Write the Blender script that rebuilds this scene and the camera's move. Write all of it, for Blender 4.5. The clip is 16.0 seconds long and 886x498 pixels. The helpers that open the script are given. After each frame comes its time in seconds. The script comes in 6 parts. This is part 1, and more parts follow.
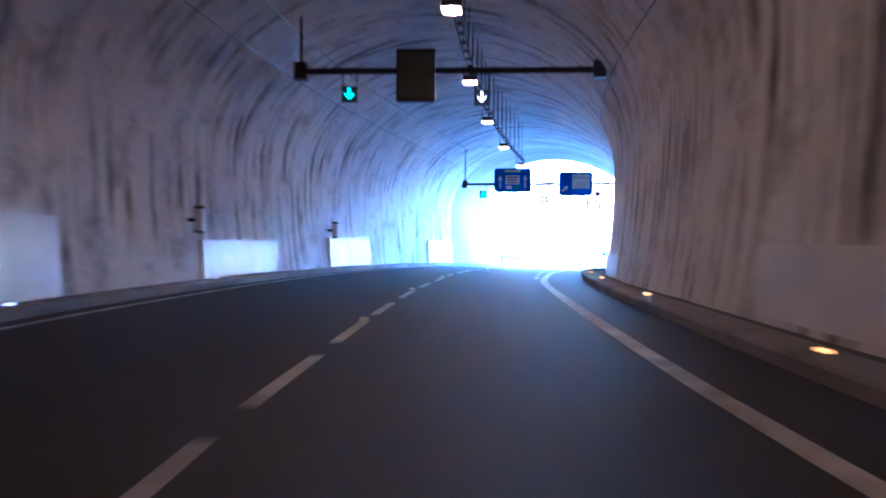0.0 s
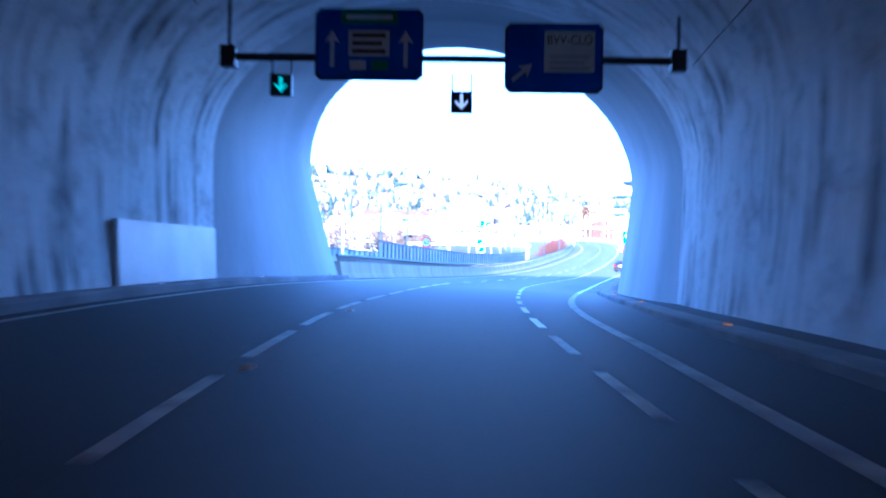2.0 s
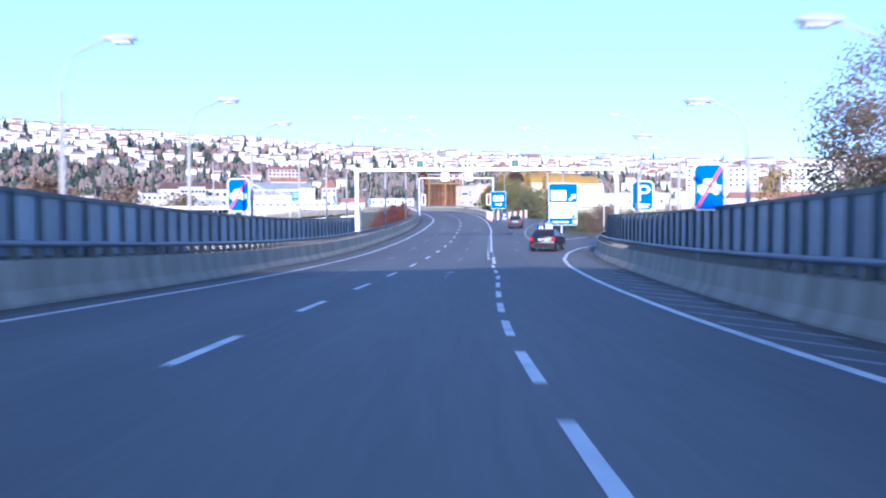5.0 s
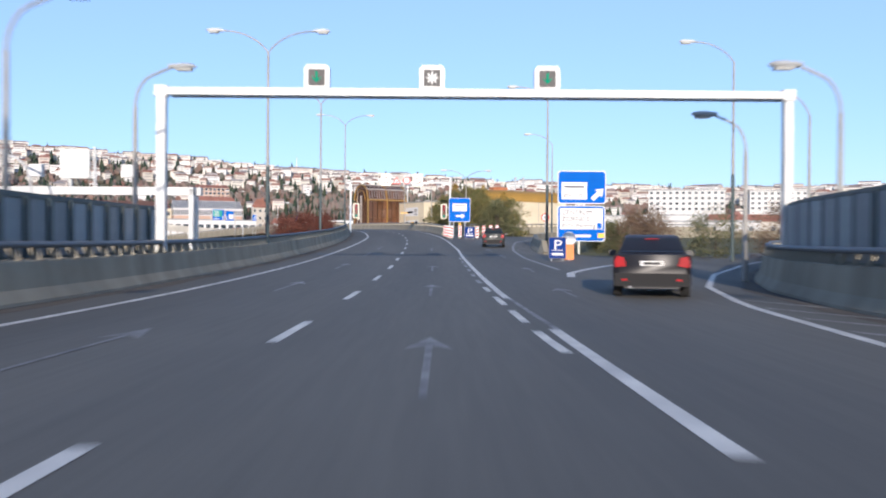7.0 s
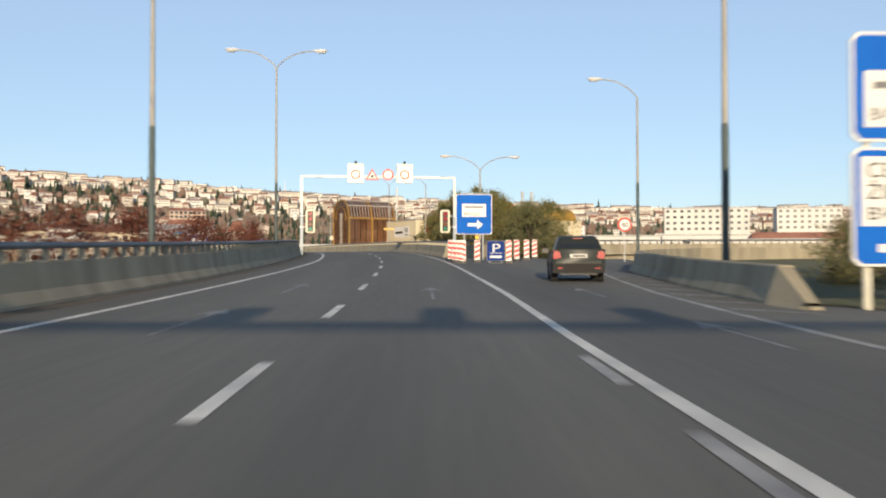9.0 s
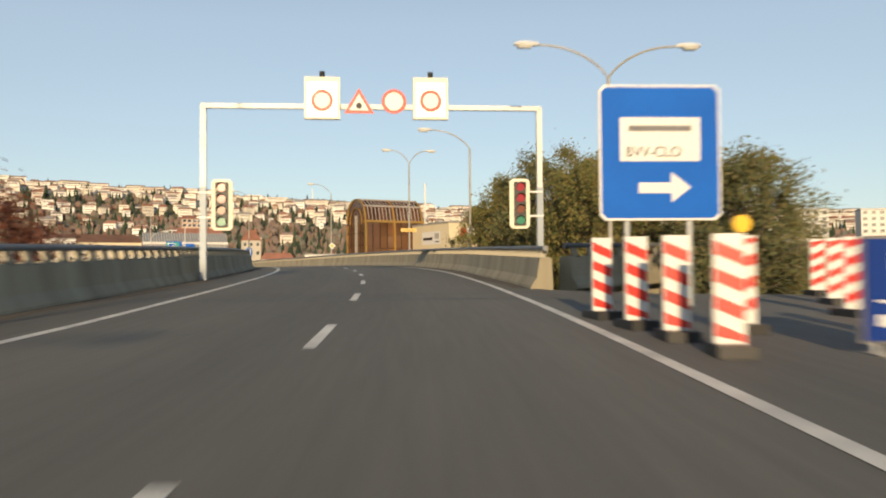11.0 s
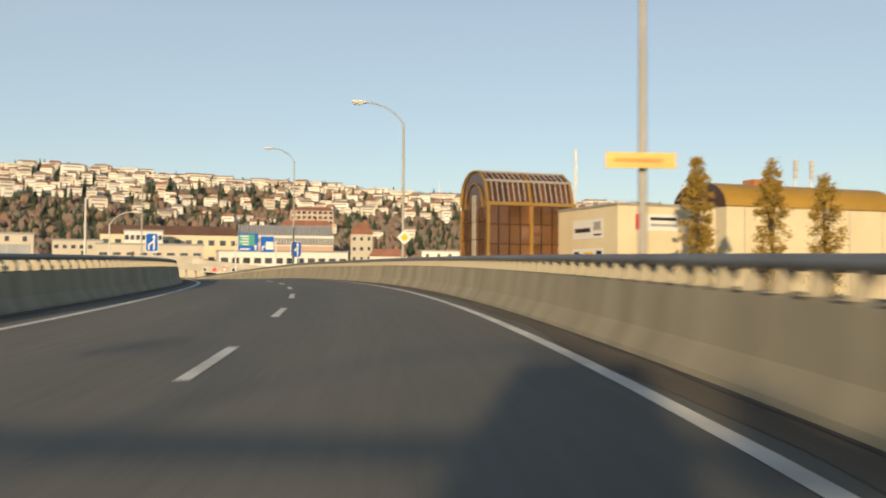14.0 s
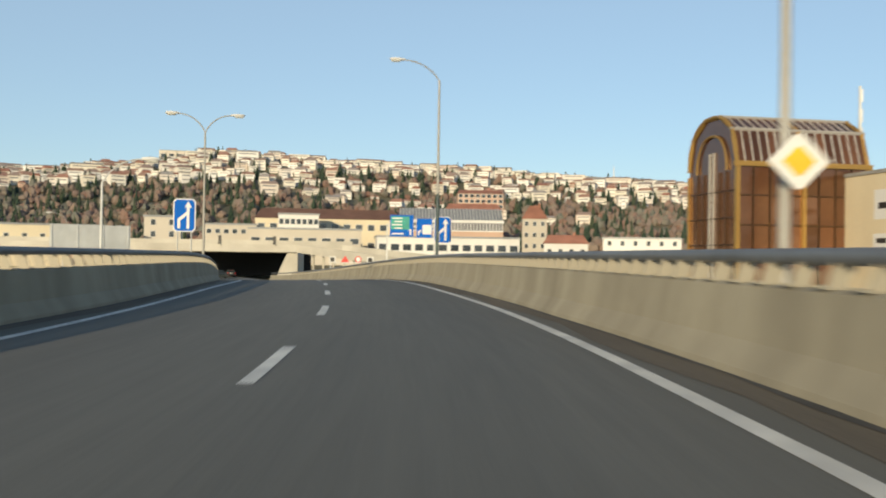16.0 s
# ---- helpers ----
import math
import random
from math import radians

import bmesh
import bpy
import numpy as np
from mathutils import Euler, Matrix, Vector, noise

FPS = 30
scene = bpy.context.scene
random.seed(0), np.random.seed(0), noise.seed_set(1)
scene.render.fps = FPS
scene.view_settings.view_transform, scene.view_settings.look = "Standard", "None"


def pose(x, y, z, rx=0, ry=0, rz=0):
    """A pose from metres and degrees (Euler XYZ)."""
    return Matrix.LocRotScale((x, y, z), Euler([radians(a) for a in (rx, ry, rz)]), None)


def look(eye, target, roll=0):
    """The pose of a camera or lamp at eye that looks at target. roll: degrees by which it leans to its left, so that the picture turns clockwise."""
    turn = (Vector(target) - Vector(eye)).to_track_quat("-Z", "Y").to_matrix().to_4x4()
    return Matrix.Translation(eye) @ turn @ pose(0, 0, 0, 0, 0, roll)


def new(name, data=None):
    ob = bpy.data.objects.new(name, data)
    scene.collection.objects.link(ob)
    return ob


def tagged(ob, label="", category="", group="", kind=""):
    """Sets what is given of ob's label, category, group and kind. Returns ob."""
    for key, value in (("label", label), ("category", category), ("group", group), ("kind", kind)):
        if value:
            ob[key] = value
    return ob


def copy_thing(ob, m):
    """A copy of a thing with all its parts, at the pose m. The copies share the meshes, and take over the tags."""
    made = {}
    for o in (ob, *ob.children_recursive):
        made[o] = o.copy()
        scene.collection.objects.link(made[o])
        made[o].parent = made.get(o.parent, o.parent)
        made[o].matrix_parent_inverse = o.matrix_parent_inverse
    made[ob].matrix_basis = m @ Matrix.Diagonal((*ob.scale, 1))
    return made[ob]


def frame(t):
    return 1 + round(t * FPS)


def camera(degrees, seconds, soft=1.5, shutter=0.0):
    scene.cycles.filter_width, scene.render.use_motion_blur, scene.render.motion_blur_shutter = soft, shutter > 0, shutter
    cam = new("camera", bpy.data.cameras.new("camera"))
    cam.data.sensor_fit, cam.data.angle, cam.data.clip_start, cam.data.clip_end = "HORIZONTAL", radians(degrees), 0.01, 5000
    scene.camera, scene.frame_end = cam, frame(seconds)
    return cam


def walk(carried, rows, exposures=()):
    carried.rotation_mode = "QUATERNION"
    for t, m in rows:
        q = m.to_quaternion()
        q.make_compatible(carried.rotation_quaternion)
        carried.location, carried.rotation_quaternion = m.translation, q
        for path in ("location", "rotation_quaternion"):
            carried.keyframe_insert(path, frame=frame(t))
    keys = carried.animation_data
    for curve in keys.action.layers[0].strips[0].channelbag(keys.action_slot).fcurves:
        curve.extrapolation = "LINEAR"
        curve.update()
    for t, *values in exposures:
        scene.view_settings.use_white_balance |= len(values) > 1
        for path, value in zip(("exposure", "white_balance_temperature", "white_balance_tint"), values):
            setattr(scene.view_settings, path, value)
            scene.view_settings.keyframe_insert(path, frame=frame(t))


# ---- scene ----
cam = camera(50.47, 16.0, soft=2.0, shutter=0.5)
PATH = [
    (0.0, pose(-0.000, 0.000, 4.000, 89.817, -0.433, 2.254)),
    (0.5, pose(-0.414, 10.619, 4.016, 89.686, -0.979, -0.203)),
    (1.0, pose(-0.339, 21.313, 4.014, 89.857, -1.500, -2.746)),
    (1.5, pose(0.183, 31.901, 4.023, 89.818, -1.295, -5.238)),
    (2.0, pose(1.092, 42.213, 4.057, 89.370, -1.022, -7.565)),
    (2.5, pose(2.580, 52.878, 4.006, 88.277, 0.608, -9.330)),
    (3.0, pose(4.324, 63.061, 3.774, 88.085, 0.518, -11.487)),
    (3.5, pose(6.495, 73.390, 3.449, 87.918, 0.393, -13.856)),
    (4.0, pose(8.981, 83.769, 3.132, 87.763, 0.769, -15.773)),
    (4.2, pose(10.059, 87.945, 2.990, 87.730, 0.500, -16.301)),
    (5.0, pose(14.663, 104.085, 2.400, 88.080, 0.176, -18.192)),
    (6.3, pose(22.920, 129.192, 1.585, 88.647, -0.350, -20.817)),
    (6.5, pose(24.285, 133.014, 1.501, 88.998, -0.503, -21.178)),
    (7.0, pose(27.824, 142.729, 1.337, 89.680, -0.394, -21.679)),
    (7.5, pose(31.403, 152.359, 1.268, 89.973, -0.534, -21.981)),
    (8.0, pose(35.024, 161.882, 1.312, 90.371, -0.258, -22.223)),
    (8.5, pose(38.654, 171.386, 1.356, 90.182, -0.191, -22.150)),
    (9.0, pose(42.378, 181.148, 1.504, 91.218, 0.064, -22.100)),
    (9.5, pose(46.010, 190.783, 1.748, 91.593, 0.319, -22.196)),
    (9.7, pose(47.467, 194.636, 1.856, 91.589, 0.251, -22.086)),
    (11.0, pose(56.772, 220.718, 2.648, 91.768, 0.406, -20.190)),
    (11.8, pose(62.066, 236.398, 3.227, 91.878, 0.502, -19.927)),
    (12.0, pose(63.298, 240.126, 3.369, 91.995, 0.228, -19.681)),
    (12.5, pose(66.176, 249.220, 3.671, 91.485, -0.251, -18.542)),
    (13.0, pose(68.788, 258.154, 3.922, 91.743, -0.679, -16.774)),
    (13.5, pose(71.080, 267.040, 4.209, 91.938, -0.615, -14.768)),
    (14.0, pose(73.011, 276.068, 4.456, 91.544, -0.292, -12.354)),
    (14.5, pose(74.490, 284.935, 4.636, 91.326, -0.269, -9.808)),
    (15.0, pose(75.530, 293.913, 4.821, 91.067, -0.485, -7.141)),
    (15.5, pose(76.204, 302.969, 4.961, 90.766, -0.744, -4.579)),
    (16.0, pose(76.478, 311.572, 5.038, 90.668, -0.819, -2.062)),
]
EXPO = [
    (0.0, 6.15, 3850, 20), (0.5, 5.45, 3850, 21), (1.0, 4.8, 3800, 23), (1.5, 3.7, 3900, 24), (2.0, 3.0, 3850, 24), (3.0, 1.92, 3850, 27), (3.5, 1.5, 3950, 29), (4.2, 1.33, 4050, 29),
    (5.2, 0.72, 4650, 25), (6.3, 0.38, 5150, 22), (7.0, 0.12, 5500, 17), (8.0, 0.03, 6250, 12), (9.0, 0.0, 6900, 11), (12.0, -0.08, 8400, 11), (14.5, -0.08, 8400, 9), (16.0, -0.12, 6950, 4),
]
walk(cam, PATH, EXPO)

# ---- light ----
SUN_AZ, SUN_EL = 201.3, 11.2          # degrees, clockwise from +y
world = bpy.data.worlds.new("sky")
scene.world = world
world.use_nodes = True
wn = world.node_tree.nodes
wn.clear()
sky = wn.new("ShaderNodeTexSky")
sky.sky_type = "NISHITA"
sky.sun_disc = False
sky.sun_elevation, sky.sun_rotation = radians(SUN_EL + 6), radians(SUN_AZ)
sky.air_density, sky.dust_density, sky.ozone_density = 1.0, 0.35, 4.0
haze = wn.new("ShaderNodeMix")          # thin even haze that pales the sky towards the horizon
haze.data_type = "RGBA"
haze.inputs[0].default_value = 0.45
haze.inputs[7].default_value = (3.88, 4.95, 6.35, 1)
bg = wn.new("ShaderNodeBackground")
bg.inputs["Strength"].default_value = 0.15
wo = wn.new("ShaderNodeOutputWorld")
up, height, deep, dome = wn.new("ShaderNodeTexCoord"), wn.new("ShaderNodeSeparateXYZ"), wn.new("ShaderNodeMapRange"), wn.new("ShaderNodeMix")
deep.inputs[1].default_value, deep.inputs[2].default_value, deep.inputs[3].default_value, deep.inputs[4].default_value = 0.26, 0.75, 0.0, 1.0
dome.data_type, dome.blend_type = "RGBA", "MULTIPLY"          # the sky deepens overhead
dome.inputs[7].default_value = (0.3, 0.36, 0.45, 1)
world.node_tree.links.new(up.outputs["Generated"], height.inputs[0])
world.node_tree.links.new(height.outputs[2], deep.inputs[0])
world.node_tree.links.new(deep.outputs[0], dome.inputs[0])
world.node_tree.links.new(sky.outputs[0], haze.inputs[6])
world.node_tree.links.new(haze.outputs[2], dome.inputs[6])
world.node_tree.links.new(dome.outputs[2], bg.inputs[0])
world.node_tree.links.new(bg.outputs[0], wo.inputs[0])
sd = bpy.data.lights.new("sun", "SUN")
sd.energy, sd.angle, sd.color = 5.0, radians(0.55), (1.0, 0.825, 0.59)
sun = new("sun", sd)
a, e = radians(SUN_AZ), radians(SUN_EL)
sun.matrix_world = look((math.sin(a) * math.cos(e) * 100, math.cos(a) * math.cos(e) * 100, math.sin(e) * 100), (0, 0, 0))

# ---- materials ----


def material(name, col, rough=0.7, metal=0.0, var=0.12, scale=3.0, bump=0.0, col2=None, uv=False, stretch=(1, 1, 1), spec=0.5, rnd=0.0):
    """Principled surface with coarse and fine colour variation and a fine relief."""
    m = bpy.data.materials.new(name)
    m.use_nodes = True
    nt = m.node_tree
    n, l = nt.nodes, nt.links
    p = n["Principled BSDF"]
    p.inputs["Roughness"].default_value, p.inputs["Metallic"].default_value = rough, metal
    p.inputs["Specular IOR Level"].default_value = spec
    tc = n.new("ShaderNodeTexCoord")
    mp = n.new("ShaderNodeMapping")
    mp.inputs["Scale"].default_value = stretch
    l.new(tc.outputs["UV" if uv else "Object"], mp.inputs[0])
    big, fine = n.new("ShaderNodeTexNoise"), n.new("ShaderNodeTexNoise")
    big.inputs["Scale"].default_value, fine.inputs["Scale"].default_value = scale * 0.25, scale * 6
    big.inputs["Detail"].default_value, fine.inputs["Detail"].default_value = 5, 4
    l.new(mp.outputs[0], big.inputs[0])
    l.new(mp.outputs[0], fine.inputs[0])
    mix = n.new("ShaderNodeMix")
    mix.data_type = "RGBA"
    c2 = col2 or tuple(c * (1 - 2.2 * var) for c in col)
    hi = tuple(min(1, c * (1 + var)) for c in col)
    mix.inputs[6].default_value, mix.inputs[7].default_value = (*hi, 1), (*c2, 1)
    ramp = n.new("ShaderNodeValToRGB")
    ramp.color_ramp.elements[0].position, ramp.color_ramp.elements[1].position = 0.35, 0.7
    l.new(big.outputs["Fac"], ramp.inputs[0])
    l.new(ramp.outputs[0], mix.inputs[0])
    hsv = n.new("ShaderNodeHueSaturation")
    mr = n.new("ShaderNodeMapRange")
    mr.inputs[3].default_value, mr.inputs[4].default_value = 1 - 1.6 * var, 1 + 1.6 * var
    l.new(fine.outputs["Fac"], mr.inputs[0])
    l.new(mix.outputs[2], hsv.inputs["Color"])
    if rnd:
        oi, ma, m2 = n.new("ShaderNodeObjectInfo"), n.new("ShaderNodeMapRange"), n.new("ShaderNodeMath")
        ma.inputs[3].default_value, ma.inputs[4].default_value = 1 - rnd, 1 + rnd
        l.new(oi.outputs["Random"], ma.inputs[0])
        m2.operation = "MULTIPLY"
        l.new(mr.outputs[0], m2.inputs[0])
        l.new(ma.outputs[0], m2.inputs[1])
        l.new(m2.outputs[0], hsv.inputs["Value"])
    else:
        l.new(mr.outputs[0], hsv.inputs["Value"])
    l.new(hsv.outputs[0], p.inputs["Base Color"])
    if bump:
        b = n.new("ShaderNodeBump")
        b.inputs["Strength"].default_value, b.inputs["Distance"].default_value = bump, 0.02
        l.new(fine.outputs["Fac"], b.inputs["Height"])
        l.new(b.outputs[0], p.inputs["Normal"])
    return m


def glow(name, col, strength):
    m = bpy.data.materials.new(name)
    m.use_nodes = True
    p = m.node_tree.nodes["Principled BSDF"]
    p.inputs["Base Color"].default_value = (*col, 1)
    p.inputs["Emission Color"].default_value = (*col, 1)
    p.inputs["Emission Strength"].default_value = strength
    return m


def leafy(name, cols, scale=1.0):
    """Foliage whose clumps differ in colour island by island."""
    m = bpy.data.materials.new(name)
    m.use_nodes = True
    n, l = m.node_tree.nodes, m.node_tree.links
    p = n["Principled BSDF"]
    p.inputs["Roughness"].default_value = 0.75
    p.inputs["Specular IOR Level"].default_value = 0.2
    g = n.new("ShaderNodeNewGeometry")
    r = n.new("ShaderNodeValToRGB")
    r.color_ramp.elements[0].color, r.color_ramp.elements[1].color = (*cols[0], 1), (*cols[-1], 1)
    for i, c in enumerate(cols[1:-1]):
        k = r.color_ramp.elements.new((i + 1) / (len(cols) - 1))
        k.color = (*c, 1)
    l.new(g.outputs["Random Per Island"], r.inputs[0])
    l.new(r.outputs[0], p.inputs["Base Color"])
    return m


ASPHALT = material("asphalt", (0.163, 0.156, 0.132), 0.8, 0, 0.1, 1.2, 0.35, (0.118, 0.116, 0.102), uv=True, stretch=(1.0, 0.05, 1), spec=0.35)
ASPHALT_T = material("shaded_tunnel_asphalt", (0.011, 0.011, 0.0105), 0.72, 0, 0.14, 1.2, 0.3, uv=True, stretch=(1.0, 0.05, 1), spec=0.42)
nt = ASPHALT_T.node_tree          # tunnel shade put into the colour: near black inside, open-road grey by the mouth
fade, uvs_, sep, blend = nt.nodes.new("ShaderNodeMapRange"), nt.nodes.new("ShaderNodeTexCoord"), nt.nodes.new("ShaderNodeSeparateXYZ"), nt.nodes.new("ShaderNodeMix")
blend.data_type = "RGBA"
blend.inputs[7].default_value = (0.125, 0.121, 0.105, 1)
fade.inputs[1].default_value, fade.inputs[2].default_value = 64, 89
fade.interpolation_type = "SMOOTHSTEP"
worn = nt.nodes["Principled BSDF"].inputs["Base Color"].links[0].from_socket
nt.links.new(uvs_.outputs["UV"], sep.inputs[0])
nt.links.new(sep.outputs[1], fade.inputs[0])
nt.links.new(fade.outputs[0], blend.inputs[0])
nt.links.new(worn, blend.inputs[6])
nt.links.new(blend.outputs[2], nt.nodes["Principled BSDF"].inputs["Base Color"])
PAINT = material("road_paint", (0.8, 0.77, 0.68), 0.6, 0, 0.08, 5, 0.1, (0.55, 0.53, 0.48))
PAINT_OLD = material("worn_road_paint", (0.4, 0.39, 0.36), 0.7, 0, 0.2, 8, 0.1, (0.19, 0.18, 0.17))
PAINT_FAINT = material("faded_arrow_paint", (0.25, 0.245, 0.23), 0.7, 0, 0.3, 6, 0.1, (0.12, 0.117, 0.11))
CONCRETE = material("barrier_concrete", (0.35, 0.31, 0.225), 0.9, 0, 0.1, 2.0, 0.3, (0.24, 0.21, 0.15), uv=True, stretch=(1.6, 0.35, 1))
KERB = material("kerb_concrete", (0.3, 0.29, 0.27), 0.9, 0, 0.12, 3.0, 0.3)


def lining(name):
    """Tunnel concrete: dark seepage streaks that run round the vault, damp patches and formwork grain."""
    m = bpy.data.materials.new(name)
    m.use_nodes = True
    n, l = m.node_tree.nodes, m.node_tree.links
    p = n["Principled BSDF"]
    p.inputs["Roughness"].default_value = 0.8
    tc = n.new("ShaderNodeTexCoord")

    def layer(sx, sy, detail, lo, hi, rough=0.55, shift=0.0):
        mp, nz, rp = n.new("ShaderNodeMapping"), n.new("ShaderNodeTexNoise"), n.new("ShaderNodeMapRange")
        mp.inputs["Scale"].default_value, mp.inputs["Location"].default_value = (sx, sy, 1), (shift, shift, 0)
        nz.inputs["Scale"].default_value, nz.inputs["Detail"].default_value, nz.inputs["Roughness"].default_value = 1.0, detail, rough
        rp.inputs[1].default_value, rp.inputs[2].default_value = lo, hi
        l.new(tc.outputs["UV"], mp.inputs[0])
        l.new(mp.outputs[0], nz.inputs[0])
        l.new(nz.outputs["Fac"], rp.inputs[0])
        return rp.outputs[0]

    def combine(op, a_, b_):
        q = n.new("ShaderNodeMath")
        q.operation, q.use_clamp = op, True
        for i, v in enumerate((a_, b_)):
            if isinstance(v, float):
                q.inputs[i].default_value = v
            else:
                l.new(v, q.inputs[i])
        return q.outputs[0]

    streak = combine("MULTIPLY", layer(0.2, 2.1, 6, 0.48, 0.6, 0.65), layer(0.4, 0.35, 4, 0.38, 0.6, 0.6, 7.0))
    patches = combine("MULTIPLY", layer(0.75, 0.6, 7, 0.5, 0.66, 0.7, 3.0), 0.55)
    dirt = combine("MAXIMUM", streak, patches)
    grain = layer(5.0, 9.0, 5, 0.3, 0.7, 0.65, 1.0)
    mix = n.new("ShaderNodeMix")
    mix.data_type = "RGBA"
    mix.inputs[6].default_value, mix.inputs[7].default_value = (0.72, 0.72, 0.71, 1), (0.1, 0.1, 0.105, 1)
    l.new(dirt, mix.inputs[0])
    hsv, mr = n.new("ShaderNodeHueSaturation"), n.new("ShaderNodeMapRange")
    mr.inputs[3].default_value, mr.inputs[4].default_value = 0.84, 1.1
    l.new(grain, mr.inputs[0])
    l.new(mr.outputs[0], hsv.inputs["Value"])
    l.new(mix.outputs[2], hsv.inputs["Color"])
    l.new(hsv.outputs[0], p.inputs["Base Color"])
    bp = n.new("ShaderNodeBump")
    bp.inputs["Strength"].default_value, bp.inputs["Distance"].default_value = 0.35, 0.02
    l.new(grain, bp.inputs["Height"])
    l.new(bp.outputs[0], p.inputs["Normal"])
    return m


TUNNEL = lining("stained_tunnel_concrete")
TUNNEL_NEW = material("portal_concrete", (0.42, 0.42, 0.42), 0.85, 0, 0.08, 1.0, 0.2, (0.3, 0.3, 0.3), uv=True, stretch=(0.3, 0.9, 1))
PANEL_W = material("white_wall_panel", (0.74, 0.74, 0.74), 0.5, 0, 0.05, 2, 0, (0.6, 0.6, 0.6))
RAIL = material("galvanised_rail", (0.17, 0.18, 0.19), 0.55, 0.3, 0.1, 2, 0.1)
POST = material("galvanised_post", (0.33, 0.3, 0.235), 0.6, 0.15, 0.08, 4, 0.05)
STEEL = material("grey_painted_steel", (0.55, 0.56, 0.55), 0.5, 0.2, 0.06, 3, 0)
POLE = material("weathered_pole_steel", (0.36, 0.345, 0.31), 0.55, 0.15, 0.08, 2, 0)
STEEL_DK = material("dark_green_steel", (0.06, 0.085, 0.085), 0.5, 0.2, 0.1, 3, 0)
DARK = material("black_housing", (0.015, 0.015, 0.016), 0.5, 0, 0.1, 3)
WHITE = material("white_enamel", (0.68, 0.68, 0.66), 0.45, 0, 0.03, 3, 0, (0.7, 0.7, 0.68))
CREAM = material("cream_enamel", (0.76, 0.73, 0.6), 0.5, 0, 0.04, 3, 0, (0.66, 0.63, 0.5))
BLUE = material("blue_sign_sheet", (0.004, 0.12, 0.52), 0.6, 0, 0.04, 2, 0, (0.004, 0.1, 0.45), spec=0.1)
GREEN = material("green_sign_sheet", (0.0, 0.27, 0.14), 0.6, 0, 0.04, 2, 0, (0.0, 0.22, 0.12), spec=0.1)
RED = material("red_sign_sheet", (0.65, 0.03, 0.02), 0.45, 0, 0.05, 2, 0, (0.55, 0.03, 0.02))
YELLOW = material("yellow_sheet", (0.85, 0.5, 0.03), 0.5, 0, 0.05, 2, 0, (0.75, 0.43, 0.03))
INK = material("black_lettering", (0.02, 0.02, 0.02), 0.6, 0, 0.02)
SIGNBACK = material("aluminium_sign_back", (0.5, 0.51, 0.5), 0.45, 0.5, 0.06, 2)
NOISE_LT = material("pale_noise_panel", (0.3, 0.33, 0.34), 0.45, 0, 0.1, 2, 0.1, (0.17, 0.2, 0.21), rnd=0.25)
GRASS = material("roadside_grass", (0.1, 0.11, 0.045), 0.95, 0, 0.2, 4, 0.6, (0.15, 0.125, 0.06))
EARTH = material("town_ground", (0.16, 0.14, 0.09), 0.95, 0, 0.2, 0.05, 0.3, (0.1, 0.1, 0.05))
LAMP_ON = glow("sodium_lamp", (1.0, 0.42, 0.14), 1.6)
LENS_GLASS = material("lamp_glass", (0.6, 0.6, 0.55), 0.25, 0, 0.03, 3)
# weak emission painted onto the kerb reflectors, which hold no lamp
AMBER = glow("amber_reflector", (1.0, 0.33, 0.04), 0.07)
PALE_REFL = glow("white_reflector", (0.85, 0.9, 1.0), 0.05)
GREEN_ON = glow("green_arrow_light", (0.1, 0.9, 0.5), 0.08)
WHITE_ON = glow("white_arrow_light", (0.95, 0.97, 1.0), 0.08)

# ---- road line: a reference curve along the lane dashes ----
KNOTS = [
    (4.6, -60.0, 2.45), (0.9, -30.0, 2.6), (-1.38, 0.0, 2.76), (-1.84, 15.0, 2.9), (-1.52, 30.0, 2.93), (-0.42, 45.0, 2.84),
    (1.49, 60.0, 2.61), (4.21, 75.0, 2.23), (7.71, 90.0, 1.74), (11.99, 105.0, 1.19), (17.0, 120.0, 0.69), (22.58, 135.0, 0.30),
    (28.47, 150.0, 0.11), (34.42, 165.0, 0.11), (40.3, 180.0, 0.31), (46.09, 195.0, 0.67), (51.7, 210.0, 1.13), (57.05, 225.0, 1.64),
    (61.96, 240.0, 2.17), (66.3, 255.0, 2.66), (69.9, 270.0, 3.10), (72.64, 285.0, 3.46), (74.42, 300.0, 3.73), (75.19, 315.0, 3.92),
    (74.95, 330.0, 4.01), (73.6, 346.0, 4.05),
]


def reference():
    k = np.array(KNOTS)
    out = []
    for i in range(len(k) - 1):
        p0, p1, p2, p3 = k[max(i - 1, 0)], k[i], k[i + 1], k[min(i + 2, len(k) - 1)]
        for u in np.linspace(0, 1, 10, endpoint=False):
            out.append(0.5 * (2 * p1 + (p2 - p0) * u + (2 * p0 - 5 * p1 + 4 * p2 - p3) * u * u + (3 * p1 - p0 - 3 * p2 + p3) * u ** 3))
    p, head = k[-1].copy(), math.atan2(16.0, -1.35)
    for i in range(90):
        head += (1 / 230 if i < 7 else 1 / 1100) * 3
        p = p + np.array((math.cos(head) * 3, math.sin(head) * 3, 0))
        p[2] = np.interp(3 * i + 3, (0, 8, 18, 28, 38, 48, 58, 78, 98, 128, 158), (4.05, 4.0, 3.84, 3.6, 3.32, 3.03, 2.74, 2.2, 1.7, 1.2, 1.0))          # over the crest and down to the underpass
        out.append(p)
    return np.array(out)


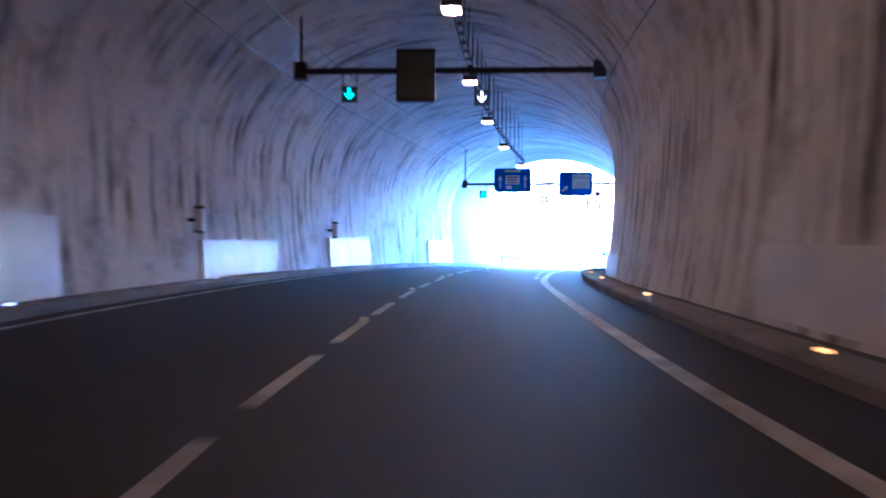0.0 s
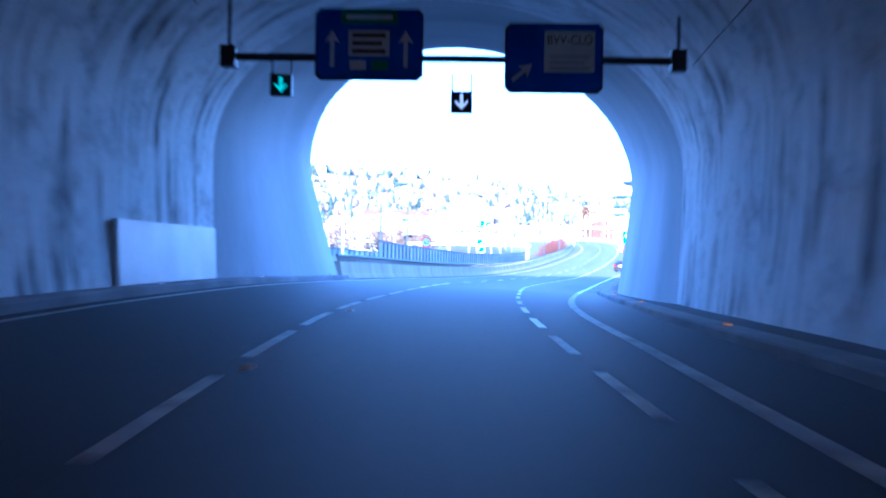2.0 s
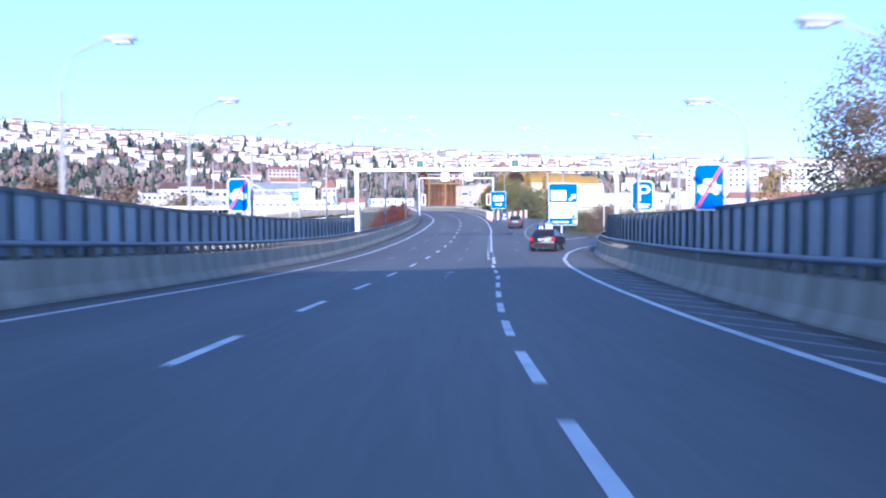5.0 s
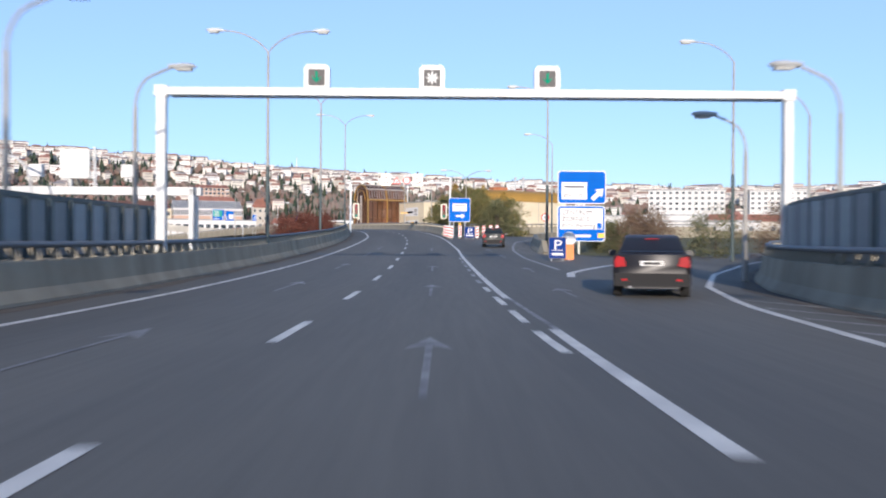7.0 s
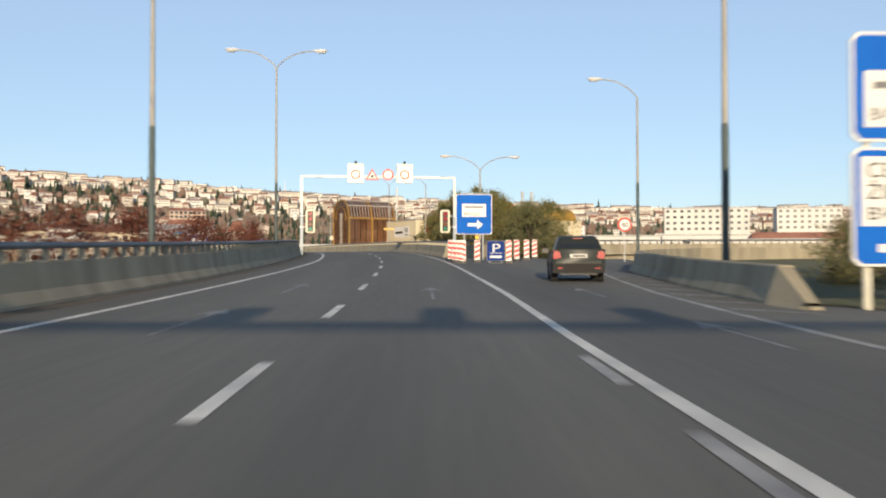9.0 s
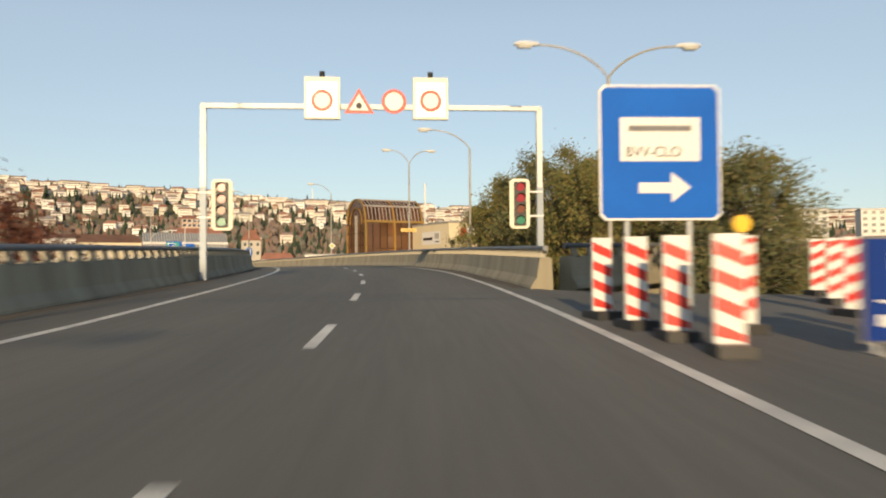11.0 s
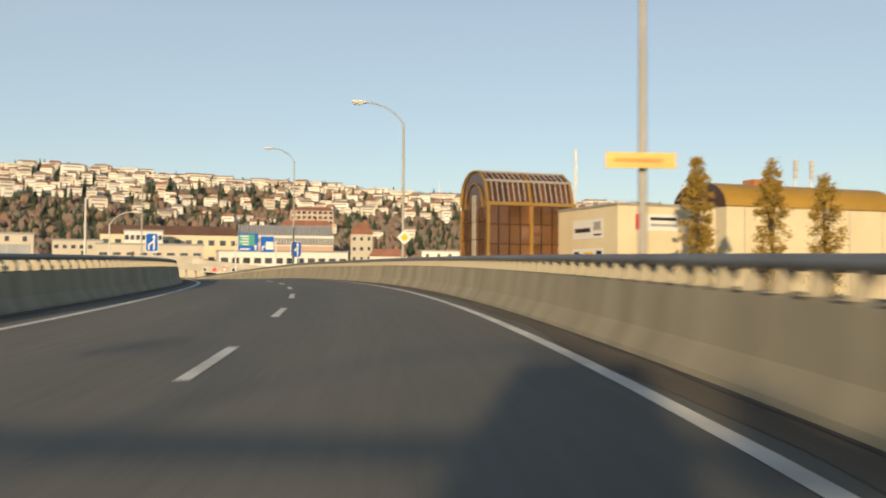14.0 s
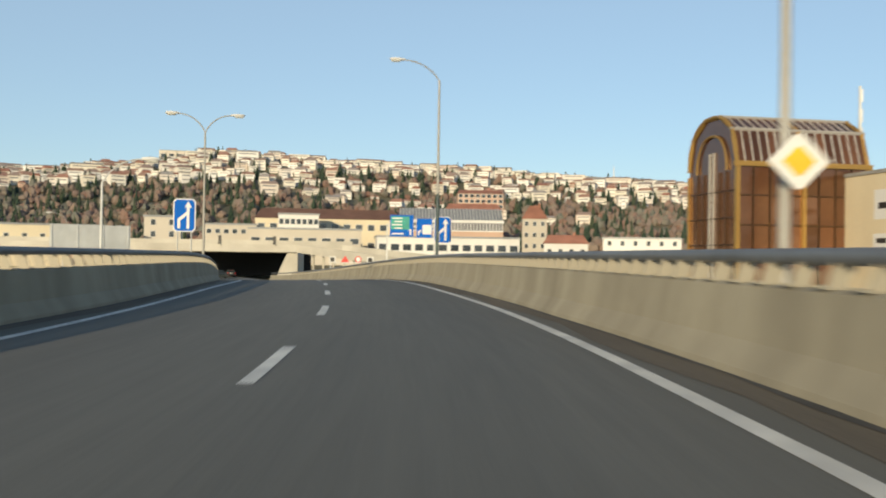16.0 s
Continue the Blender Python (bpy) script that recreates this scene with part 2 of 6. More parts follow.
REF = reference()
STA = np.concatenate(([0], np.cumsum(np.hypot(*np.diff(REF[:, :2], axis=0).T))))
STA -= np.interp(0, REF[:, 1], STA)
TAN = np.gradient(REF[:, :2], axis=0)
TAN /= np.linalg.norm(TAN, axis=1)[:, None]
BANK = ((-40, -0.9), (20, -0.9), (50, 0.13), (60, 1.02), (75, 1.95), (100, 2.05), (125, 1.29), (130, 1.02), (150, 0.23), (160, 0.05), (170, 0.0), (190, 0.0), (210, 0.2), (250, 0.0), (280, -0.45), (330, -0.9), (600, -0.9))


def table(rows, s):
    return float(np.interp(s, [r[0] for r in rows], [r[1] for r in rows]))


def road_z(s, o):
    return float(np.interp(s, STA, REF[:, 2])) - o * math.tan(radians(table(BANK, s)))


def on(s, o, z=0.0):
    """Station along the road, metres to the right of the lane dashes, height over the road."""
    tx, ty = float(np.interp(s, STA, TAN[:, 0])), float(np.interp(s, STA, TAN[:, 1]))
    return Vector((float(np.interp(s, STA, REF[:, 0])) + o * ty, float(np.interp(s, STA, REF[:, 1])) - o * tx, road_z(s, o) + z))


def heading(s):
    return math.atan2(-float(np.interp(s, STA, TAN[:, 0])), float(np.interp(s, STA, TAN[:, 1])))


def stand(s, o, z=0.0, turn=0.0):
    """Pose with y along the road and x to its right."""
    return Matrix.Translation(on(s, o, z)) @ Matrix.Rotation(heading(s) + radians(turn), 4, "Z")


# ---- mesh helpers ----


class Shape:
    def __init__(self):
        self.v, self.f, self.uv = [], [], []

    def add(self, vs, fs, uv=None):
        n = len(self.v)
        self.v += [tuple(p) for p in vs]
        self.f += [tuple(i + n for i in q) for q in fs]
        self.uv += uv if uv else [(p[0], p[1]) for p in vs]
        return self

    def box(self, c, size, m=None, top=None):
        x, y, z = (d / 2 for d in size)
        k = top or (1, 1)
        vs = [(-x, -y, -z), (x, -y, -z), (x, y, -z), (-x, y, -z), (-x * k[0], -y * k[1], z), (x * k[0], -y * k[1], z), (x * k[0], y * k[1], z), (-x * k[0], y * k[1], z)]
        vs = [Vector(p) for p in vs]
        if m:
            vs = [m @ p for p in vs]
        c = Vector(c)
        return self.add([p + c for p in vs], [(3, 2, 1, 0), (4, 5, 6, 7), (0, 1, 5, 4), (1, 2, 6, 5), (2, 3, 7, 6), (3, 0, 4, 7)])

    def tube(self, pts, r, n=8, cap=True):
        pts = [Vector(p) for p in pts]
        rs = r if isinstance(r, (list, tuple)) else [r] * len(pts)
        vs = []
        ref = Vector((0, 0, 1)) if abs((pts[-1] - pts[0]).normalized().z) < 0.9 else Vector((1, 0, 0))
        for i, p in enumerate(pts):
            d = (pts[min(i + 1, len(pts) - 1)] - pts[max(i - 1, 0)]).normalized()
            a = d.cross(ref).normalized()
            b = a.cross(d)
            vs += [p + (a * math.cos(k * math.tau / n) + b * math.sin(k * math.tau / n)) * rs[i] for k in range(n)]
        fs = [(i * n + k, i * n + (k + 1) % n, (i + 1) * n + (k + 1) % n, (i + 1) * n + k) for i in range(len(pts) - 1) for k in range(n)]
        if cap:
            fs += [tuple(reversed(range(n))), tuple(range((len(pts) - 1) * n, len(pts) * n))]
        return self.add(vs, fs)

    def rows(self, rows, uvs=None, close=False):
        w = len(rows[0])
        vs = [p for r in rows for p in r]
        fs = []
        for i in range(len(rows) - 1):
            for k in range(w if close else w - 1):
                q = (k + 1) % w
                fs.append((i * w + k, i * w + q, (i + 1) * w + q, (i + 1) * w + k))
        return self.add(vs, fs, [u for r in uvs for u in r] if uvs else None)

    def poly(self, pts, depth, m=None):
        """A flat outline in the x-z plane with thickness towards +y."""
        n = len(pts)
        vs = [Vector((x, 0, z)) for x, z in pts] + [Vector((x, depth, z)) for x, z in pts]
        if m:
            vs = [m @ p for p in vs]
        return self.add(vs, [tuple(range(n)), tuple(reversed(range(n, 2 * n)))] + [((k + 1) % n, k, k + n, (k + 1) % n + n) for k in range(n)])

    def disc(self, c, r, depth, n=24, ry=None):
        return self.poly([(c[0] + r * math.cos(k * math.tau / n), c[1] + (ry or r) * math.sin(k * math.tau / n)) for k in range(n)], depth)

    def mesh(self, name, mat, smooth=False):
        me = bpy.data.meshes.new(name)
        me.from_pydata(self.v, [], self.f)
        lay = me.uv_layers.new(name="uv")
        idx = np.empty(len(me.loops), dtype=np.int32)
        me.loops.foreach_get("vertex_index", idx)
        lay.data.foreach_set("uv", np.array(self.uv, dtype=np.float32)[idx].ravel())
        bm = bmesh.new()
        bm.from_mesh(me)
        bmesh.ops.recalc_face_normals(bm, faces=bm.faces)
        bm.to_mesh(me)
        bm.free()
        if smooth:
            me.polygons.foreach_set("use_smooth", [True] * len(me.polygons))
            me.set_sharp_from_angle(angle=radians(40))
        me.materials.append(mat)
        return me


def part(name, shape, mat, parent=None, label="", m=None, smooth=False, kind="", category="", group=""):
    me = shape if isinstance(shape, bpy.types.Mesh) else shape.mesh(name, mat, smooth)
    ob = new(name, me)
    ob.parent = parent
    if m is not None:
        ob.matrix_basis = m
    return tagged(ob, label, category, group, kind)


def thing(name, m, label, category, group="", kind=""):
    ob = new(name)
    ob.empty_display_size = 0.2
    ob.matrix_basis = m
    return tagged(ob, label, category, group, kind)


def lettering(text, size, at, mat, parent, wide=None, name="lettering"):
    """Flat raised letters in the x-z plane facing -y."""
    cu = bpy.data.curves.new(name, "FONT")
    cu.body, cu.size, cu.extrude = text, size, 0.004
    tmp = bpy.data.objects.new(name, cu)
    scene.collection.objects.link(tmp)
    me = bpy.data.meshes.new_from_object(tmp.evaluated_get(bpy.context.evaluated_depsgraph_get()))
    bpy.data.objects.remove(tmp)
    me.materials.clear()
    me.materials.append(mat)
    xs = [v.co.x for v in me.vertices]
    k = wide / (max(xs) - min(xs)) if wide else 1
    ob = new(name, me)
    ob.parent = parent
    ob.matrix_basis = Matrix.Translation(at) @ Matrix.Rotation(radians(90), 4, "X") @ Matrix.Diagonal((k, 1, 1, 1))
    return ob


# ---- plan: offsets from the lane dashes by station ----
L_EDGE = ((-60, -4.75), (17, -4.75), (35, -4.5), (47, -4.3), (60, -4.45), (70, -4.45), (80, -4.1), (92, -3.78), (100, -3.8), (123, -3.96), (141.6, -4.25), (150, -4.38), (180, -4.41), (198, -4.32), (215, -4.2), (245, -3.95), (262, -4.2), (300, -4.27), (336, -4.02), (600, -3.9))
L_WALL = ((-60, -6.1), (20, -6.05), (45, -5.8), (66, -5.75), (72, -5.65), (80, -4.8), (90, -4.8))
R_WALL = ((-60, 5.4), (24, 5.45), (32, 5.7), (38, 6.05), (45, 6.8), (57, 7.75), (66, 8.2), (72, 8.6), (80, 8.3), (90, 8.35))
L_KERB = ((-60, -5.3), (20, -5.3), (45, -4.85), (70, -4.95), (84, -4.6), (90, -4.5))
R_KERB = ((-60, 4.4), (20, 4.55), (32, 4.85), (40, 5.2), (52, 6.1), (62, 6.55), (70, 7.0), (78, 7.25), (90, 7.5))
L_BAR = ((84, -4.53), (100, -4.6), (115, -4.82), (123, -4.98), (141.4, -5.5), (150, -5.75), (166, -5.93), (185, -6.07), (198, -5.97), (220, -5.75), (262, -6.1), (290, -5.95), (312, -5.5), (332, -5.02), (345, -4.85), (358, -4.9), (378, -5.3), (600, -5.3))
R_BAR_A = ((84, 8.9), (91, 9.15), (106, 9.27), (123, 9.3), (143, 9.6), (155, 9.52), (159, 9.63), (166.7, 10.01), (172.5, 10.82), (178.4, 12.4), (186.2, 15.31), (196, 20.5), (206, 28))
R_BAR_B = ((252, 4.45), (267, 4.46), (276, 4.78), (284, 4.7), (296, 4.66), (302, 4.58), (318, 4.45), (330, 4.28), (340, 4.05), (380, 4.1), (600, 4.2))
R_EDGE_A = ((-60, 3.55), (10, 3.52), (28, 3.48), (36, 3.8), (40, 3.95), (46.5, 4.28), (55, 4.72), (62, 4.92), (68, 5.2), (75, 5.7), (82, 6.25), (89.4, 6.75), (97.8, 7.18), (105.4, 7.38), (113.3, 7.5), (130, 7.46), (150.8, 7.36), (158, 7.6), (167, 8.42), (174.4, 9.76), (182.3, 12.23), (192, 16.5), (204, 23))
R_EDGE_B = ((152.5, 3.83), (161, 3.74), (170, 3.53), (182, 3.46), (200, 3.4), (211, 3.53), (224, 3.5), (253, 3.6), (264, 3.7), (277, 3.94), (294, 3.93), (300, 3.86), (320, 3.62), (330, 3.46), (345, 3.32), (600, 3.3))
R_DASH = ((28, 3.3), (46.4, 3.54), (54.9, 3.64), (63.5, 3.74), (72, 3.84), (80, 3.94), (90, 3.93), (100, 3.84), (120, 3.78), (142, 4.02), (150, 3.8), (160, 3.46), (170, 3.31), (178, 3.22), (200, 3.2), (212, 3.1))
PORTAL = 87.0


def span(a, b, step):
    return [a + (b - a) * i / max(1, round((b - a) / step)) for i in range(max(1, round((b - a) / step)) + 1)]


def ribbon(name, stations, left, right, z, mat, parent=None, label="", kind="structure", cols=1, category=""):
    sh = Shape()
    rows, uvs = [], []
    for s in stations:
        l, r = left(s), right(s)
        os_ = [l + (r - l) * k / cols for k in range(cols + 1)]
        rows.append([on(s, o, z) for o in os_])
        uvs.append([(o, s) for o in os_])
    sh.rows(rows, uvs)
    return part(name, sh, mat, parent, label, kind=kind if parent is None else "", category=category)


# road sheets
road_tunnel = ribbon("road_tunnel", span(-55, 85, 2.5), lambda s: table(L_KERB, s) - 0.05, lambda s: table(R_KERB, s) + 0.05, 0, ASPHALT_T, label="worn asphalt carriageway inside the tunnel, near black with painted shade", cols=4, category="road")
road = ribbon("road", span(85, 560, 2.5), lambda s: table(L_BAR, s) - 0.3 if s > 87 else table(L_KERB, s) - 0.05,
              lambda s: table(R_KERB, s) + 0.05 if s < 86 else (table(R_BAR_A, s) + 0.3 if s < 160 else (table(((160, 10), (166, 13), (174, 24), (186, 48), (222, 60), (223, 14), (240, 15), (250, 16), (253, 5.2)), s) if s < 253 else table(R_BAR_B, s) + 0.3)),
              0, ASPHALT, label="grey-brown worn asphalt dual carriageway with lane lines", cols=4, category="road")


def line(stations, off, width, mat, parent, name="edge_line"):
    """A painted line that stands 5 mm proud of the asphalt."""
    return ribbon(name, stations, lambda s: off(s) - width / 2, lambda s: off(s) + width / 2, 0.006, mat, parent)


line(span(-55, 85, 2.5), lambda s: table(L_EDGE, s), 0.2, PAINT_OLD, road_tunnel)
line(span(85, 560, 2.5), lambda s: table(L_EDGE, s), 0.18, PAINT, road)
line(span(-55, 85, 2.5), lambda s: table(R_EDGE_A, s), 0.2, PAINT_OLD, road_tunnel)
line(span(85, 200, 2.0), lambda s: table(R_EDGE_A, s), 0.2, PAINT, road)
line(span(152.8, 161.2, 2.1), lambda s: table(R_EDGE_B, s), 0.17, PAINT, road)
line(span(161.2, 168.7, 2.5), lambda s: table(R_EDGE_B, s) + 0.05, 0.1, PAINT_FAINT, road)          # nearly worn away
line(span(168.7, 560, 2.5), lambda s: table(R_EDGE_B, s), 0.17, PAINT, road)
line(span(180, 199, 1.0), lambda s: table(((180, 6.6), (183, 7.0), (186, 8.0), (190, 9.6), (199, 14.2)), s), 0.3, PAINT, road)
line(span(186, 240, 2.0), lambda s: table(((186, 6.95), (199, 6.8), (205, 7.0), (212, 7.35), (219, 8.0), (230, 9.4), (240, 12.2)), s), 0.18, PAINT_OLD, road)
DASH_O = ((-60, -0.05), (5, 0.0), (10, 0.14), (18, 0.2), (30, 0.25), (36, 0.1), (46, 0.03), (60, -0.2), (66, -0.15), (72, 0.0), (83, 0.02), (93, -0.1), (101, 0.0), (190, -0.05), (200, -0.13), (600, -0.13))


def lane_dash(s, length, mat):
    line([s - length, s - length / 2, s], lambda q: table(DASH_O, q), 0.15, mat, road_tunnel if s < 85 else road, "lane_dash")


def dashes(first, last, n):
    return [first + (last - first) * k / n for k in range(n)]


for s in dashes(-34.4, 5.6, 10) + dashes(5.6, 17.7, 3) + [17.7, 22.1, 26.8, 31.5, 36.4, 41.4, 46.2, 51.0, 56.0] + dashes(60.5, 83.0, 5):
    lane_dash(s, 3.35 if s > 48 else 2.85, PAINT_OLD)
for s in [83.0, 87.8, 92.1] + dashes(101.6, 119.3, 2) + [119.3, 127.2, 135.4, 143.8, 152.9] + dashes(162.3, 198.0, 4) + dashes(198.0, 216.2, 2) + dashes(216.2, 272.6, 6) + dashes(272.6, 309.1, 4) + dashes(309.1, 334.7, 3) + dashes(334.7, 514.7, 20):
    lane_dash(s, 3.2, PAINT)
for s in [33.0, 37.8, 42.6, 47.2, 51.9, 56.5] + dashes(61.0, 94.5, 7) + dashes(94.5, 160.9, 14) + dashes(160.9, 198.5, 9) + [198.5]:
    if 154 < s < 158:
        continue
    ln = 2.7 if s < 172 else 2.0
    line([s - ln, s - ln / 2, s], lambda q: table(R_DASH, q), 0.14, PAINT_OLD if s < 60 or s > 174 else PAINT, road_tunnel if s < 85 else road, "exit_dash")
# raised studs along the lane line in the tunnel
for s in (13.9, 22.9, 32.3, 42.0, 51.6, 61.0):
    part("road_stud", Shape().box((0, 0, 0.02), (0.13, 0.16, 0.035), top=(0.7, 0.6)), PAINT, road_tunnel, "white stud", m=stand(s, 0.12, 0.0))
# slanted hatching beside the exit
for k in range(30):
    s = 96 + 2.5 * k
    o0, o1 = table(R_EDGE_A, s) + 0.25, table(R_BAR_A, s) - 0.25
    sh = Shape().rows([[on(s, o0, 0.006), on(s + 0.3, o0, 0.006)], [on(s - 2.6, o1, 0.006), on(s - 2.3, o1, 0.006)]])
    part("hatch_stripe", sh, PAINT_OLD, road)
for k in range(10):
    s = 206 + 2.6 * k
    o0 = table(((186, 6.95), (199, 6.8), (205, 7.0), (212, 7.35), (219, 8.0), (230, 9.4), (240, 12.2)), s) + 0.25
    o1 = o0 + 1.2
    part("hatch_stripe", Shape().rows([[on(s, o0, 0.006), on(s + 0.3, o0, 0.006)], [on(s - 1.3, o1, 0.006), on(s - 1.0, o1, 0.006)]]), PAINT_OLD, road)


def road_arrow(s, o, length, mat):
    """A straight-ahead arrow painted on the lane: a thin shaft and a swept head."""
    sh = Shape()
    sh.rows([[on(s - length, o - 0.035, 0.006), on(s - length, o + 0.035, 0.006)], [on(s - 1.05, o - 0.045, 0.006), on(s - 1.05, o + 0.045, 0.006)]])
    sh.add([on(s - 1.45, o - 0.29, 0.006), on(s - 1.05, o, 0.006), on(s, o, 0.006)], [(0, 1, 2)])
    sh.add([on(s - 1.45, o + 0.29, 0.006), on(s, o, 0.006), on(s - 1.05, o, 0.006)], [(0, 1, 2)])
    return part("lane_arrow", sh, mat, road)


for s, o in ((145.2, 2.1), (159.9, 1.93), (174.6, 1.8), (189.1, 1.74), (214.2, 1.72)):
    road_arrow(s, o, 5.1, PAINT_FAINT)
for s, o in ((146.2, -2.0), (160.9, -2.1), (176.0, -2.15), (190.7, -2.2), (206.0, -2.15), (216.5, -1.95)):
    road_arrow(s, o, 5.0, PAINT_FAINT)
for s, o in ((173.4, 5.25), (187.7, 5.7), (203.2, 5.75), (214.0, 5.7)):
    road_arrow(s, o, 4.0, PAINT_FAINT)
# transverse joints in the asphalt
for s in (100.2, 251.0, 253.2):
    ribbon("expansion_joint", [s, s + (0.1 if s < 200 else 0.2)], lambda q: table(L_BAR, q) + 0.3, lambda q: 4.4 if q > 200 else 8.4, 0.004, KERB if s < 200 else DARK, road)

# ---- tunnel ----


def smooth_step(a_, b_, x):
    u = min(1, max(0, (x - a_) / (b_ - a_)))
    return u * u * (3 - 2 * u)


SOOT = material("sooty_concrete", (0.11, 0.11, 0.115), 0.9, 0, 0.15, 3)


PROFILE_H = ((60, 4.0), (80, 4.1))          # height of the widest point
PROFILE_R = ((60, 1.05), (80, 1.02))                     # bulge of the side walls
PROFILE_F = ((60, 0.74), (72, 0.7), (80, 0.68))         # flatness of the crown
PROFILE_U = ((60, 0.22), (72, 0.1))                    # how far the walls draw in towards the foot
LEAN = 1.17                                             # the mouth is cut along the slope above it


def ring(s, grow=0.0):
    """Centre, height of the widest point and half-width of the vault at a station."""
    l, r = table(L_WALL, s), table(R_WALL, s)
    return (l + r) / 2, table(PROFILE_H, s), (r - l) / 2 * table(PROFILE_R, s) + grow


def vault(s, ang, grow=0.0):
    """Round sides and a flatter crown."""
    c, h, r = ring(s, grow)
    si, co = math.sin(ang), math.cos(ang)
    if co > 0:
        return on(s, c + r * si, h + r * table(PROFILE_F, s) * co)
    return on(s, c + math.copysign(r * (1 - table(PROFILE_U, s) * (1 - abs(si))), si), h + r * co)


def vault_z(s, o):
    c, h, r = ring(s)
    return h + table(PROFILE_F, s) * r * math.sqrt(1 - min(1, abs((o - c) / r)) ** 2)


def slanted(s, s0, s1, ang):
    """The mouth leans back: the higher, the further inside."""
    c, h, r = ring(s1)
    z = h + (table(PROFILE_F, s1) if abs(ang) < math.pi / 2 else 1.0) * r * math.cos(ang)
    return s0 + (s - s0) * (1 - LEAN * max(0, z) / (s1 - s0))


def vault_shell(name, s0, s1, step, mat, label, relief):
    sh = Shape()
    low = radians(133)
    n = 40
    rows, uvs = [], []
    for s in span(s0, s1, step):
        rise = relief * (0.5 + 0.5 * math.cos((s - s0) * math.tau / 9.0)) ** 24
        rows.append([vault(slanted(s, s0, s1, -low + 2 * low * k / n) if relief == 0 else s, -low + 2 * low * k / n, rise) for k in range(n + 1)])
        uvs.append([(6.2 * (-low + 2 * low * k / n), s) for k in range(n + 1)])
    sh.rows(rows, uvs)
    rows = [[vault(slanted(s, s0, s1, -low + 2 * low * k / n) if relief == 0 else s, -low + 2 * low * k / n, 0.7) for k in range(n + 1)] for s in span(s0, s1, 4)]
    sh.rows(rows)
    for s in (s0, s1):
        sh.rows([[vault(slanted(s, s0, s1, -low + 2 * low * k / n) if relief == 0 else s, -low + 2 * low * k / n, g) for k in range(n + 1)] for g in (0, 0.7)])
    return part(name, sh, mat, None, label, kind="structure", smooth=True, category="tunnel")


vault_shell("wall_tunnel", -55, 72, 0.6, TUNNEL, "stained grey concrete tunnel lining with ring joints", 0.03)
vault_shell("wall_portal", 72.02, PORTAL, 1.5, TUNNEL_NEW, "smooth pale concrete tunnel portal ring", 0.0)
back = Shape()
back.add([vault(-55, radians(-133 + 266 * k / 40), 0.2) for k in range(41)], [tuple(range(41))])
part("wall_far_end", back, TUNNEL, None, "dark closed end of the tunnel behind", kind="structure", category="wall")
# construction joints round the lining
for k in range(26):
    s = -30 + 4.0 * k
    part("trim_ring_joint", Shape().tube([vault(s, radians(-68 + 136 * q / 32), 0.008) for q in range(33)], 0.016, 4), SOOT, None, "dark construction joint round the tunnel lining", kind="structure", category="joint")
# seams where the vault meets the side walls
for ang in (-52, -38, 66):
    part("trim_vault_seam", Shape().tube([vault(s, radians(ang), 0.004) for s in span(-50, 66, 3)], 0.02, 5), DARK, None, "dark seam strip along the tunnel vault", kind="structure", category="trim")


SOOTY = material("sooty_walkway", (0.07, 0.068, 0.066), 0.9, 0, 0.15, 3.0, 0.4)
KERB_T = material("tunnel_kerb_stone", (0.2, 0.195, 0.19), 0.85, 0, 0.14, 2.5, 0.3, (0.12, 0.118, 0.115))


def kerb(name, stations, o_in, o_out, h, label):
    """A broad kerb stone and, behind it, a sooty strip that runs to the wall a little lower."""
    sh, strip, rows, low_rows = Shape(), Shape(), [], []
    for s in stations:
        a_, b_ = o_in(s), o_out(s)
        d = 0.03 if b_ > a_ else -0.03
        w = min(0.55, abs(b_ - a_) * 0.6) * (1 if d > 0 else -1)
        rows.append([on(s, a_, -0.05), on(s, a_, h * 0.8), on(s, a_ + d, h), on(s, a_ + w - d, h), on(s, a_ + w, h - 0.02), on(s, a_ + w, -0.05)])
        low_rows.append([on(s, a_ + w, h - 0.09), on(s, b_, h - 0.04)])
    ob = part(name, sh.rows(rows, [[(0, s), (0.2, s), (0.25, s), (0.7, s), (0.75, s), (0.9, s)] for s in stations]), KERB_T, None, label, kind="structure", category="kerb")
    part("gutter_strip", strip.rows(low_rows), SOOTY, ob, "sooty dark strip along the wall")
    return ob


kerb("pavement_tunnel_a", span(-55, PORTAL + 1, 3), lambda s: table(L_KERB, s), lambda s: table(L_WALL, s) - 0.3, 0.2, "raised concrete walkway beside the tunnel wall")
kerb("pavement_tunnel_b", span(-55, PORTAL + 1, 3), lambda s: table(R_KERB, s), lambda s: table(R_WALL, s) + 0.3, 0.16, "raised concrete walkway beside the tunnel wall")


def wall_panel(s0, s1, side, top):
    sh = Shape()
    tab = L_WALL if side < 0 else R_WALL
    d = 0.12 * -side
    rows = []
    for s in span(s0, s1, 1.5):
        w = table(tab, s) - side * 0.02
        u_ = side * 0.06
        rows.append([on(s, w - d, 0.18), on(s, w, 0.18), on(s, w + u_, top), on(s, w + u_ - d, top)])
    sh.rows(rows, close=True)
    sh.add(rows[0], [(0, 1, 2, 3)]).add(rows[-1], [(3, 2, 1, 0)])
    ob = part("wall_panel", sh, PANEL_W, None, "clean white sheet panel fixed to the tunnel wall", category="wall panel", group="tunnel wall panels")
    return ob


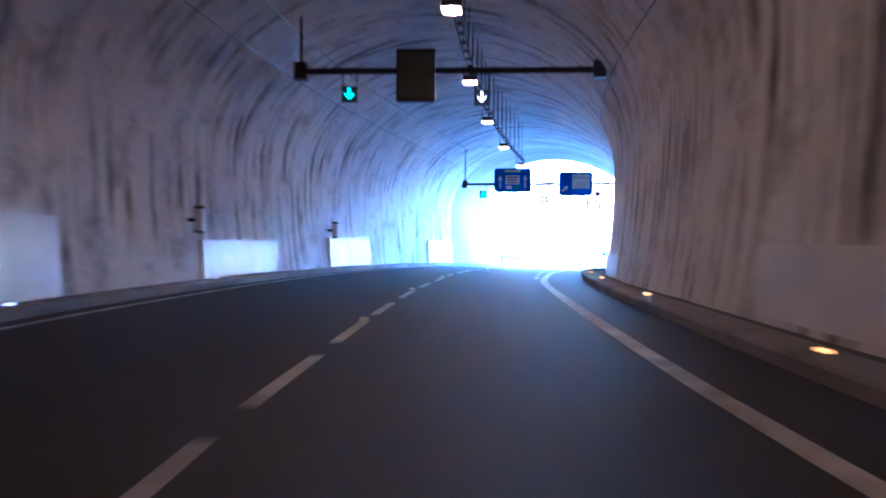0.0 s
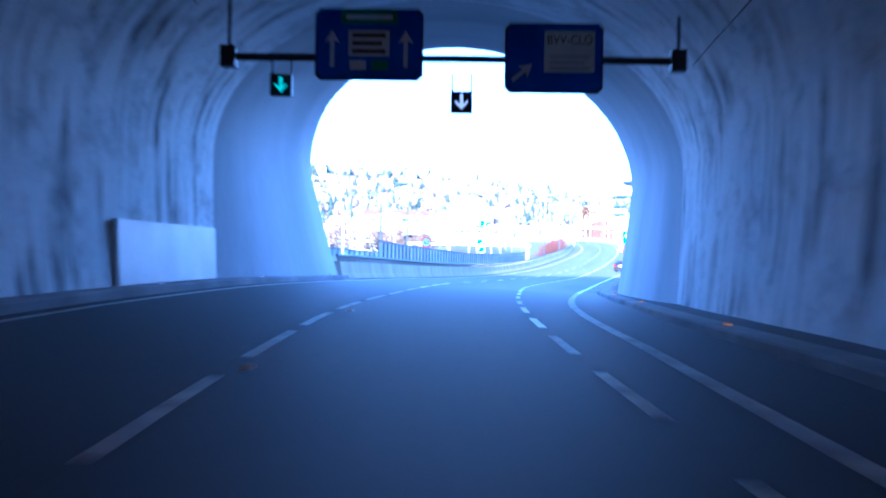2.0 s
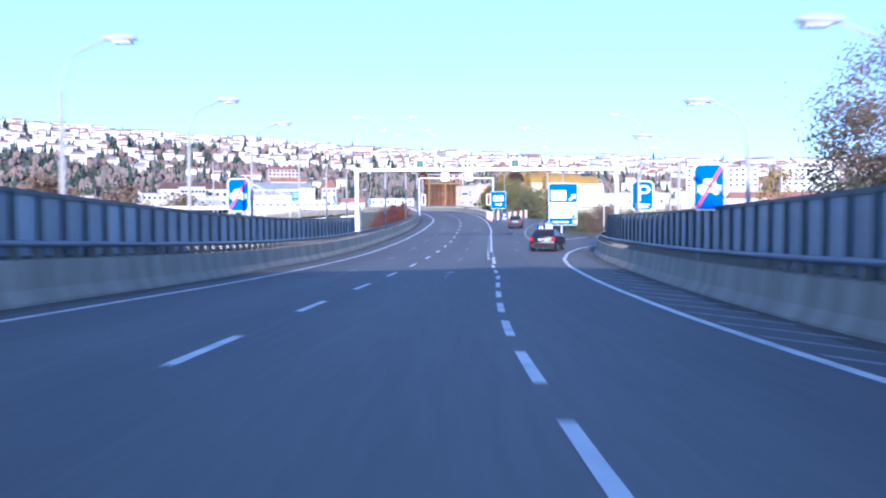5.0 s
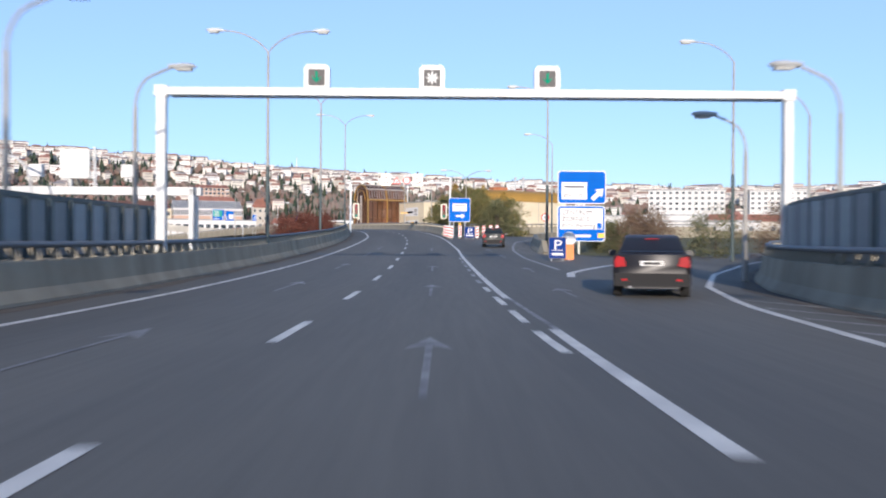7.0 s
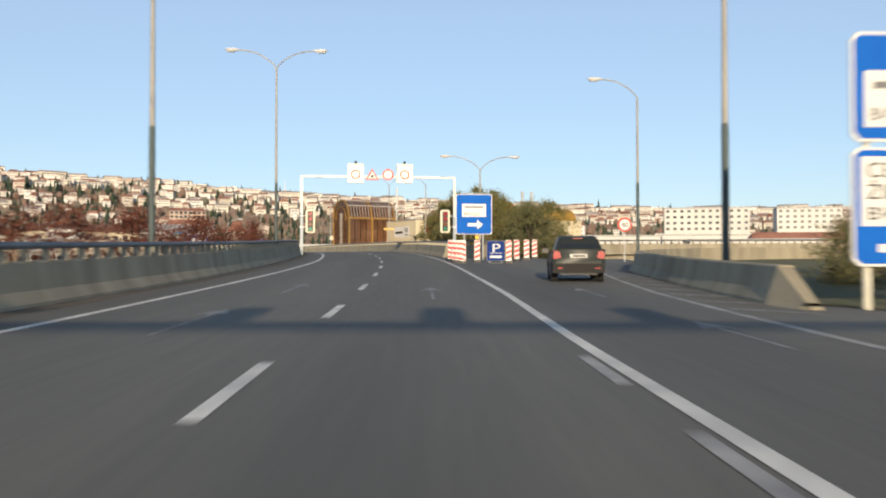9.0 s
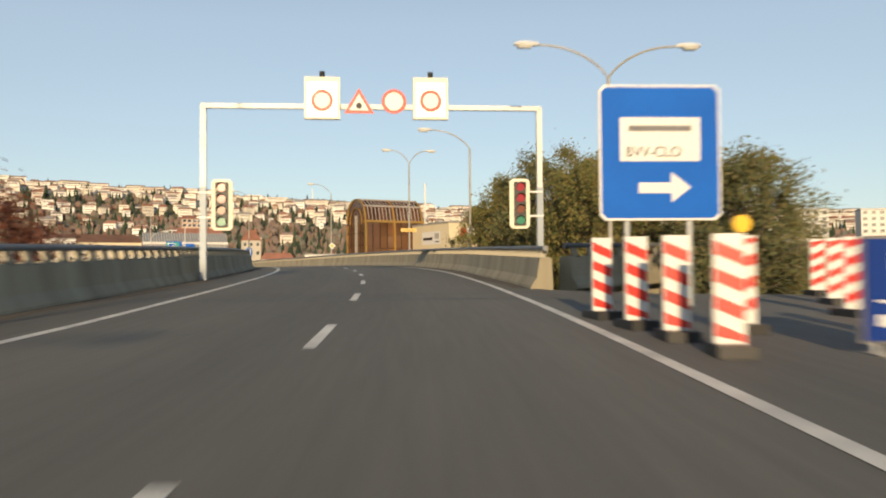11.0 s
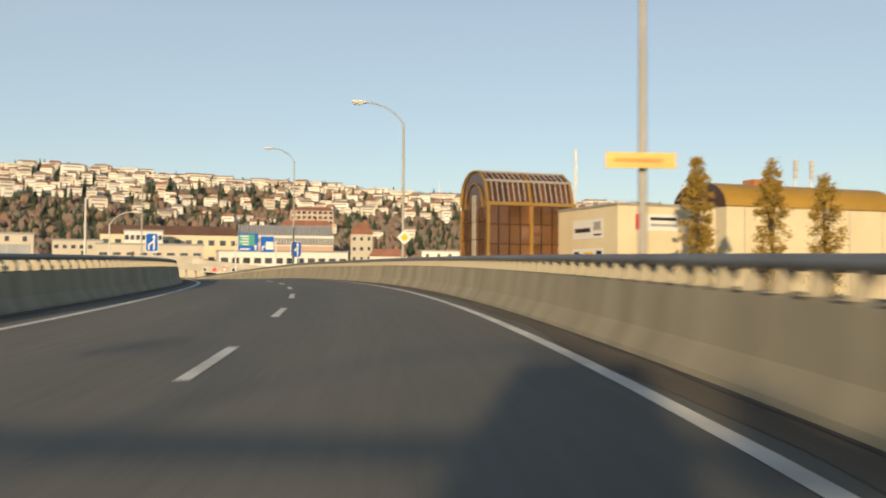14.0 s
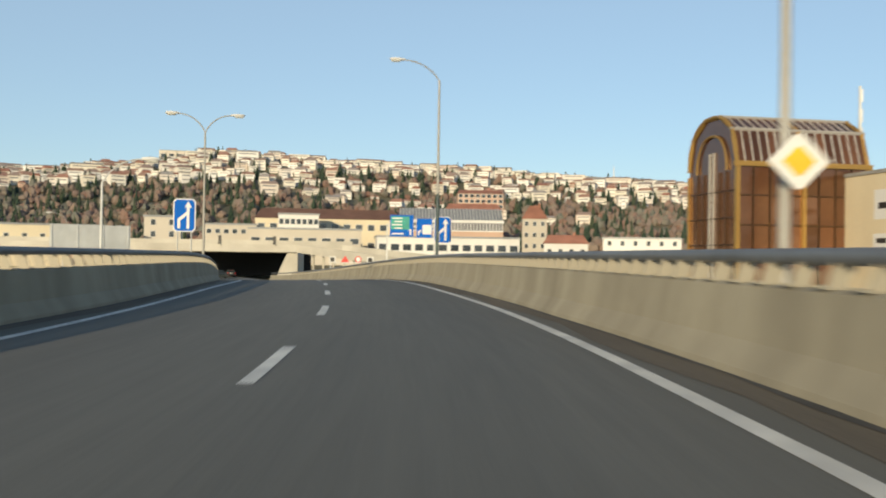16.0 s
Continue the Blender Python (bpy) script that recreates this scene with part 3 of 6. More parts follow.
for s0, s1, side, top in ((-14, -5, -1, 1.6), (8.5, 17.4, -1, 1.7), (25.7, 33.2, -1, 1.27), (40.9, 48.8, -1, 1.48), (64.3, 71.7, -1, 1.75), (4.5, 12.3, 1, 1.1), (27.3, 38.4, 1, 0.8)):
    wall_panel(s0, s1, side, top)


def reflector(s, o, z, mat, label):
    sh = Shape().box((0, 0, 0.03), (0.15, 0.1, 0.045), top=(0.8, 0.6))
    ob = thing("kerb_reflector", stand(s, o, z), label, "reflector", "kerb reflectors")
    part("body", sh, STEEL_DK, ob)
    part("lens", Shape().box((0, -0.052, 0.025), (0.12, 0.02, 0.03)), mat, ob)


for s in (-8, 0, 8.4, 17, 25.8, 32.5, 39.7, 49, 58, 69.8, 79.3):
    reflector(s, table(R_KERB, s) + 0.3, 0.16, AMBER, "amber glowing reflector block on the tunnel kerb")
for s in (-6, 4, 14.5, 25, 35, 45, 56, 65.5, 75, 85):
    reflector(s, table(L_KERB, s) - 0.2, 0.2, PALE_REFL, "white glowing reflector block on the tunnel kerb")


# ceiling lamps and their tray
tray = thing("cable_tray", Matrix(), "dark steel cable tray hung below the tunnel crown", "cable tray")
for o in (1.02, 1.2):
    part("tray_rail", Shape().tube([on(s, o, 6.98) for s in span(-40, 62, 3)], 0.03, 5), DARK, tray)
for k in range(84):
    s = -38 + 1.19 * k
    part("rung", Shape().box(tuple(on(s, 1.11, 6.98)), (0.24, 0.09, 0.09)), DARK, tray)
    if k % 2 == 0:
        for o in (1.02, 1.2):
            part("hanger", Shape().tube([on(s, o, 6.98), on(s, o, vault_z(s, o) + 0.03)], 0.015, 4), DARK, tray)


def tunnel_lamp(s):
    ob = thing("tunnel_lamp", stand(s, 1.11, 6.38), "lit orange sodium lamp in a dark housing under the tray", "lamp", "tunnel ceiling lamps")
    part("housing", Shape().box((0, 0, 0.18), (0.5, 0.45, 0.2), top=(0.8, 0.8)), DARK, ob)
    part("lens", Shape().box((0, 0, 0.05), (0.4, 0.38, 0.06), top=(1.1, 1.1)), LAMP_ON, ob)
    for x in (-0.22, 0.22):
        part("bracket", Shape().tube([(x, 0, 0.2), (x, 0, 0.62)], 0.02, 5), DARK, ob)
    ld = bpy.data.lights.new("tunnel_lamp_light", "SPOT")
    ld.spot_size, ld.spot_blend = radians(150), 0.7
    ld.energy, ld.color, ld.shadow_soft_size = 1.3, (1.0, 0.55, 0.25), 0.15
    lo = new("tunnel_lamp_light", ld)
    lo.matrix_basis = stand(s, 1.11, 6.22)


for k in range(8):
    tunnel_lamp(2.5 + 9.5 * (k - 1))


def arrow_down(w):
    return [(0, -w), (w * 0.8, -w * 0.15), (w * 0.8, w * 0.2), (w * 0.22, -w * 0.3), (w * 0.22, w), (-w * 0.22, w), (-w * 0.22, -w * 0.3), (-w * 0.8, w * 0.2), (-w * 0.8, -w * 0.15)]


def lane_signal(m, mat, size=0.62, label="black lane signal with a lit green arrow", parent=None):
    ob = thing("lane_signal", m, label, "lane signal", "tunnel lane signals")
    part("housing", Shape().box((0, 0.1, 0), (size, 0.2, size)), DARK, ob)
    part("arrow", Shape().poly(arrow_down(size * 0.36), 0.02, Matrix.Translation((0, -0.03, 0))), mat, ob, "lit arrow")
    for x in (-size * 0.45, size * 0.45):
        part("hanger", Shape().tube([(x, 0.1, size / 2), (x, 0.1, size / 2 + 0.42)], 0.02, 5), DARK, ob)
    return ob


def tunnel_gantry(s, z, o0, o1):
    ob = thing("tunnel_sign_beam", stand(s, 0, 0), "dark steel sign beam spanning the tunnel", "sign beam", "tunnel sign beams")
    part("beam", Shape().tube([(o0, 0, z), (o1, 0, z)], 0.09, 8), DARK, ob)
    for o in (o0, o1):
        part("end_bracket", Shape().box((o, 0, z), (0.35, 0.35, 0.5)), DARK, ob)
        part("hanger", Shape().tube([(o, 0, z), (o, 0, vault_z(s, o) + 0.05)], 0.04, 6), DARK, ob)
    return ob


tunnel_gantry(27.0, 6.1, -3.58, 5.0)
ms = thing("message_board", stand(26.75, -0.22, 5.22), "unlit black variable message board in the tunnel", "message board")
part("cabinet", Shape().box((0, 0.15, 0.72), (1.1, 0.3, 1.5)), DARK, ms)
part("screen", Shape().box((0, -0.01, 0.72), (1.0, 0.02, 1.28)), STEEL_DK, ms)
lane_signal(stand(26.9, -2.15, 5.45), GREEN_ON, 0.44)
lane_signal(stand(26.9, 1.67, 5.3), WHITE_ON, 0.44, "black lane signal with a lit white arrow")
tunnel_gantry(64.6, 5.75, -3.3, 7.2)
lane_signal(stand(64.3, -2.0, 5.0), GREEN_ON, 0.5)
lane_signal(stand(64.3, 2.2, 4.75), WHITE_ON, 0.5, "black lane signal with a lit white diverging arrow")


def arrow_up(cx, cz, h, w=0.1):
    return [(cx, cz + h), (cx + 0.18, cz + h - 0.3), (cx + w / 2, cz + h - 0.24), (cx + w / 2, cz), (cx - w / 2, cz), (cx - w / 2, cz + h - 0.24), (cx - 0.18, cz + h - 0.3)]


def board(m, w, h, name, label, back=True, face=BLUE, rim=0.05, rimmat=WHITE):
    """A sheet sign with a rim; its face looks to -y, its foot is at z = 0."""
    ob = thing(name, m, label, "road sign")
    r = 0.12
    rnd = [(w / 2 - r, 0), (w / 2, r), (w / 2, h - r), (w / 2 - r, h), (-w / 2 + r, h), (-w / 2, h - r), (-w / 2, r), (-w / 2 + r, 0)]
    part("frame", Shape().poly(rnd, 0.06), rimmat, ob)
    part("face", Shape().poly([(x * (1 - 2 * rim / w), rim + z * (1 - 2 * rim / h)) for x, z in rnd], 0.01, Matrix.Translation((0, -0.008, 0))), face, ob)
    part("back", Shape().poly([(x * 0.96, h * 0.02 + z * 0.96) for x, z in rnd], 0.03, Matrix.Translation((0, 0.06, 0))), SIGNBACK, ob, "grey metal back")
    return ob


def patch(ob, x, z, w, h, mat, name="plate", y=-0.018):
    return part(name, Shape().box((x, y, z), (w, 0.012, h)), mat, ob)


def bars(ob, x, z, w, h, n, mat, y=-0.03):
    """Writing too small to read: plain bars."""
    for k in range(n):
        part("writing_bar", Shape().box((x - w * 0.05 * (k % 2), y, z + h / 2 - (k + 0.5) * h / n), (w * (0.9 - 0.1 * (k % 2)), 0.01, h / n * 0.5)), mat, ob)


sa = board(stand(64.2, 0.05, 5.15), 2.5, 1.65, "direction_sign", "deep blue tunnel direction sign with white plate and arrows", rimmat=DARK)
patch(sa, 0, 1.45, 1.3, 0.3, GREEN, "green_plate")
patch(sa, 0, 0.85, 0.95, 0.6, WHITE, "white_plate")
bars(sa, 0, 0.85, 0.85, 0.55, 3, INK)
bars(sa, 0, 1.45, 1.2, 0.22, 1, WHITE)
patch(sa, -0.25, 0.35, 0.38, 0.22, WHITE, "route_shield")
patch(sa, 0.25, 0.35, 0.38, 0.22, GREEN, "route_shield")
for x in (-0.85, 0.85):
    part("arrow", Shape().poly(arrow_up(x, 0.3, 0.85), 0.01, Matrix.Translation((0, -0.02, 0))), WHITE, sa)
sb = board(stand(64.2, 4.3, 5.0), 2.25, 1.6, "direction_sign", "deep blue tunnel exit sign with cream plate and slanted arrow", rimmat=DARK)
patch(sb, 0.35, 0.95, 1.15, 0.95, CREAM, "cream_plate")
bars(sb, 0.35, 0.7, 1.0, 0.4, 3, SIGNBACK)
lettering("BVV-CLO", 0.3, (-0.17, -0.026, 1.12), INK, sb, 1.02)
part("arrow", Shape().poly(arrow_up(0, 0, 0.6), 0.01, Matrix.Translation((-0.95, -0.02, 0.28)) @ Matrix.Rotation(radians(50), 4, "Y")), WHITE, sb)

sos = thing("emergency_phone_sign", stand(38.3, 5.55, 2.45), "lit blue box sign with a telephone symbol on the wall", "sign")
part("box", Shape().box((0, 0, 0.25), (0.55, 0.2, 0.52)), BLUE, sos)
part("face", Shape().box((0, -0.105, 0.25), (0.4, 0.02, 0.38)), WHITE_ON, sos)
part("handset", Shape().tube([(-0.1, -0.125, 0.18), (-0.03, -0.125, 0.28), (0.1, -0.125, 0.33)], 0.025, 6), DARK, sos)
part("bracket", Shape().box((0.6, 0.0, 0.25), (0.75, 0.06, 0.06)), DARK, sos)
cc = thing("security_camera", stand(38.9, 5.75, 3.15), "dark tunnel surveillance camera on a wall bracket", "camera")
part("body", Shape().box((0, 0, 0.1), (0.22, 0.4, 0.2)), DARK, cc)
part("bracket", Shape().box((0.5, 0, 0.1), (0.8, 0.06, 0.06)), DARK, cc)
for s in (25.0, 41.3):
    wl = thing("wall_lamp", stand(s, table(L_WALL, s) + 0.12, 1.5), "upright white wall luminaire above a panel", "lamp", "tunnel wall luminaires")
    part("tube", Shape().tube([(0, 0, 0.0), (0, 0, 0.6)], 0.12, 10), PANEL_W, wl)
    part("cap", Shape().tube([(0, 0, 0.6), (0, 0, 0.68)], 0.14, 10), DARK, wl)
    part("base_cap", Shape().tube([(0, 0, -0.05), (0, 0, 0.0)], 0.13, 10), DARK, wl)
    part("bracket", Shape().box((-0.2, 0, 0.3), (0.3, 0.06, 0.1)), DARK, wl)

# portal: earth and wing walls beside and above the mouth
low = radians(133)
part("wall_portal_rim", Shape().rows([[vault(slanted(PORTAL + 0.01, 72.02, PORTAL, -low + 2 * low * k / 40), -low + 2 * low * k / 40, g) for k in range(41)] for g in (0.0, 0.7)]), TUNNEL_NEW, None, "pale concrete rim of the tunnel mouth", kind="structure", category="portal")
# ---- barriers ----


def plan_points(tab, s0, s1, step):
    return [(s, table(tab, s)) for s in span(s0, s1, step)]


def edge_frame(pts):
    """World points of a plan line with the direction to its outer side."""
    ps = [on(s, o) for s, o in pts]
    out = []
    for i, p in enumerate(ps):
        d = (ps[min(i + 1, len(ps) - 1)] - ps[max(i - 1, 0)])
        d.z = 0
        d.normalize()
        out.append((p, Vector((d.y, -d.x, 0)), d))
    return out


BLADE = None


def barrier(pts, side, label, rail=True, every=0.8, h=0.86, gap=0.31):
    """Concrete parapet with a thick tube rail on blade posts. side: +1 when its outer side is to the right."""
    global BLADE
    fr = edge_frame(pts)
    ob = thing("crash_barrier", Matrix(), label, "crash barrier", "crash barriers")
    prof = ((-0.02, -0.05), (0.0, 0.07), (0.16, 0.3), (0.24, h - 0.03), (0.28, h), (0.55, h), (0.57, h - 0.03), (0.62, -0.6))
    dist, uvs, rows, last = 0, [], [], None
    for p, n, d in fr:
        dist += (p - last).length if last else 0
        last = p
        rows.append([p + n * side * a + Vector((0, 0, z)) for a, z in prof])
        uvs.append([(dist, z) for a, z in prof])
    sh = Shape().rows(rows, uvs)
    for r in (rows[0], rows[-1]):
        sh.add(r, [tuple(range(len(r)))])
    part("parapet", sh, CONCRETE, ob, "weathered concrete")
    if rail:
        part("rail", Shape().tube([p + n * side * 0.4 + Vector((0, 0, h + gap)) for p, n, d in fr], 0.075, 10), RAIL, ob, "thick grey tube rail", smooth=True)
        if BLADE is None:
            b = Shape()
            b.rows([[Vector((x0, -0.015, z)), Vector((x1, -0.015, z)), Vector((x1, 0.015, z)), Vector((x0, 0.015, z))] for x0, x1, z in ((-0.15, 0.04, 0), (-0.12, 0.08, 0.14), (-0.07, 0.13, 0.28))], close=True)
            b.box((-0.03, 0, 0.008), (0.34, 0.2, 0.016))
            BLADE = b.mesh("post", POST)
        run, nxt, last, count = 0.0, 0.4, None, 0
        for i in range(len(fr) - 1):
            (p, n, d), (q, n2, d2) = fr[i], fr[i + 1]
            ln = (q - p).length
            while nxt < run + ln and count < 300:
                u = (nxt - run) / ln
                c = p.lerp(q, u) + n * side * 0.42 + Vector((0, 0, h))
                part("post", BLADE, None, ob, m=Matrix.Translation(c) @ Matrix.Rotation(math.atan2(d.y, d.x) + math.pi / 2 * (1 + side) + math.pi / 2, 4, "Z") @ Matrix.Diagonal((1, 1, gap / 0.31, 1)))
                nxt += every
                count += 1
            run += ln
    return ob


barrier(plan_points(L_BAR, PORTAL + 0.1, 263, 3.0), -1, "weathered concrete crash barrier with grey tube rail beside the carriageway", every=1.0)
barrier(plan_points(L_BAR, 263.02, 440, 3.0), -1, "shaded concrete crash barrier with grey tube rail on the curve")
barrier(plan_points(R_BAR_A, PORTAL + 0.1, 206, 2.0), 1, "weathered concrete crash barrier with tube rail curving into the exit")
barrier(plan_points(R_BAR_B, 255.5, 470, 2.5), 1, "sunlit weathered concrete crash barrier with tube rail on the curve", every=0.64, h=0.83, gap=0.26)
barrier([(207.5, 8.5), (212, 8.75), (217, 9.15), (222, 9.7), (228, 10.5), (234, 12.2), (240, 15.2), (245, 19), (249, 25), (252, 34), (253, 46)], 1, "low concrete barrier along the second exit ramp", rail=False, h=0.8)
barrier([(256.5, 5.9), (258, 7.5), (260.5, 10), (264, 14.5), (267.5, 21), (270, 30), (271, 44)][::-1], 1, "concrete parapet with rail on the far side of the exit ramp")
# strips of dirt in the gutters along the barriers
DIRT = material("gutter_dirt", (0.12, 0.1, 0.075), 0.95, 0, 0.15, 3, 0.4, (0.09, 0.076, 0.058), uv=True, stretch=(1.5, 0.2, 1))
for tab, s0, s1, sg in ((L_BAR, 88, 440, 1), (R_BAR_A, 88, 200, -1), (R_BAR_B, 256, 440, -1)):
    ribbon("gutter_dirt", span(s0, s1, 2.5), lambda s: table(tab, s) + min(0, sg * (0.5 + 0.12 * math.sin(s * 0.7) + 0.08 * math.sin(s * 2.3))), lambda s: table(tab, s) + max(0, sg * (0.5 + 0.12 * math.sin(s * 0.7) + 0.08 * math.sin(s * 2.3))), 0.005, DIRT, road)
# dark wet joint along the foot of the barriers
for tab, s0, s1, sg in ((L_BAR, 88, 440, 1), (R_BAR_A, 88, 200, -1), (R_BAR_B, 256, 440, -1)):
    ribbon("foot_joint", span(s0, s1, 2.0), lambda s: table(tab, s) + min(0.02 * sg, sg * (0.1 + 0.05 * math.sin(s * 1.7))), lambda s: table(tab, s) + max(0.02 * sg, sg * (0.1 + 0.05 * math.sin(s * 1.7))), 0.01, SOOTY, road)
# sloped end of the ramp barrier
part("barrier_end", Shape().rows([[on(207.5, 8.47, 0), on(207.5, 8.75, 0.78), on(207.5, 9.05, 0.78), on(207.5, 9.15, 0)], [on(206.0, 8.5, 0), on(206.0, 8.7, 0.12), on(206.0, 8.95, 0.12), on(206.0, 9.05, 0)]]).box(tuple(on(205.9, 8.75, 0.03)), (0.3, 0.3, 0.06)), CONCRETE, None, "sloping concrete end piece of the ramp barrier", category="barrier end")


def noise_wall(tab, s0, s1, side, off, z0, z1, label, step=1.25):
    ob = thing("noise_screen", Matrix(), label, "noise screen", "noise screens")
    n = int((s1 - s0) / step)
    ln = (on(s0 + step, table(tab, s0 + step) + off) - on(s0, table(tab, s0) + off)).length
    pn = Shape().box((0, 0, (z1 - z0) / 2), (0.05, ln * 0.84, z1 - z0 - 0.1)).mesh("panel", NOISE_LT)
    bl = Shape().box((0, 0, (z1 - z0) / 2), (0.2, ln * 0.16, z1 - z0)).box((0, 0, (z1 - z0) / 2 - 0.4), (0.16, ln * 0.06, z1 - z0 + 0.8)).mesh("post", STEEL_DK)
    rows = []
    for k in range(n):
        s = s0 + step * (k + 0.5)
        a = stand(s, table(tab, s) + off, z0)
        part("panel", pn, None, ob, m=a)
        part("post", bl, None, ob, m=stand(s + step / 2, table(tab, s + step / 2) + off, z0))
    part("top_rail", Shape().rows([[on(s, table(tab, s) + off + dx, z1 + dz) for dx, dz in ((-0.07, -0.06), (0.07, -0.06), (0.07, 0.06), (-0.07, 0.06))] for s in span(s0, s1, 3)], close=True), STEEL_DK, ob)
    part("bottom_rail", Shape().rows([[on(s, table(tab, s) + off + dx, z0 + dz) for dx, dz in ((-0.06, -0.08), (0.06, -0.08), (0.06, 0.06), (-0.06, 0.06))] for s in span(s0, s1, 3)], close=True), STEEL_DK, ob)
    return ob


noise_wall(L_BAR, 100, 178, -1, -0.95, 0.85, 2.22, "dark green steel noise screen with pale panels behind the barrier")
noise_wall(R_BAR_A, 87.8, 177.5, 1, 0.95, 0.85, 2.43, "dark green steel noise screen with pale panels behind the barrier")
noise_wall(((60, -9), (200, -10.5)), 92, 140, -1, -6.0, 0.2, 2.0, "noise screen of the opposite carriageway", 1.6)

# ---- lamps and signs ----


def street_lamp(s, o, height, arms, label, reach=2.0, mat=POLE, thick=0.066, turn=0.0, lean=0.45, name="street_lamp", base=-3.0):
    ob = thing(name, stand(s, o, 0, turn), label, "street lamp", "street lamps")
    top_ = height - (1.35 if name == "curved_lamp" else 1.0)
    cut = 4.6 if height > 10 else 1.0
    part("lower_pole", Shape().tube([(0, 0, base), (0, 0, cut)], [thick * 1.5, thick * 1.35], 10), STEEL_DK if height > 10 else mat, ob, "dark green lower pole" if height > 10 else "", smooth=True)
    part("pole", Shape().tube([(0, 0, cut), (0, 0, top_)], [thick * 1.2, thick * 0.8], 10), mat, ob, smooth=True)
    for k, side in enumerate(arms):
        pts = []
        for i in range(9):
            u = i / 8
            if name == "curved_lamp":
                q = min(1.0, u / 0.6) * radians(68)
                c_ = reach * 0.62
                pts.append((side * (c_ * (1 - math.cos(q)) + max(0, u - 0.6) / 0.4 * reach * 0.62), 0, height - 1.35 + c_ * 1.45 * math.sin(q) + max(0, u - 0.6) / 0.4 * reach * 0.27))
            else:
                pts.append((side * (0 if i == 0 else reach * (u ** 1.15)), 0, height - 1.05 + 1.05 * (1 - (1 - u) ** 2.2)))
        arm = part("arm", Shape().tube(pts, thick * 0.55, 7), mat, ob, smooth=True)
        x, z = pts[-1][0], pts[-1][2]
        hd = part("head", Shape().rows([[Vector((x + side * a, w * math.cos(q * math.tau / 8), z + 0.02 + hh * math.sin(q * math.tau / 8))) for q in range(8)] for a, w, hh in ((-0.12, 0.05, 0.05), (0.0, 0.13, 0.08), (0.35, 0.17, 0.11), (0.62, 0.13, 0.08), (0.72, 0.03, 0.02))], close=True), WHITE if name == "street_lamp" else STEEL, arm, smooth=True)
        part("lens", Shape().box((x + side * 0.36, 0, z - 0.09), (0.42, 0.2, 0.05), top=(1.15, 1.2)), LENS_GLASS, hd)
    return ob


for s, h in ((101.7, 6.05), (110.4, 6.05), (119.3, 6.05), (128.2, 6.05), (138.5, 6.2), (147.8, 6.5), (158.5, 6.6), (167.2, 6.6), (175.8, 6.6)):
    street_lamp(s, table(L_BAR, s) - 1.2, h, (1,), "grey curved-arm street lamp behind the noise screen", 1.1, POLE, 0.07, name="curved_lamp")
for s, h in ((88.6, 5.6), (96.8, 5.6), (105.3, 5.65), (113.9, 5.6), (123.0, 5.55), (132.6, 5.5), (142.9, 5.55), (152.9, 5.6), (162.8, 5.8), (170.4, 5.85)):
    street_lamp(s, table(R_BAR_A, s) + 1.3, h, (-1,), "grey curved-arm street lamp behind the noise screen", 1.05, POLE, 0.07, name="curved_lamp")
street_lamp(177.9, 11.95, 5.6, (-1,), "grey curved-arm street lamp at the end of the noise screen", 1.05, POLE, 0.07, name="curved_lamp")
for s in (96, 108, 122, 138):
    street_lamp(s, -14.5, 6.5, (-1,), "grey street lamp of the opposite carriageway", 1.8, STEEL, 0.075, name="curved_lamp")
street_lamp(191.4, 19.4, 8.1, (-1,), "slim grey street lamp beyond the exit ramp", 1.2)
street_lamp(189.0, -21.2, 8.1, (1,), "slim grey street lamp beyond the opposite carriageway", 1.8)
street_lamp(170.5, -12.0, 4.8, (-1,), "pale curved-arm street lamp of the opposite carriageway", 1.2, STEEL, 0.075, name="curved_lamp")
street_lamp(181.0, -12.6, 4.4, (-1,), "pale curved-arm street lamp of the opposite carriageway", 1.2, STEEL, 0.075, name="curved_lamp")
# sign bridge of the opposite carriageway, seen from behind
sb = thing("sign_bridge", stand(183, 0, 0), "pale grey sign bridge of the opposite carriageway seen from behind", "gantry")
part("beam", Shape().box((-16.5, 0, 3.0), (19.0, 0.3, 0.3)), STEEL, sb)
for x in (-7.3, -25.6):
    part("post", Shape().box((x, 0, 0.7), (0.3, 0.3, 4.8)), STEEL, sb)
part("sign_back", Shape().box((-11.7, -0.2, 4.0), (1.1, 0.12, 1.1)), SIGNBACK, sb, "grey back of a sign panel")
for x in (-11.9, -11.0):
    part("hanger", Shape().box((x, -0.08, 3.9), (0.08, 0.1, 1.5)), STEEL, sb)
for x in (-13.2, -9.7):
    part("signal_back", Shape().box((x, -0.1, 3.75), (0.5, 0.3, 0.45)), WHITE, sb, "pale back of a lane signal")
for s, h in ((193.3, 11.2), (216.0, 11.4), (244.5, 12.5)):
    street_lamp(s, -6.35, h, (-1, 1), "tall grey twin-arm street lamp beyond the barrier", 2.3)
street_lamp(214.4, 9.98, 11.6, (-1,), "tall grey single-arm street lamp beside the ramp barrier", 2.2, thick=0.075)
street_lamp(197, 17.6, 11.6, (-1,), "tall grey single-arm street lamp beside the exit", 2.2)
street_lamp(241.9, 14.67, 10.6, (-1,), "tall grey single-arm street lamp beyond the ramp", 2.2)
street_lamp(260.5, 7.9, 7.7, (-1, 1), "grey twin-arm street lamp behind the direction sign", 2.4)
street_lamp(283.5, 6.65, 7.9, (-1,), "tall grey single-arm street lamp behind the curve barrier", 2.3)
street_lamp(304, 6.4, 9.1, (-1, 1), "grey twin-arm street lamp with a yellow plate", 1.5)
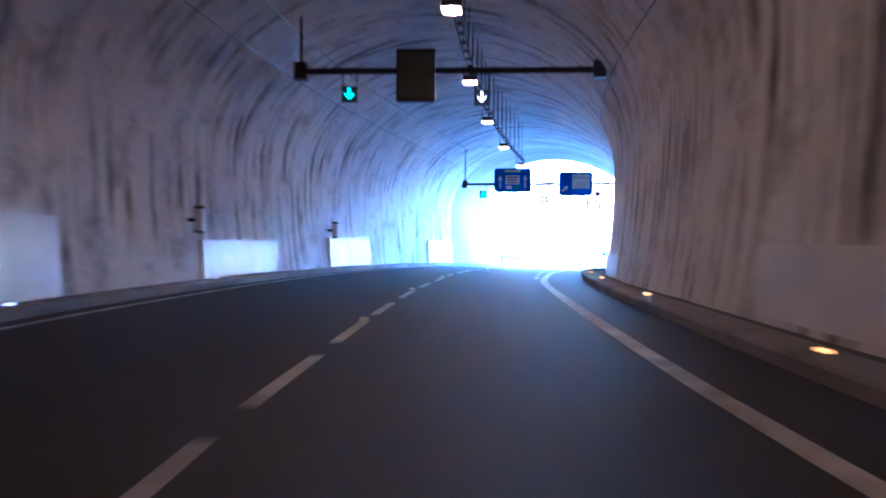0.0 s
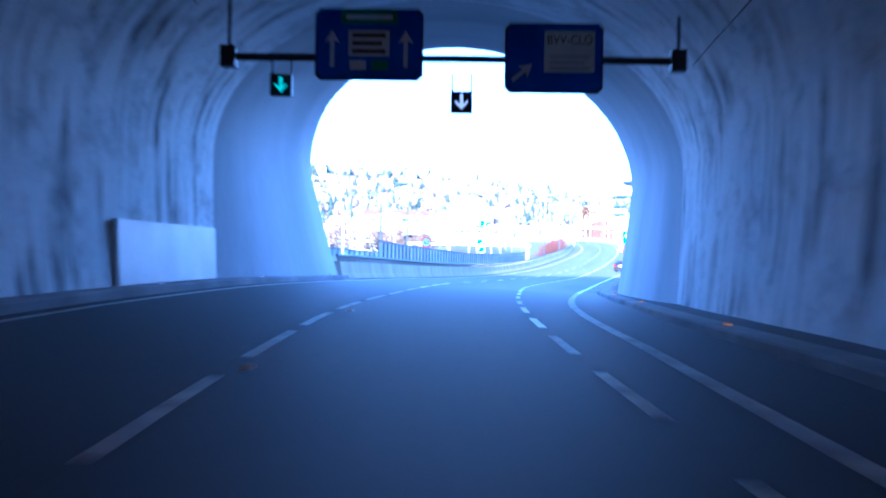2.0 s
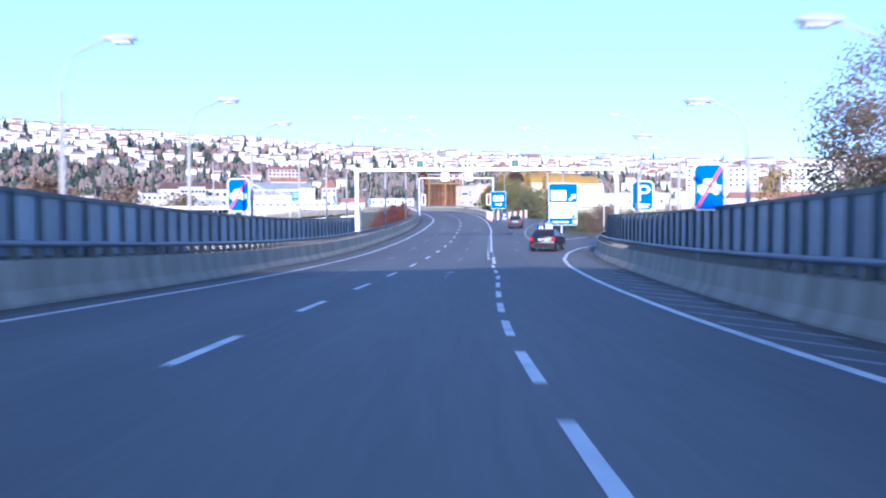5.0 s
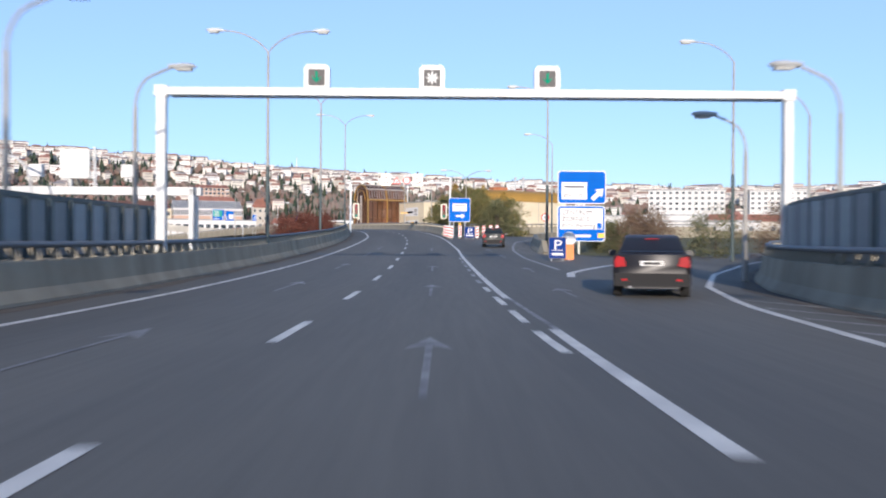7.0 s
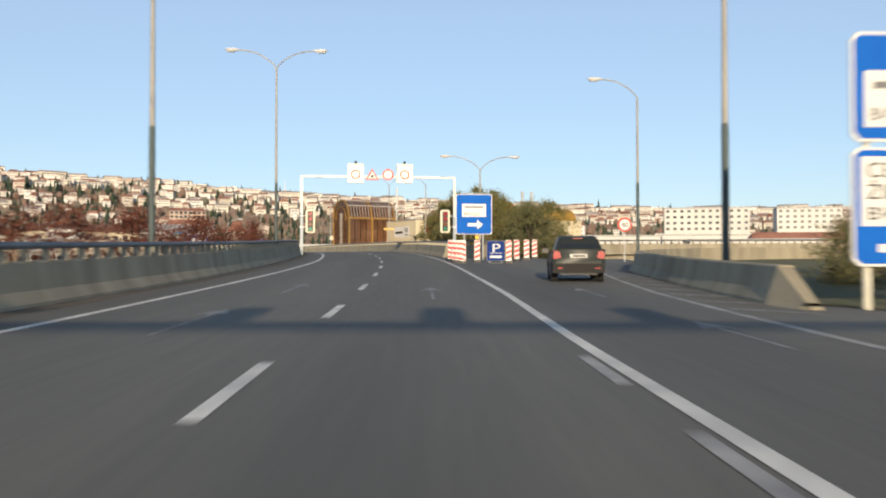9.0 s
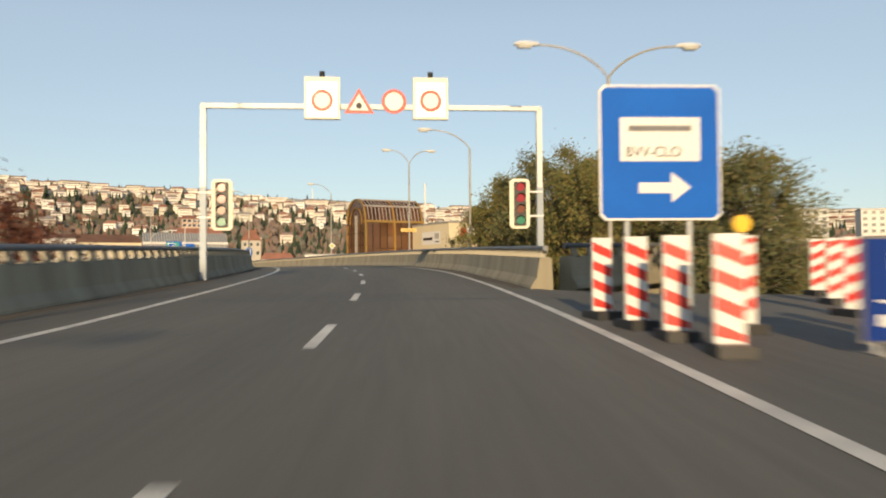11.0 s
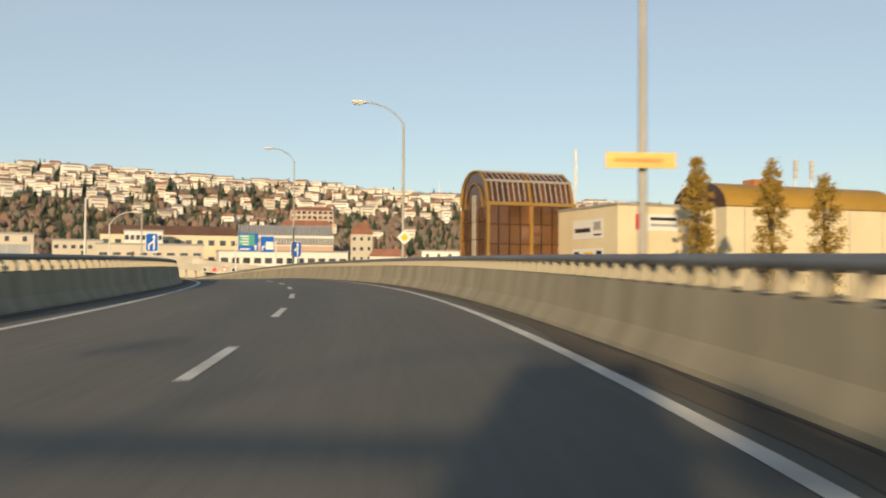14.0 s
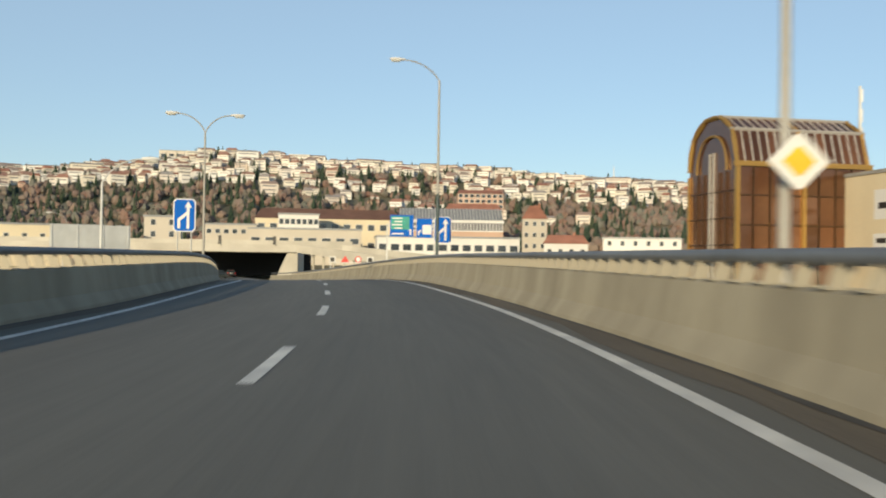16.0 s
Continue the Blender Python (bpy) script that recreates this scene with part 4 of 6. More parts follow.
street_lamp(335.2, 6.1, 9.1, (-1,), "tall grey single-arm street lamp with a priority sign", 2.0)
street_lamp(373, 6.3, 11.7, (-1,), "tall grey single-arm street lamp behind the barrier", 2.0)
street_lamp(381, -6.2, 9.85, (-1, 1), "grey twin-arm street lamp beyond the median barrier", 1.6)
for s in (337.5, 365.0):
    street_lamp(s, -9.5, 5.3, (1,), "pale curved-arm street lamp beyond the median barrier", 1.7, STEEL, 0.06)
for s, o in ((395, -30), (430, -45), (470, -25), (420, -60)):
    street_lamp(s, o, 10, (-1,), "distant grey street lamp in the town", 2.0)

ys = thing("yellow_direction_plate", stand(303.9, 6.4, 2.65), "small yellow direction plate on a lamp post", "sign")
part("plate", Shape().box((-0.1, -0.12, 0.13), (1.25, 0.03, 0.27)), material("pale_yellow_plate", (0.75, 0.5, 0.16), 0.5), ys)
part("writing_bar", Shape().box((-0.15, -0.14, 0.13), (0.85, 0.01, 0.07)), material("faded_orange_writing", (0.6, 0.3, 0.1), 0.6), ys)


def round_sign(s, o, z, r, label, inner=None, text=None, base=-0.3):
    ob = thing("speed_limit_sign", stand(s, o, 0), label, "road sign")
    part("post", Shape().tube([(0, 0.06, base), (0, 0.06, z + r * 0.8)], 0.035, 8), STEEL, ob)
    part("rim", Shape().disc((0, z), r, 0.03, 32), RED, ob)
    part("face", Shape().poly([(r * 0.76 * math.cos(k * math.tau / 32), z + r * 0.76 * math.sin(k * math.tau / 32)) for k in range(32)], 0.01, Matrix.Translation((0, -0.008, 0))), WHITE, ob)
    if text:
        lettering(text, r * 0.98, (-r * 0.52, -0.014, z - r * 0.36), INK, ob, r * 1.02)
    return ob


round_sign(117.6, -6.05, 2.75, 0.43, "round red and white speed limit sign reading 60", text="60")
round_sign(110.5, 9.95, 2.75, 0.43, "round red and white speed limit sign reading 60 behind the rail", text="60")
s40 = round_sign(243, 14.2, 2.2, 0.42, "round red and white speed limit sign reading 40", text="40")


def tunnel_end_sign(s, o, z):
    ob = board(stand(s, o, z), 0.95, 1.4, "tunnel_end_sign", "blue end-of-tunnel sign with a red slash and white bars")
    part("car_symbol", Shape().poly([(-0.34, 0.55), (0.34, 0.55), (0.34, 0.75), (0.2, 0.78), (0.12, 0.95), (-0.14, 0.95), (-0.22, 0.78), (-0.34, 0.75)], 0.012, Matrix.Translation((0, -0.02, 0))), WHITE, ob)
    for x in (-0.2, 0.2):
        part("wheel_symbol", Shape().disc((x, 0.54), 0.075, 0.012, 12), WHITE, ob, m=Matrix.Translation((0, -0.024, 0)))
    part("slash", Shape().poly([(-0.4, 0.1), (-0.3, 0.1), (0.4, 1.3), (0.3, 1.3)], 0.012, Matrix.Translation((0, -0.04, 0))), RED, ob)
    for x in (-0.3, 0.3):
        part("leg", Shape().tube([(x, 0.1, -z - 0.3), (x, 0.1, 1.3)], 0.03, 6), STEEL, ob)


tunnel_end_sign(134.7, 10.18, 2.35)
tunnel_end_sign(145.5, -6.85, 2.43)

# lane signal gantry over the road
g = thing("lane_signal_gantry", stand(176.0, 0, 0), "pale grey portal gantry over the carriageway", "gantry")
part("beam", Shape().box((3.07, 0, 5.76), (19.3, 0.28, 0.22)), STEEL, g)
for x, foot in ((-6.46, 0.85), (12.6, -0.9)):
    part("post", Shape().box((x, 0, (foot + 5.65) / 2), (0.27, 0.27, 5.65 - foot)), STEEL, g)
    part("corner_plate", Shape().box((x, 0, 5.76), (0.38, 0.34, 0.34)), STEEL, g)
part("conduit", Shape().tube([(-6.1, -0.17, 5.57), (12.3, -0.17, 5.57)], 0.03, 6), DARK, g)


def box_signal(x, col, label):
    ob = thing("overhead_lane_signal", stand(176.2, x, 5.7), label, "lane signal", "overhead lane signals")
    r = 0.39
    rnd = [(r, -r + 0.1), (r, r - 0.1), (r - 0.1, r), (-r + 0.1, r), (-r, r - 0.1), (-r, -r + 0.1), (-r + 0.1, -r), (r - 0.1, -r)]
    part("housing", Shape().poly([(px, pz + 0.5) for px, pz in rnd], 0.3, Matrix.Translation((0, -0.3, 0))), WHITE, ob)
    part("screen", Shape().box((0, -0.31, 0.5), (0.5, 0.03, 0.5)), DARK, ob, "black screen")
    if col is GREEN_ON:
        part("arrow", Shape().poly([(px, pz + 0.5) for px, pz in arrow_down(0.17)], 0.012, Matrix.Translation((0, -0.34, 0))), GREEN, ob, "green arrow")
    else:
        for a_ in range(0, 180, 45):
            part("arrow", Shape().box((0, -0.335, 0.5), (0.36, 0.012, 0.05), Matrix.Rotation(radians(a_), 4, "Y")), WHITE, ob, "white star of arrows")
    part("foot", Shape().box((0, -0.12, 0.1), (0.12, 0.2, 0.1)), STEEL, ob)


box_signal(-1.75, GREEN_ON, "white square lane signal with a green arrow on the gantry")
box_signal(1.75, WHITE_ON, "white square lane signal with white arrows on the gantry")
box_signal(5.25, GREEN_ON, "white square lane signal with a green arrow on the gantry")

# direction sign on the island
GREYTEXT = material("faded_lettering", (0.16, 0.16, 0.17), 0.7)
NAVY = material("navy_sign_sheet", (0.006, 0.035, 0.2), 0.6, 0, 0.05, 2, 0, None, spec=0.1)
c1 = board(stand(205.8, 11.02, 3.16) @ Matrix.Diagonal((1.06, 1, 1.12, 1)), 2.85, 1.85, "direction_sign", "bright blue exit direction sign with white plate and arrow")
patch(c1, -0.45, 0.72, 1.5, 0.95, WHITE, "plate")
bars(c1, -0.45, 0.95, 1.3, 0.24, 1, GREYTEXT)
lettering("BVV-CLO", 0.3, (-1.1, -0.026, 0.36), INK, c1, 1.1)
part("arrow", Shape().poly([(0, 0.75), (0.3, 0.35), (0.12, 0.35), (0.12, -0.15), (-0.12, -0.15), (-0.12, 0.35), (-0.3, 0.35)], 0.012, Matrix.Translation((0.72, -0.02, 0.35)) @ Matrix.Rotation(radians(48), 4, "Y")), WHITE, c1)
c2 = board(stand(205.8, 11.0, 0.82) @ Matrix.Diagonal((1.07, 1, 0.97, 1)), 2.8, 2.3, "direction_sign", "bright blue direction sign with black town names on white")
patch(c2, 0.0, 1.45, 2.5, 1.35, WHITE, "plate")
lettering("CENTRUM", 0.42, (-1.15, -0.026, 1.72), INK, c2, 1.75)
lettering("ŽIDENICE", 0.42, (-1.15, -0.026, 1.3), INK, c2, 1.65)
lettering("BVV-Parking", 0.36, (-1.15, -0.026, 0.9), INK, c2, 1.95)
patch(c2, 1.05, 1.0, 0.26, 0.36, BLUE, "parking_symbol", -0.026)
patch(c2, -0.2, 0.35, 1.5, 0.16, WHITE, "bar")
patch(c2, 1.15, 0.38, 0.38, 0.3, YELLOW, "yellow_plate")
legs = thing("sign_posts", stand(205.8, 11.0, 0), "pair of pale posts carrying the stacked signs", "sign posts")
for x in (-1.15, -0.12):
    part("post", Shape().tube([(x, 0.16, -1.2), (x, 0.16, 4.9)], 0.07, 8), CREAM, legs)


def parking_board(s, o, w, label, lift=0.0, tilt=0.0):
    ob = thing("parking_sign", stand(s, o, lift, tilt), label, "parking sign")
    part("board", Shape().box((0, 0, 0.68), (w, 0.06, 1.05)), NAVY, ob)
    part("frame", Shape().box((0, 0.02, 0.68), (w + 0.06, 0.04, 1.11)), GREYTEXT, ob)
    lettering("P", 0.7, (-0.25 * w, -0.035, 0.6), WHITE, ob, 0.45 * w)
    part("bar", Shape().box((0, -0.036, 0.36), (w * 0.7, 0.01, 0.12)), WHITE, ob)
    part("bar", Shape().box((0, -0.036, 0.56), (w * 0.7, 0.01, 0.03)), WHITE, ob)
    for x in (-w * 0.35, w * 0.35):
        part("leg", Shape().tube([(x, 0.05, -0.3), (x, 0.05, 0.2)], 0.03, 6), STEEL, ob)
    part("foot", Shape().box((0, 0.05, -0.02), (w * 0.8, 0.5, 0.08)), KERB, ob)
    return ob


parking_board(195.4, 8.1, 0.84, "portable blue parking sign standing on the island")
parking_board(240.0, 6.15, 0.95, "portable blue parking sign among the barricades")
ob = thing("roadworks_sign", stand(196.4, 8.75, 0), "small round roadworks sign above an orange warning board", "road sign")
part("board", Shape().box((0.1, 0, 0.45), (0.5, 0.04, 0.8)), material("orange_board", (0.7, 0.22, 0.03), 0.5), ob)
part("disc", Shape().disc((0.1, 1.15), 0.36, 0.03), WHITE, ob)
part("post", Shape().tube([(0.1, 0.06, -0.4), (0.1, 0.06, 1.3)], 0.03, 6), STEEL, ob)
pk = board(stand(153.3, 11.1, 2.6) @ Matrix.Scale(1.3, 4), 0.85, 1.15, "parking_sign", "blue parking sign on a post behind the noise screen")
lettering("P", 0.85, (-0.24, -0.02, 0.4), WHITE, pk, 0.45)
bars(pk, 0, 0.2, 0.6, 0.2, 2, WHITE)
part("leg", Shape().tube([(0, 0.1, -3.0), (0, 0.1, 1.0)], 0.04, 6), STEEL, pk)


def beacon_plate(s, o, flip=1, lamp=False, h=1.15):
    ob = thing("barricade_board", stand(s, o, 0, random.uniform(-12, 12)), "red and white striped upright barricade board on a rubber foot", "barricade", "barricade boards")
    part("board", Shape().box((0, 0, 0.12 + h / 2), (0.32, 0.05, h)), WHITE, ob)
    for k in range(4):
        z = 0.2 + k * h * 0.25
        zs = [(-0.15, z), (-0.15, z + 0.14), (0.15, z + 0.14 + 0.13 * flip), (0.15, z + 0.13 * flip)]
        zs = [(x, min(max(q, 0.14), h + 0.1)) for x, q in zs]
        part("stripe", Shape().poly(zs, 0.008, Matrix.Translation((0, -0.034, 0))), RED, ob)
    part("foot", Shape().box((0, 0, 0.05), (0.4, 0.75, 0.14)), DARK, ob, "black rubber foot")
    if lamp:
        part("lamp", Shape().disc((0, h + 0.28), 0.12, 0.1, 12), YELLOW, ob, "yellow warning lamp")
    return ob


for k, (s, o) in enumerate(((245.2, 4.05), (243.4, 4.15), (241.8, 4.25), (240.2, 4.35), (242.7, 5.4), (240.6, 6.95), (245.2, 8.1), (248.1, 9.2), (251.2, 10.3))):
    beacon_plate(s, o, -1 if k < 4 else 1, k in (4,))

# lane-control gantry with traffic lights
g2 = thing("signal_gantry", stand(265.5, 0, 0), "slim pale gantry with traffic lights over the carriageway", "gantry")
part("beam", Shape().box((0.3, 0, 6.4), (12.6, 0.2, 0.17)), STEEL, g2)
for x in (-5.95, 6.55):
    part("post", Shape().box((x, 0, 4.9), (0.2, 0.2, 3.1)), STEEL, g2)
    part("post_foot", Shape().box((x, 0, 1.4), (0.23, 0.23, 4.0)), material("grey_blue_steel", (0.3, 0.35, 0.4), 0.5, 0.1), g2)


def traffic_light(x, side):
    ob = thing("traffic_light", stand(265.3, x, 1.85) @ Matrix.Scale(1.3, 4), "four-lamp traffic light with a cream backing board", "traffic light", "traffic lights")
    rnd = [(0.28, 0.08), (0.28, 1.32), (0.2, 1.4), (-0.2, 1.4), (-0.28, 1.32), (-0.28, 0.08), (-0.2, 0), (0.2, 0)]
    part("backboard", Shape().poly([(a_ * 1.05, b_ * 1.03 - 0.02) for a_, b_ in rnd], 0.04), CREAM, ob)
    part("body", Shape().box((0, -0.06, 0.7), (0.34, 0.1, 1.25)), DARK, ob)
    for k, (c, nm) in enumerate((((0.02, 0.22, 0.14), "green_lamp"), ((0.18, 0.05, 0.02), "amber_lamp"), ((0.32, 0.01, 0.02), "red_lamp"), ((0.32, 0.01, 0.02), "red_lamp"))):
        mt = bpy.data.materials.get(nm) or material(nm, c, 0.2, 0, 0.05)
        lamp = part(nm, Shape().disc((0, 0.22 + 0.32 * k), 0.125, 0.03, 16), mt, ob, m=Matrix.Translation((0, -0.14, 0)))
        vs = [[Vector((r_ * math.cos(q), y, 0.22 + 0.32 * k + r_ * math.sin(q))) for q in np.linspace(-0.2, math.pi + 0.2, 11)] for r_, y in ((0.135, -0.11), (0.135, -0.3))]
        part("hood", Shape().rows(vs), DARK, lamp, m=Matrix.Translation((0, 0.14, 0)))
    for z in (0.35, 1.05):
        part("bracket", Shape().box((side * 0.45, 0.05, z), (0.5, 0.04, 0.05)), WHITE, ob)
    return ob


traffic_light(-5.25, -1)
traffic_light(5.75, 1)


def prism_sign(x):
    ob = thing("variable_sign", stand(265.3, x, 5.95), "pale slatted variable sign with a red ring on the beam", "variable sign", "variable signs")
    part("cabinet", Shape().box((0, -0.1, 0.72), (1.3, 0.25, 1.55)), CREAM, ob)
    part("face", Shape().box((0, -0.235, 0.66), (1.12, 0.02, 1.3)), SIGNBACK, ob)
    part("ring", Shape().disc((0, 0.62), 0.4, 0.012, 24), RED, ob, m=Matrix.Translation((0, -0.262, 0)))
    part("disc", Shape().disc((0, 0.62), 0.29, 0.012, 24), WHITE, ob, m=Matrix.Translation((0, -0.276, 0)))
    for k in range(6):
        part("slat", Shape().box((-0.5 + 0.2 * k, -0.246, 0.66), (0.012, 0.012, 1.28)), STEEL_DK, ob)
    part("lamp", Shape().tube([(0, -0.1, 1.5), (0, -0.1, 1.72)], 0.1, 8), DARK, ob, "dark round lamp")


prism_sign(-1.6)
prism_sign(2.4)
tri = thing("warning_sign", stand(265.35, -0.25, 5.95), "red-edged white warning triangle on the beam", "road sign")
part("rim", Shape().poly([(-0.55, 0.2), (0.55, 0.2), (0, 1.15)], 0.03), RED, tri)
part("face", Shape().poly([(-0.36, 0.31), (0.36, 0.31), (0, 0.93)], 0.01, Matrix.Translation((0, -0.01, 0))), WHITE, tri)
part("symbol", Shape().disc((0, 0.48), 0.12, 0.012, 8), INK, tri, m=Matrix.Translation((0, -0.02, 0)))
rd = thing("width_limit_sign", stand(265.35, 1.05, 5.95), "round red-edged width limit sign on the beam", "road sign")
part("rim", Shape().disc((0, 0.65), 0.46, 0.03, 28), RED, rd)
part("face", Shape().disc((0, 0.65), 0.34, 0.012, 28), WHITE, rd, m=Matrix.Translation((0, -0.01, 0)))

# turn-right sign at the gore
K = Matrix.Scale(0.83, 4)
tr = board(stand(248, 5.8, 1.62) @ K, 2.8, 3.1, "direction_sign", "large bright blue direction sign with plate and arrow")
patch(tr, 0, 1.85, 1.85, 1.0, WHITE, "plate")
bars(tr, 0, 2.1, 1.6, 0.26, 1, GREYTEXT)
lettering("BVV-CLO", 0.34, (-0.8, -0.026, 1.45), INK, tr, 1.25)
part("arrow", Shape().poly([(0.55, 0.75), (0.1, 1.1), (0.1, 0.86), (-0.65, 0.86), (-0.65, 0.62), (0.1, 0.62), (0.1, 0.4)], 0.012, Matrix.Translation((0.15, -0.02, 0))), WHITE, tr)
for x in (-0.75, 0.7):
    part("leg", Shape().tube([(x, 0.14, -2.2), (x, 0.14, 3.0)], 0.07, 8), SIGNBACK, tr)

# signs on the curve
dm = thing("priority_road_sign", stand(334.9, 6.1, 2.25), "yellow and white diamond priority road sign on a post", "road sign")
for r_, mt, y, nm in ((0.39, WHITE, 0, "plate"), (0.21, YELLOW, -0.012, "centre")):
    part(nm, Shape().poly([(r_, 0), (r_ * 0.12, r_ * 0.88), (-r_ * 0.12, r_ * 0.88), (-r_, 0), (-r_ * 0.12, -r_ * 0.88), (r_ * 0.12, -r_ * 0.88)], 0.03 if y == 0 else 0.014, Matrix.Translation((0, y - 0.12, 0))), mt, dm)


def merge_sign(s, o, z):
    ob = board(stand(s, o, z), 0.98, 1.5, "lane_merge_sign", "blue lane merge sign with white arrows")
    part("arrow", Shape().poly([(0.1, 0.15), (0.22, 0.15), (0.22, 1.1), (0.32, 1.1), (0.16, 1.38), (0.0, 1.1), (0.1, 1.1)], 0.012, Matrix.Translation((0, -0.02, 0))), WHITE, ob)
    part("branch", Shape().poly([(-0.3, 0.15), (-0.18, 0.15), (-0.18, 0.5), (0.1, 0.75), (0.1, 0.92), (-0.3, 0.58)], 0.012, Matrix.Translation((0, -0.022, 0))), WHITE, ob)
    for x in (-0.3, 0.3):
        part("leg", Shape().tube([(x, 0.1, -z - 1), (x, 0.1, 1.4)], 0.035, 6), STEEL, ob)


merge_sign(375, 7.0, 2.0)
merge_sign(367, -6.3, 2.25)

# ---- cars ----
GLASS_DK = material("dark_car_glass", (0.02, 0.025, 0.03), 0.08, 0, 0.02, 2, 0, None, spec=0.8)
BUMPER = material("black_bumper_plastic", (0.012, 0.012, 0.013), 0.6, 0, 0.05, 2, 0, None, spec=0.2)
TYRE = material("tyre_rubber", (0.02, 0.02, 0.02), 0.9)
RIM = material("alloy_rim", (0.5, 0.5, 0.52), 0.35, 0.8)
TAIL = material("red_tail_lamp", (0.35, 0.006, 0.01), 0.2, 0, 0.05)
PLATE = material("number_plate", (0.75, 0.75, 0.72), 0.5)


def car(m, L, W, H, paint, label, hatch=0.25):
    """A five-door car facing +y with its origin on the ground under its middle."""
    ob = thing("car", m, label, "car", "cars on the road")
    hw = W / 2
    prof = [(-L / 2, 0.45), (-L / 2 - 0.02, 0.75), (-L / 2 + 0.06, 0.98), (-L / 2 + 0.12, 1.0), (L / 2 - 1.25, 0.98), (L / 2 - 0.2, 0.8), (L / 2, 0.6), (L / 2 - 0.02, 0.35)]
    rows = []
    for x, k in ((-hw * 0.97, 0.97), (-hw, 1.0), (-hw * 0.86, 1.02), (hw * 0.86, 1.02), (hw, 1.0), (hw * 0.97, 0.97)):
        inset = 0.12 if abs(x) >= hw * 0.96 else 0
        rows.append([Vector((x, max(min(y, L / 2 - inset), -L / 2 + inset), 0.3)) for y, z in prof[:1]] + [Vector((x, max(min(y, L / 2 - inset), -L / 2 + inset), z * k)) for y, z in prof] + [Vector((x, max(min(prof[-1][0], L / 2 - inset), -L / 2 + inset), 0.28))])
    sh = Shape().rows(rows)
    for r in (rows[0], rows[-1]):
        sh.add(r, [tuple(range(len(r)))])
    sh.rows([[r[0], r[-1]] for r in rows])
    part("body", sh, paint, ob, smooth=True)
    cab = [(-L / 2 + 0.1, 0.98, 0.9), (-L / 2 + 0.1 + hatch, H - 0.1, 0.73), (-L / 2 + 0.35 + hatch, H - 0.02, 0.71), (-0.3, H, 0.7), (0.25, H - 0.06, 0.7), (L / 2 - 1.35, 0.96, 0.86)]
    part("cabin", Shape().rows([[Vector((-hw * w, y, z)) for y, z, w in cab], [Vector((-hw * w * 0.9, y, z + 0.02)) for y, z, w in cab], [Vector((hw * w * 0.9, y, z + 0.02)) for y, z, w in cab], [Vector((hw * w, y, z)) for y, z, w in cab]]).add([Vector((-hw * w, y, z)) for y, z, w in cab], [tuple(range(6))]).add([Vector((hw * w, y, z)) for y, z, w in cab], [tuple(range(6))]), paint, ob, smooth=True)
    y0, y1 = -L / 2 + 0.1, -L / 2 + 0.1 + hatch
    part("rear_window", Shape().add([Vector((-hw * 0.78, y0 + hatch * 0.18 - 0.03, 1.06)), Vector((hw * 0.78, y0 + hatch * 0.18 - 0.03, 1.06)), Vector((hw * 0.63, y1 - 0.035, H - 0.15)), Vector((-hw * 0.63, y1 - 0.035, H - 0.15)),
                                     Vector((-hw * 0.78, y0 + hatch * 0.18 + 0.02, 1.06)), Vector((hw * 0.78, y0 + hatch * 0.18 + 0.02, 1.06)), Vector((hw * 0.63, y1 + 0.02, H - 0.15)), Vector((-hw * 0.63, y1 + 0.02, H - 0.15))],
                                    [(0, 1, 2, 3), (4, 7, 6, 5), (0, 4, 5, 1), (1, 5, 6, 2), (2, 6, 7, 3), (3, 7, 4, 0)]), GLASS_DK, ob)
    for sx in (-1, 1):
        part("side_window", Shape().poly([(-L / 2 + 0.55 + hatch * 0.4, 1.02), (L / 2 - 1.75, 1.02), (0.15, H - 0.12), (-L / 2 + 0.55 + hatch, H - 0.13)], 0.03, Matrix.Translation((sx * hw * 0.8, 0, 0)) @ Matrix(((0, 1, -0.28 * sx, 0.28 * sx), (1, 0, 0, 0), (0, 0, 1, 0), (0, 0, 0, 1)))), GLASS_DK, ob)
        part("tail_lamp", Shape().poly([(sx * hw * 0.66, 0.74), (sx * hw * 0.94, 0.7), (sx * hw * 0.965, 0.84), (sx * hw * 0.9, 0.97), (sx * hw * 0.72, 0.93)][::sx], 0.16, Matrix.Translation((0, -L / 2 - 0.05, 0))), TAIL, ob, "red tail lamp")
        part("mirror", Shape().box((sx * (hw + 0.1), 0.75, 1.02), (0.22, 0.12, 0.15), top=(0.8, 0.8)), DARK, ob)
        for y in (-L / 2 + 0.85, L / 2 - 0.85):
            w = part("wheel", Shape().tube([(sx * (hw - 0.2), y, 0.31), (sx * (hw + 0.005), y, 0.31)], 0.31, 20), TYRE, ob, smooth=True)
            part("rim", Shape().tube([(sx * (hw - 0.02), y, 0.31), (sx * (hw + 0.015), y, 0.31)], 0.19, 12), RIM, w)
        part("reflector", Shape().box((sx * hw * 0.7, -L / 2 - 0.085, 0.42), (0.14, 0.03, 0.04)), TAIL, ob)
    part("bumper", Shape().box((0, -L / 2 + 0.0, 0.42), (W * 0.97, 0.16, 0.3), top=(1, 0.8)), BUMPER, ob)
    part("diffuser", Shape().box((0, -L / 2 + 0.03, 0.27), (W * 0.7, 0.14, 0.1)), DARK, ob)
    np_ = part("number_plate", Shape().box((0, -L / 2 - 0.03, 0.8), (0.52, 0.02, 0.11)), PLATE, ob, "white number plate")
    part("writing_bar", Shape().box((0, -L / 2 - 0.045, 0.8), (0.4, 0.01, 0.06)), INK, np_)
